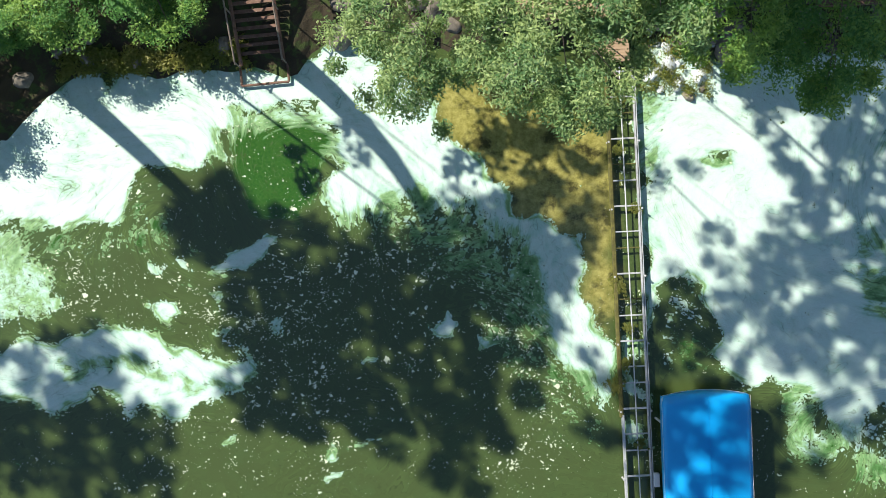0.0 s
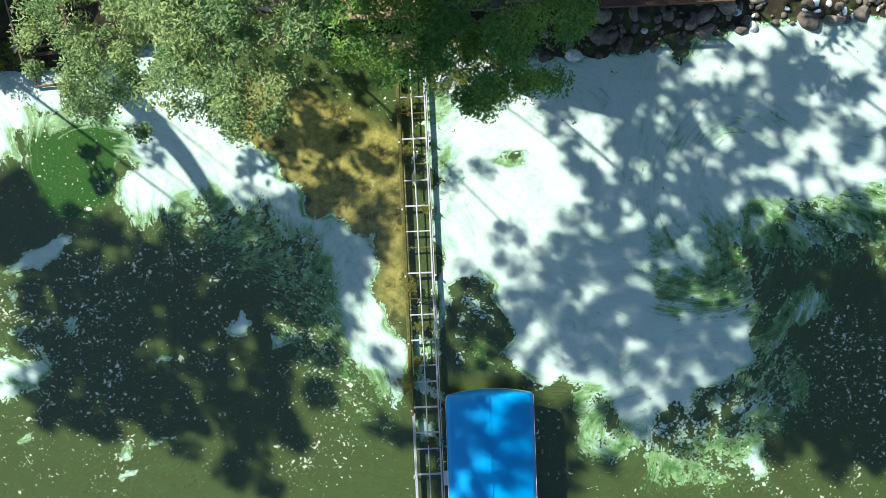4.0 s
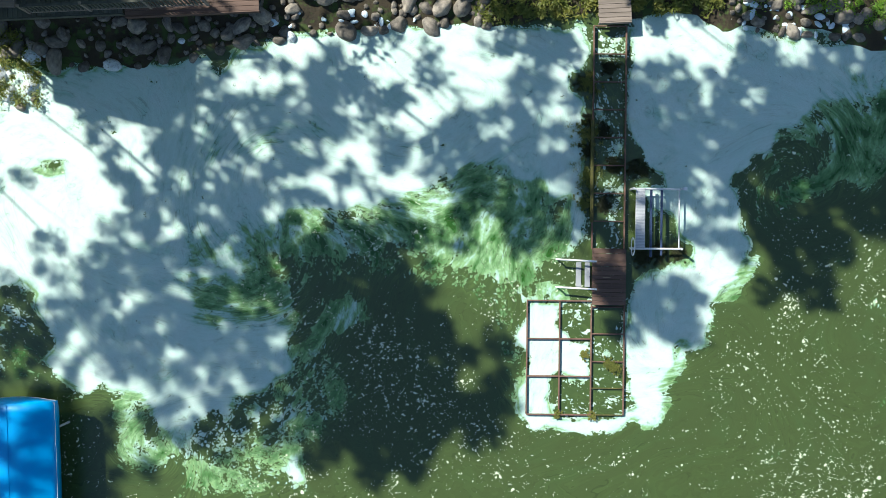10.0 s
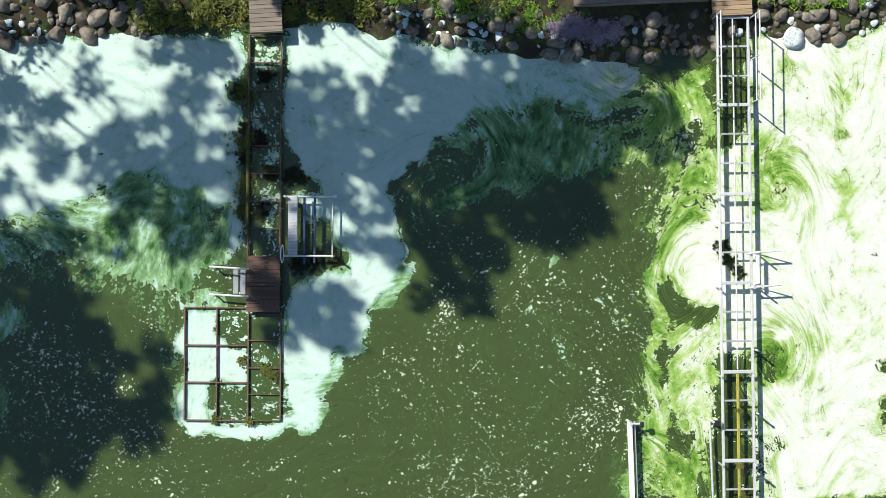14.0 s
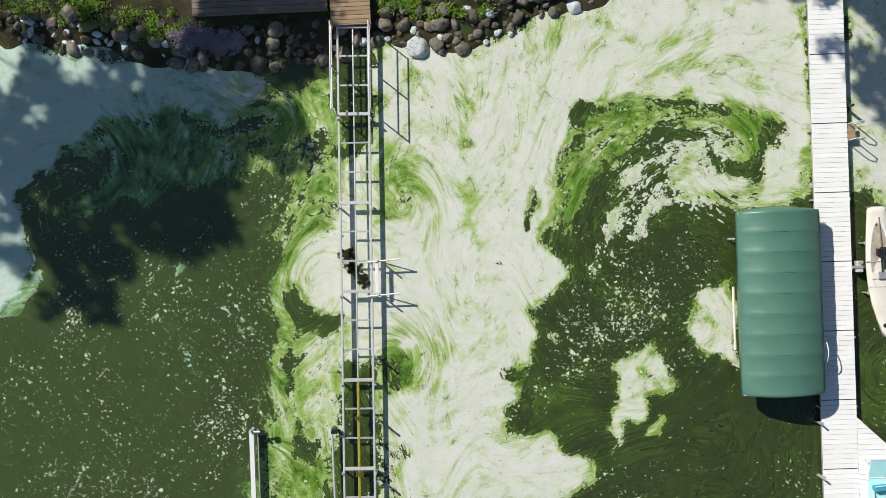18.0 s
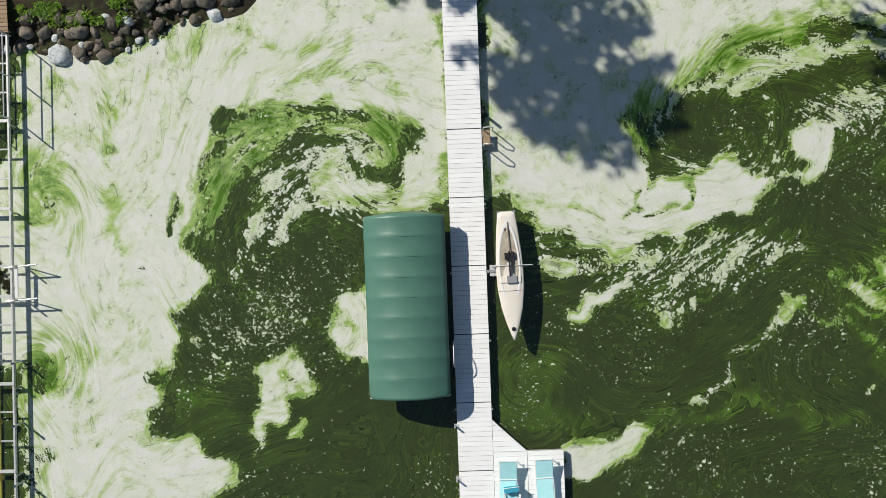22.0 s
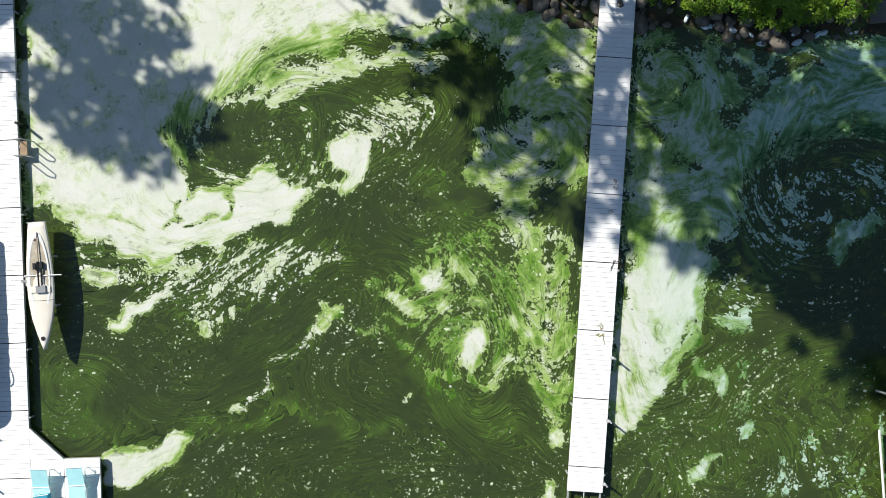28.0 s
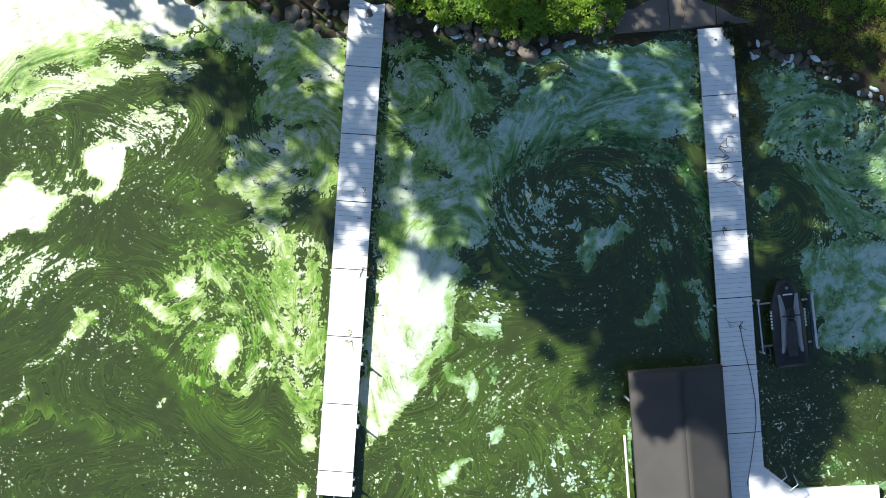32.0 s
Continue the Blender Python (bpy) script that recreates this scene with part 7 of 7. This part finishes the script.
for x, y in ((1.32, 0.03), (1.32, 2.05), (2.95, 0.03), (2.95, 2.05)):
    part("post", T((x, y, -0.9), (x, y, 0.62), 0.04), M_ALU, lift)
part("post_cap", B(2.98, 2.0, 0.6, 3.1, 2.1, 0.68), M_PAINT, lift)
wire("wheel", [(1.28, 0.1 + 0.3 * math.cos(a), 0.75 + 0.3 * math.sin(a)) for a in np.linspace(0, 6.28, 15)[:-1]], 0.018, M_PAINT, lift, "white crank wheel", True)

steps = thing("swim_steps", 28.0, -1.0, 0, -3.15, "white-railed swim steps on the brown landing", "steps")
for y in (-0.42, -1.36):
    part("hand_rail", T((0.12, y, 0.55), (-1.25, y + 0.06, 0.42), 0.03), M_PAINT, steps)
    part("rail_foot", T((0.02, y, 0.2), (0.02, y, 0.56), 0.03), M_PAINT, steps)
    part("rail_foot", T((-1.2, y + 0.06, -0.8), (-1.2, y + 0.06, 0.44), 0.025), M_PAINT, steps)
part("tread", B(-0.24, -1.3, 0.16, -0.06, -0.46, 0.2), M_GREYP, steps)
part("tread", B(-0.52, -1.3, -0.02, -0.34, -0.46, 0.03), M_GREYP, steps)

# ---- aluminium dock frame with hand rails ----
alu = thing("old_dock", 44.14, 0, 0, -1.75, "bare aluminium dock frame without boards", "dock")
Z = 0.5
for x in (0.03, 1.07):
    part("side_beam", B(x - 0.035, -13.0, Z - 0.14, x + 0.035, 6.35, Z), M_ALU, alu)
part("middle_rail", T((0.55, -5.6, Z - 0.05), (0.55, 6.3, Z - 0.05), 0.025), M_ALU, alu)
part("moss_rail", B(0.5, -13.0, Z - 0.09, 0.6, -5.75, Z - 0.02, 0.02), M_DRYWEED, alu, "moss-grown middle rail")
part("end_bar", B(0.0, 6.30, Z - 0.1, 1.1, 6.37, Z + 0.005), M_ALU, alu)
for k in range(6):
    y = 3.38 - 3.02 * k
    part("crossbar", B(0.0, y - 0.055, Z - 0.09, 1.1, y + 0.055, Z + 0.012), M_ALU, alu, "wide pale crossbar")
    for dy in (0.98, 1.98):
        part("crossbar", B(0.05, y - dy - 0.03, Z - 0.08, 1.05, y - dy + 0.03, Z - 0.03), M_ALU_DULL, alu)
    for x in (-0.02, 1.12):
        pile(alu, x, y - 0.16, Z + 0.06)
for dy in (0.98, 1.98):
    part("crossbar", B(0.05, 3.38 + dy - 0.03, Z - 0.08, 1.05, 3.38 + dy + 0.03, Z - 0.03), M_ALU_DULL, alu)
for x in (-0.12, 1.16):
    for z in (Z + 0.95, Z + 0.52):
        part("hand_rail", T((x, 3.42, z), (x, 6.35, z), 0.024), M_ALU, alu)
    for y in (3.45, 4.9, 6.32):
        part("rail_post", T((x, y, Z - 0.12), (x, y, Z + 0.96), 0.024), M_ALU, alu)
part("rack_board", B(1.2, -2.7, Z, 1.32, -1.62, Z + 0.05), M_PAINT, alu)
for y in (-1.62, -2.78):
    part("rack_arm", T((0.9, y - 0.06, Z + 0.06), (2.02, y + 0.04, Z + 0.16), 0.03), M_ALU, alu)
    part("rack_post", T((1.3, y, 0.0), (1.3, y, Z + 0.4), 0.028), M_ALU, alu)
    part("rack_stay", T((1.32, y - 0.03, 0.05), (2.0, y + 0.03, Z + 0.13), 0.02), M_ALU_DULL, alu)
for y in (-4.95, -7.1, -9.15):
    part("mooring_post", T((1.16, y, -0.8), (1.18, y, 0.75), 0.035), M_ALU, alu)
    part("blue_cap", T((1.18, y, 0.75), (1.18, y, 0.84), 0.042), M_NAVY, alu)
for k, (x, y, r) in enumerate([(44.5, -1.9, 0.3), (44.3, -1.4, 0.25), (44.8, -2.3, 0.25), (44.5, -7.0, 0.12), (44.45, -8.9, 0.14), (44.5, -9.9, 0.14)]):
    weed_heap(x, y, r, M_WEEDLEAF if k < 3 else M_GRASS, "scraps of weed caught on the dock frame", 270 + k, 0.04, 0.02 if k < 3 else 0.45)

rack = thing("boat_lift", 40.85, -7.2, 0, -0.5, "white-framed empty boat lift standing in the water", "boat lift")
part("side_beam", B(-0.14, -6.0, 0.28, 0.02, -0.05, 0.42), M_PAINT, rack)
part("inner_beam", B(0.1, -6.0, 0.2, 0.15, -0.05, 0.3), M_ALU_DULL, rack)
part("corner_post", T((-0.05, -0.08, -0.9), (-0.05, -0.08, 0.7), 0.05), M_ALU, rack)
part("head_bar", T((-0.1, -0.1, 0.5), (0.3, -0.1, 0.5), 0.04), M_ALU, rack)
part("cap", B(0.26, -0.22, 0.46, 0.4, -0.04, 0.56), M_DARK, rack)
part("far_beam", T((2.72, -6.0, 0.3), (2.68, -0.1, 0.3), 0.04), M_ALU_DULL, rack)
part("far_post", T((2.68, -0.08, -0.9), (2.68, -0.08, 0.8), 0.045), M_ALU, rack)
part("winch", B(2.7, -0.22, 0.62, 2.92, -0.05, 0.78), M_DARK, rack)

shore_deck("shore_deck", 44.16, 45.52, 6.42, 9.0, 0.62, M_TAN, 0.14, "warm brown plank landing at the dock's head")
shore_deck("bench_deck", 39.5, 44.08, 6.95, 9.5, 0.7, M_OLDWOOD, 0.2, "dark plank deck on the bank")

slab = thing("concrete_ramp", 91.4, 4.9, 0, 1.5, "stained concrete slab at the water's edge", "slab")
bm = bmesh.new()
for k, (x0, x1) in enumerate(((0.0, 1.85), (1.87, 3.5), (3.52, 4.9))):
    part("slab_panel", B(x0, 0.0, -0.2, x1, 5.5, 0.34 + 0.004 * k, 0.015), M_CONCRETE, slab)
wire("hose", [(2.3, 2.5, 0.37), (2.2, 1.4, 0.37), (2.35, 0.6, 0.37), (2.4, 0.1, 0.36)], 0.018, M_TAN, slab)
for k, (x, y, r) in enumerate([(95.3, 4.75, 0.35), (95.6, 4.4, 0.3), (95.7, 3.8, 0.3)]):
    weed_heap(x, y, r, M_WEEDLEAF, "dark moss hanging over the dock's head", 280 + k, 0.1, 0.38)

# ---- personal watercraft on its lift ----
jet = thing("watercraft", 96.87, -5.58, 0.25, 3.2, "black and grey personal watercraft on a lift", "watercraft")
bm = bmesh.new()
rings = []
for k in range(23):
    f = k / 22
    y = 1.52 - 3.04 * f
    w = 0.62 * min(1.0, 0.30 + 1.25 * f ** 0.55) * (1 - 0.06 * max(0, f - 0.8) / 0.2)
    d = 0.42 + 0.10 * math.exp(-((f - 0.42) / 0.22) ** 2) - 0.12 * max(0, f - 0.75) / 0.25
    rings.append([(-w * 0.5, y, 0.0), (-w * 0.95, y, 0.14), (-w, y, 0.24), (-w * 0.86, y, 0.33), (-w * 0.5, y, d * 0.9), (0, y, d), (w * 0.5, y, d * 0.9), (w * 0.86, y, 0.33), (w, y, 0.24), (w * 0.95, y, 0.14), (w * 0.5, y, 0.0)])
vs = shape(bm, rings)
bm.faces.new(list(reversed(vs[0])))
bm.faces.new(vs[-1])
bmesh.ops.recalc_face_normals(bm, faces=bm.faces)
for f in bm.faces:
    f.smooth = True
part("hull", bm, M_DARK, jet, "glossy black hull")
bm = bmesh.new()
rings = []
for k in range(17):
    f = k / 16
    y = 0.12 - 1.25 * f
    w = 0.17 + 0.05 * math.sin(f * 3.1)
    rings.append([(-w, y, 0.40), (-w * 0.8, y, 0.60 - 0.08 * f), (0, y, 0.63 - 0.08 * f), (w * 0.8, y, 0.60 - 0.08 * f), (w, y, 0.40)])
vs = shape(bm, rings, close=False)
bm.faces.new(vs[0]), bm.faces.new(vs[-1])
part("seat", bm, surface("seat_vinyl", (0.03, 0.03, 0.033), (0.05, 0.05, 0.053), 5, 0.6), jet)
for s in (-1, 1):
    bm = bmesh.new()
    rings = []
    for k in range(15):
        f = k / 14
        y = 1.05 - 2.05 * f
        x = s * (0.30 - 0.10 * math.sin(f * 3.0) + 0.05 * f)
        w = 0.05 + 0.07 * math.sin(f * 3.1)
        z = 0.43 + 0.09 * math.exp(-((f * 0.67 + 0.15 - 0.42) / 0.22) ** 2)
        rings.append([(x - w, y, z), (x, y, z + 0.03), (x + w, y, z)])
    shape(bm, rings, close=False)
    part("side_panel", bm, M_GREYP, jet, "grey swooping side panel")
    for k in range(6):
        part("lettering_bar", B(s * 0.585 - 0.035, -0.15 + 0.11 * k, 0.285, s * 0.585 + 0.035, -0.07 + 0.11 * k, 0.305, 0.0), M_PAINT, jet)
part("hood_mark", B(-0.16, 1.0, 0.45, 0.16, 1.05, 0.475, 0.0), M_PAINT, jet, "white stripe on the hood")
part("hood_badge", T((0, 1.25, 0.40), (0, 1.25, 0.455), 0.055, n=14), M_GREYP, jet)
part("handlebar", T((-0.34, 0.3, 0.68), (0.34, 0.3, 0.68), 0.022), M_DARK, jet)
part("console", B(-0.12, 0.18, 0.45, 0.12, 0.55, 0.66, 0.04), M_DARK, jet)

jl = thing("watercraft_lift", 96.87, -5.58, 0, 3.2, "blue and aluminium watercraft lift", "boat lift")
part("side_rail", B(0.82, -1.0, 0.3, 0.88, 0.95, 0.38), M_NAVY, jl)
part("side_rail", B(0.9, -0.95, 0.36, 0.98, 0.95, 0.44), M_ALU, jl)
part("side_rail", T((-0.92, -0.95, 0.3), (-0.92, 0.9, 0.3), 0.03), M_ALU, jl)
for y in (-0.75, 0.75):
    part("cross_rail", T((-0.95, y, 0.22), (0.95, y, 0.22), 0.035), M_ALU_DULL, jl)
for x, y in ((-0.95, -0.95), (-0.95, 0.9), (0.95, -0.95), (0.95, 0.95)):
    part("post", T((x, y, -0.9), (x, y, 0.55), 0.04), M_ALU, jl)
wire("wheel", [(-0.86 + 0.02 * math.sin(a), -0.95 + 0.26 * math.cos(a), 0.62 + 0.26 * math.sin(a)) for a in np.linspace(0, 6.28, 15)[:-1]], 0.02, M_NAVY, jl, "blue crank wheel", True)

# ---- white platform at the end of the last dock ----
p2 = thing("dock_platform", 95.6, -10.6, 0, 1.4, "bright white platform at the end of the shaded dock", "platform")
bm = bmesh.new()
ring = [(0.12, 0.1), (1.2, -0.85), (4.2, -0.95), (4.2, -3.0), (0.12, -3.0)]
shape(bm, [[(x, y, DECK - 0.16) for x, y in ring], [(x, y, DECK + 0.004) for x, y in ring]])
bm.faces.new([v for v in bm.verts][5:10])
part("top", bm, M_WHITE, p2)
wire("hand_loop", [(0.5, -0.4, DECK), (0.5, -0.4, 1.1), (0.75, -0.2, 1.15), (0.95, -0.1, 0.2)], 0.02, M_ALU, p2)
wire("hand_loop", [(0.85, -0.7, DECK), (0.85, -0.7, 1.1), (1.1, -0.5, 1.15), (1.3, -0.4, 0.2)], 0.02, M_ALU, p2)


# ---- twigs, rope and weed left on the docks ----
def twig(x, y, r, seed, rz=0.0, material=None, label="dark strand of dried weed on the dock boards"):
    rng = random.Random(seed)
    t = thing("weed_strand", x, y, DECK + 0.012, rz, label, "weed")
    for k in range(4):
        a, px, py = rng.uniform(0, 6.28), rng.gauss(0, r * 0.3), rng.gauss(0, r * 0.3)
        pts = []
        for _ in range(8):
            pts.append((px, py, 0.012 * rng.random()))
            a += rng.gauss(0, 0.9)
            px, py = px + r * 0.25 * math.cos(a), py + r * 0.25 * math.sin(a)
        wire("strand", pts, 0.004 + 0.008 * rng.random(), material or M_WEEDDARK, t)


for k, (x, y, r) in enumerate([(95.1, 0.75, 0.35), (95.0, 0.2, 0.45), (95.05, -0.5, 0.35), (95.3, 1.8, 0.1), (94.9, -2.2, 0.12), (95.1, -5.6, 0.3), (82.2, -2.9, 0.3), (82.3, -0.3, 0.12), (82.8, 1.5, 0.1), (82.0, -1.2, 0.1)]):
    twig(x, y, r, 300 + k)
for k, (x, y, r) in enumerate([(81.55, -5.2, 0.12), (81.5, -5.5, 0.2)]):
    twig(x, y, r, 320 + k, material=M_DRYWEED, label="golden scrap of dried weed on the dock")
rope = thing("rope", 95.2, -5.6, DECK + 0.015, 0, "thin dark rope lying along the dock", "rope")
wire("cord", [(0.0, 0.0, 0), (0.12, -0.8, 0), (0.3, -1.7, 0), (0.42, -2.6, 0), (0.42, -3.4, 0), (0.25, -4.4, 0), (0.0, -5.6, 0)], 0.012, M_DARK, rope)
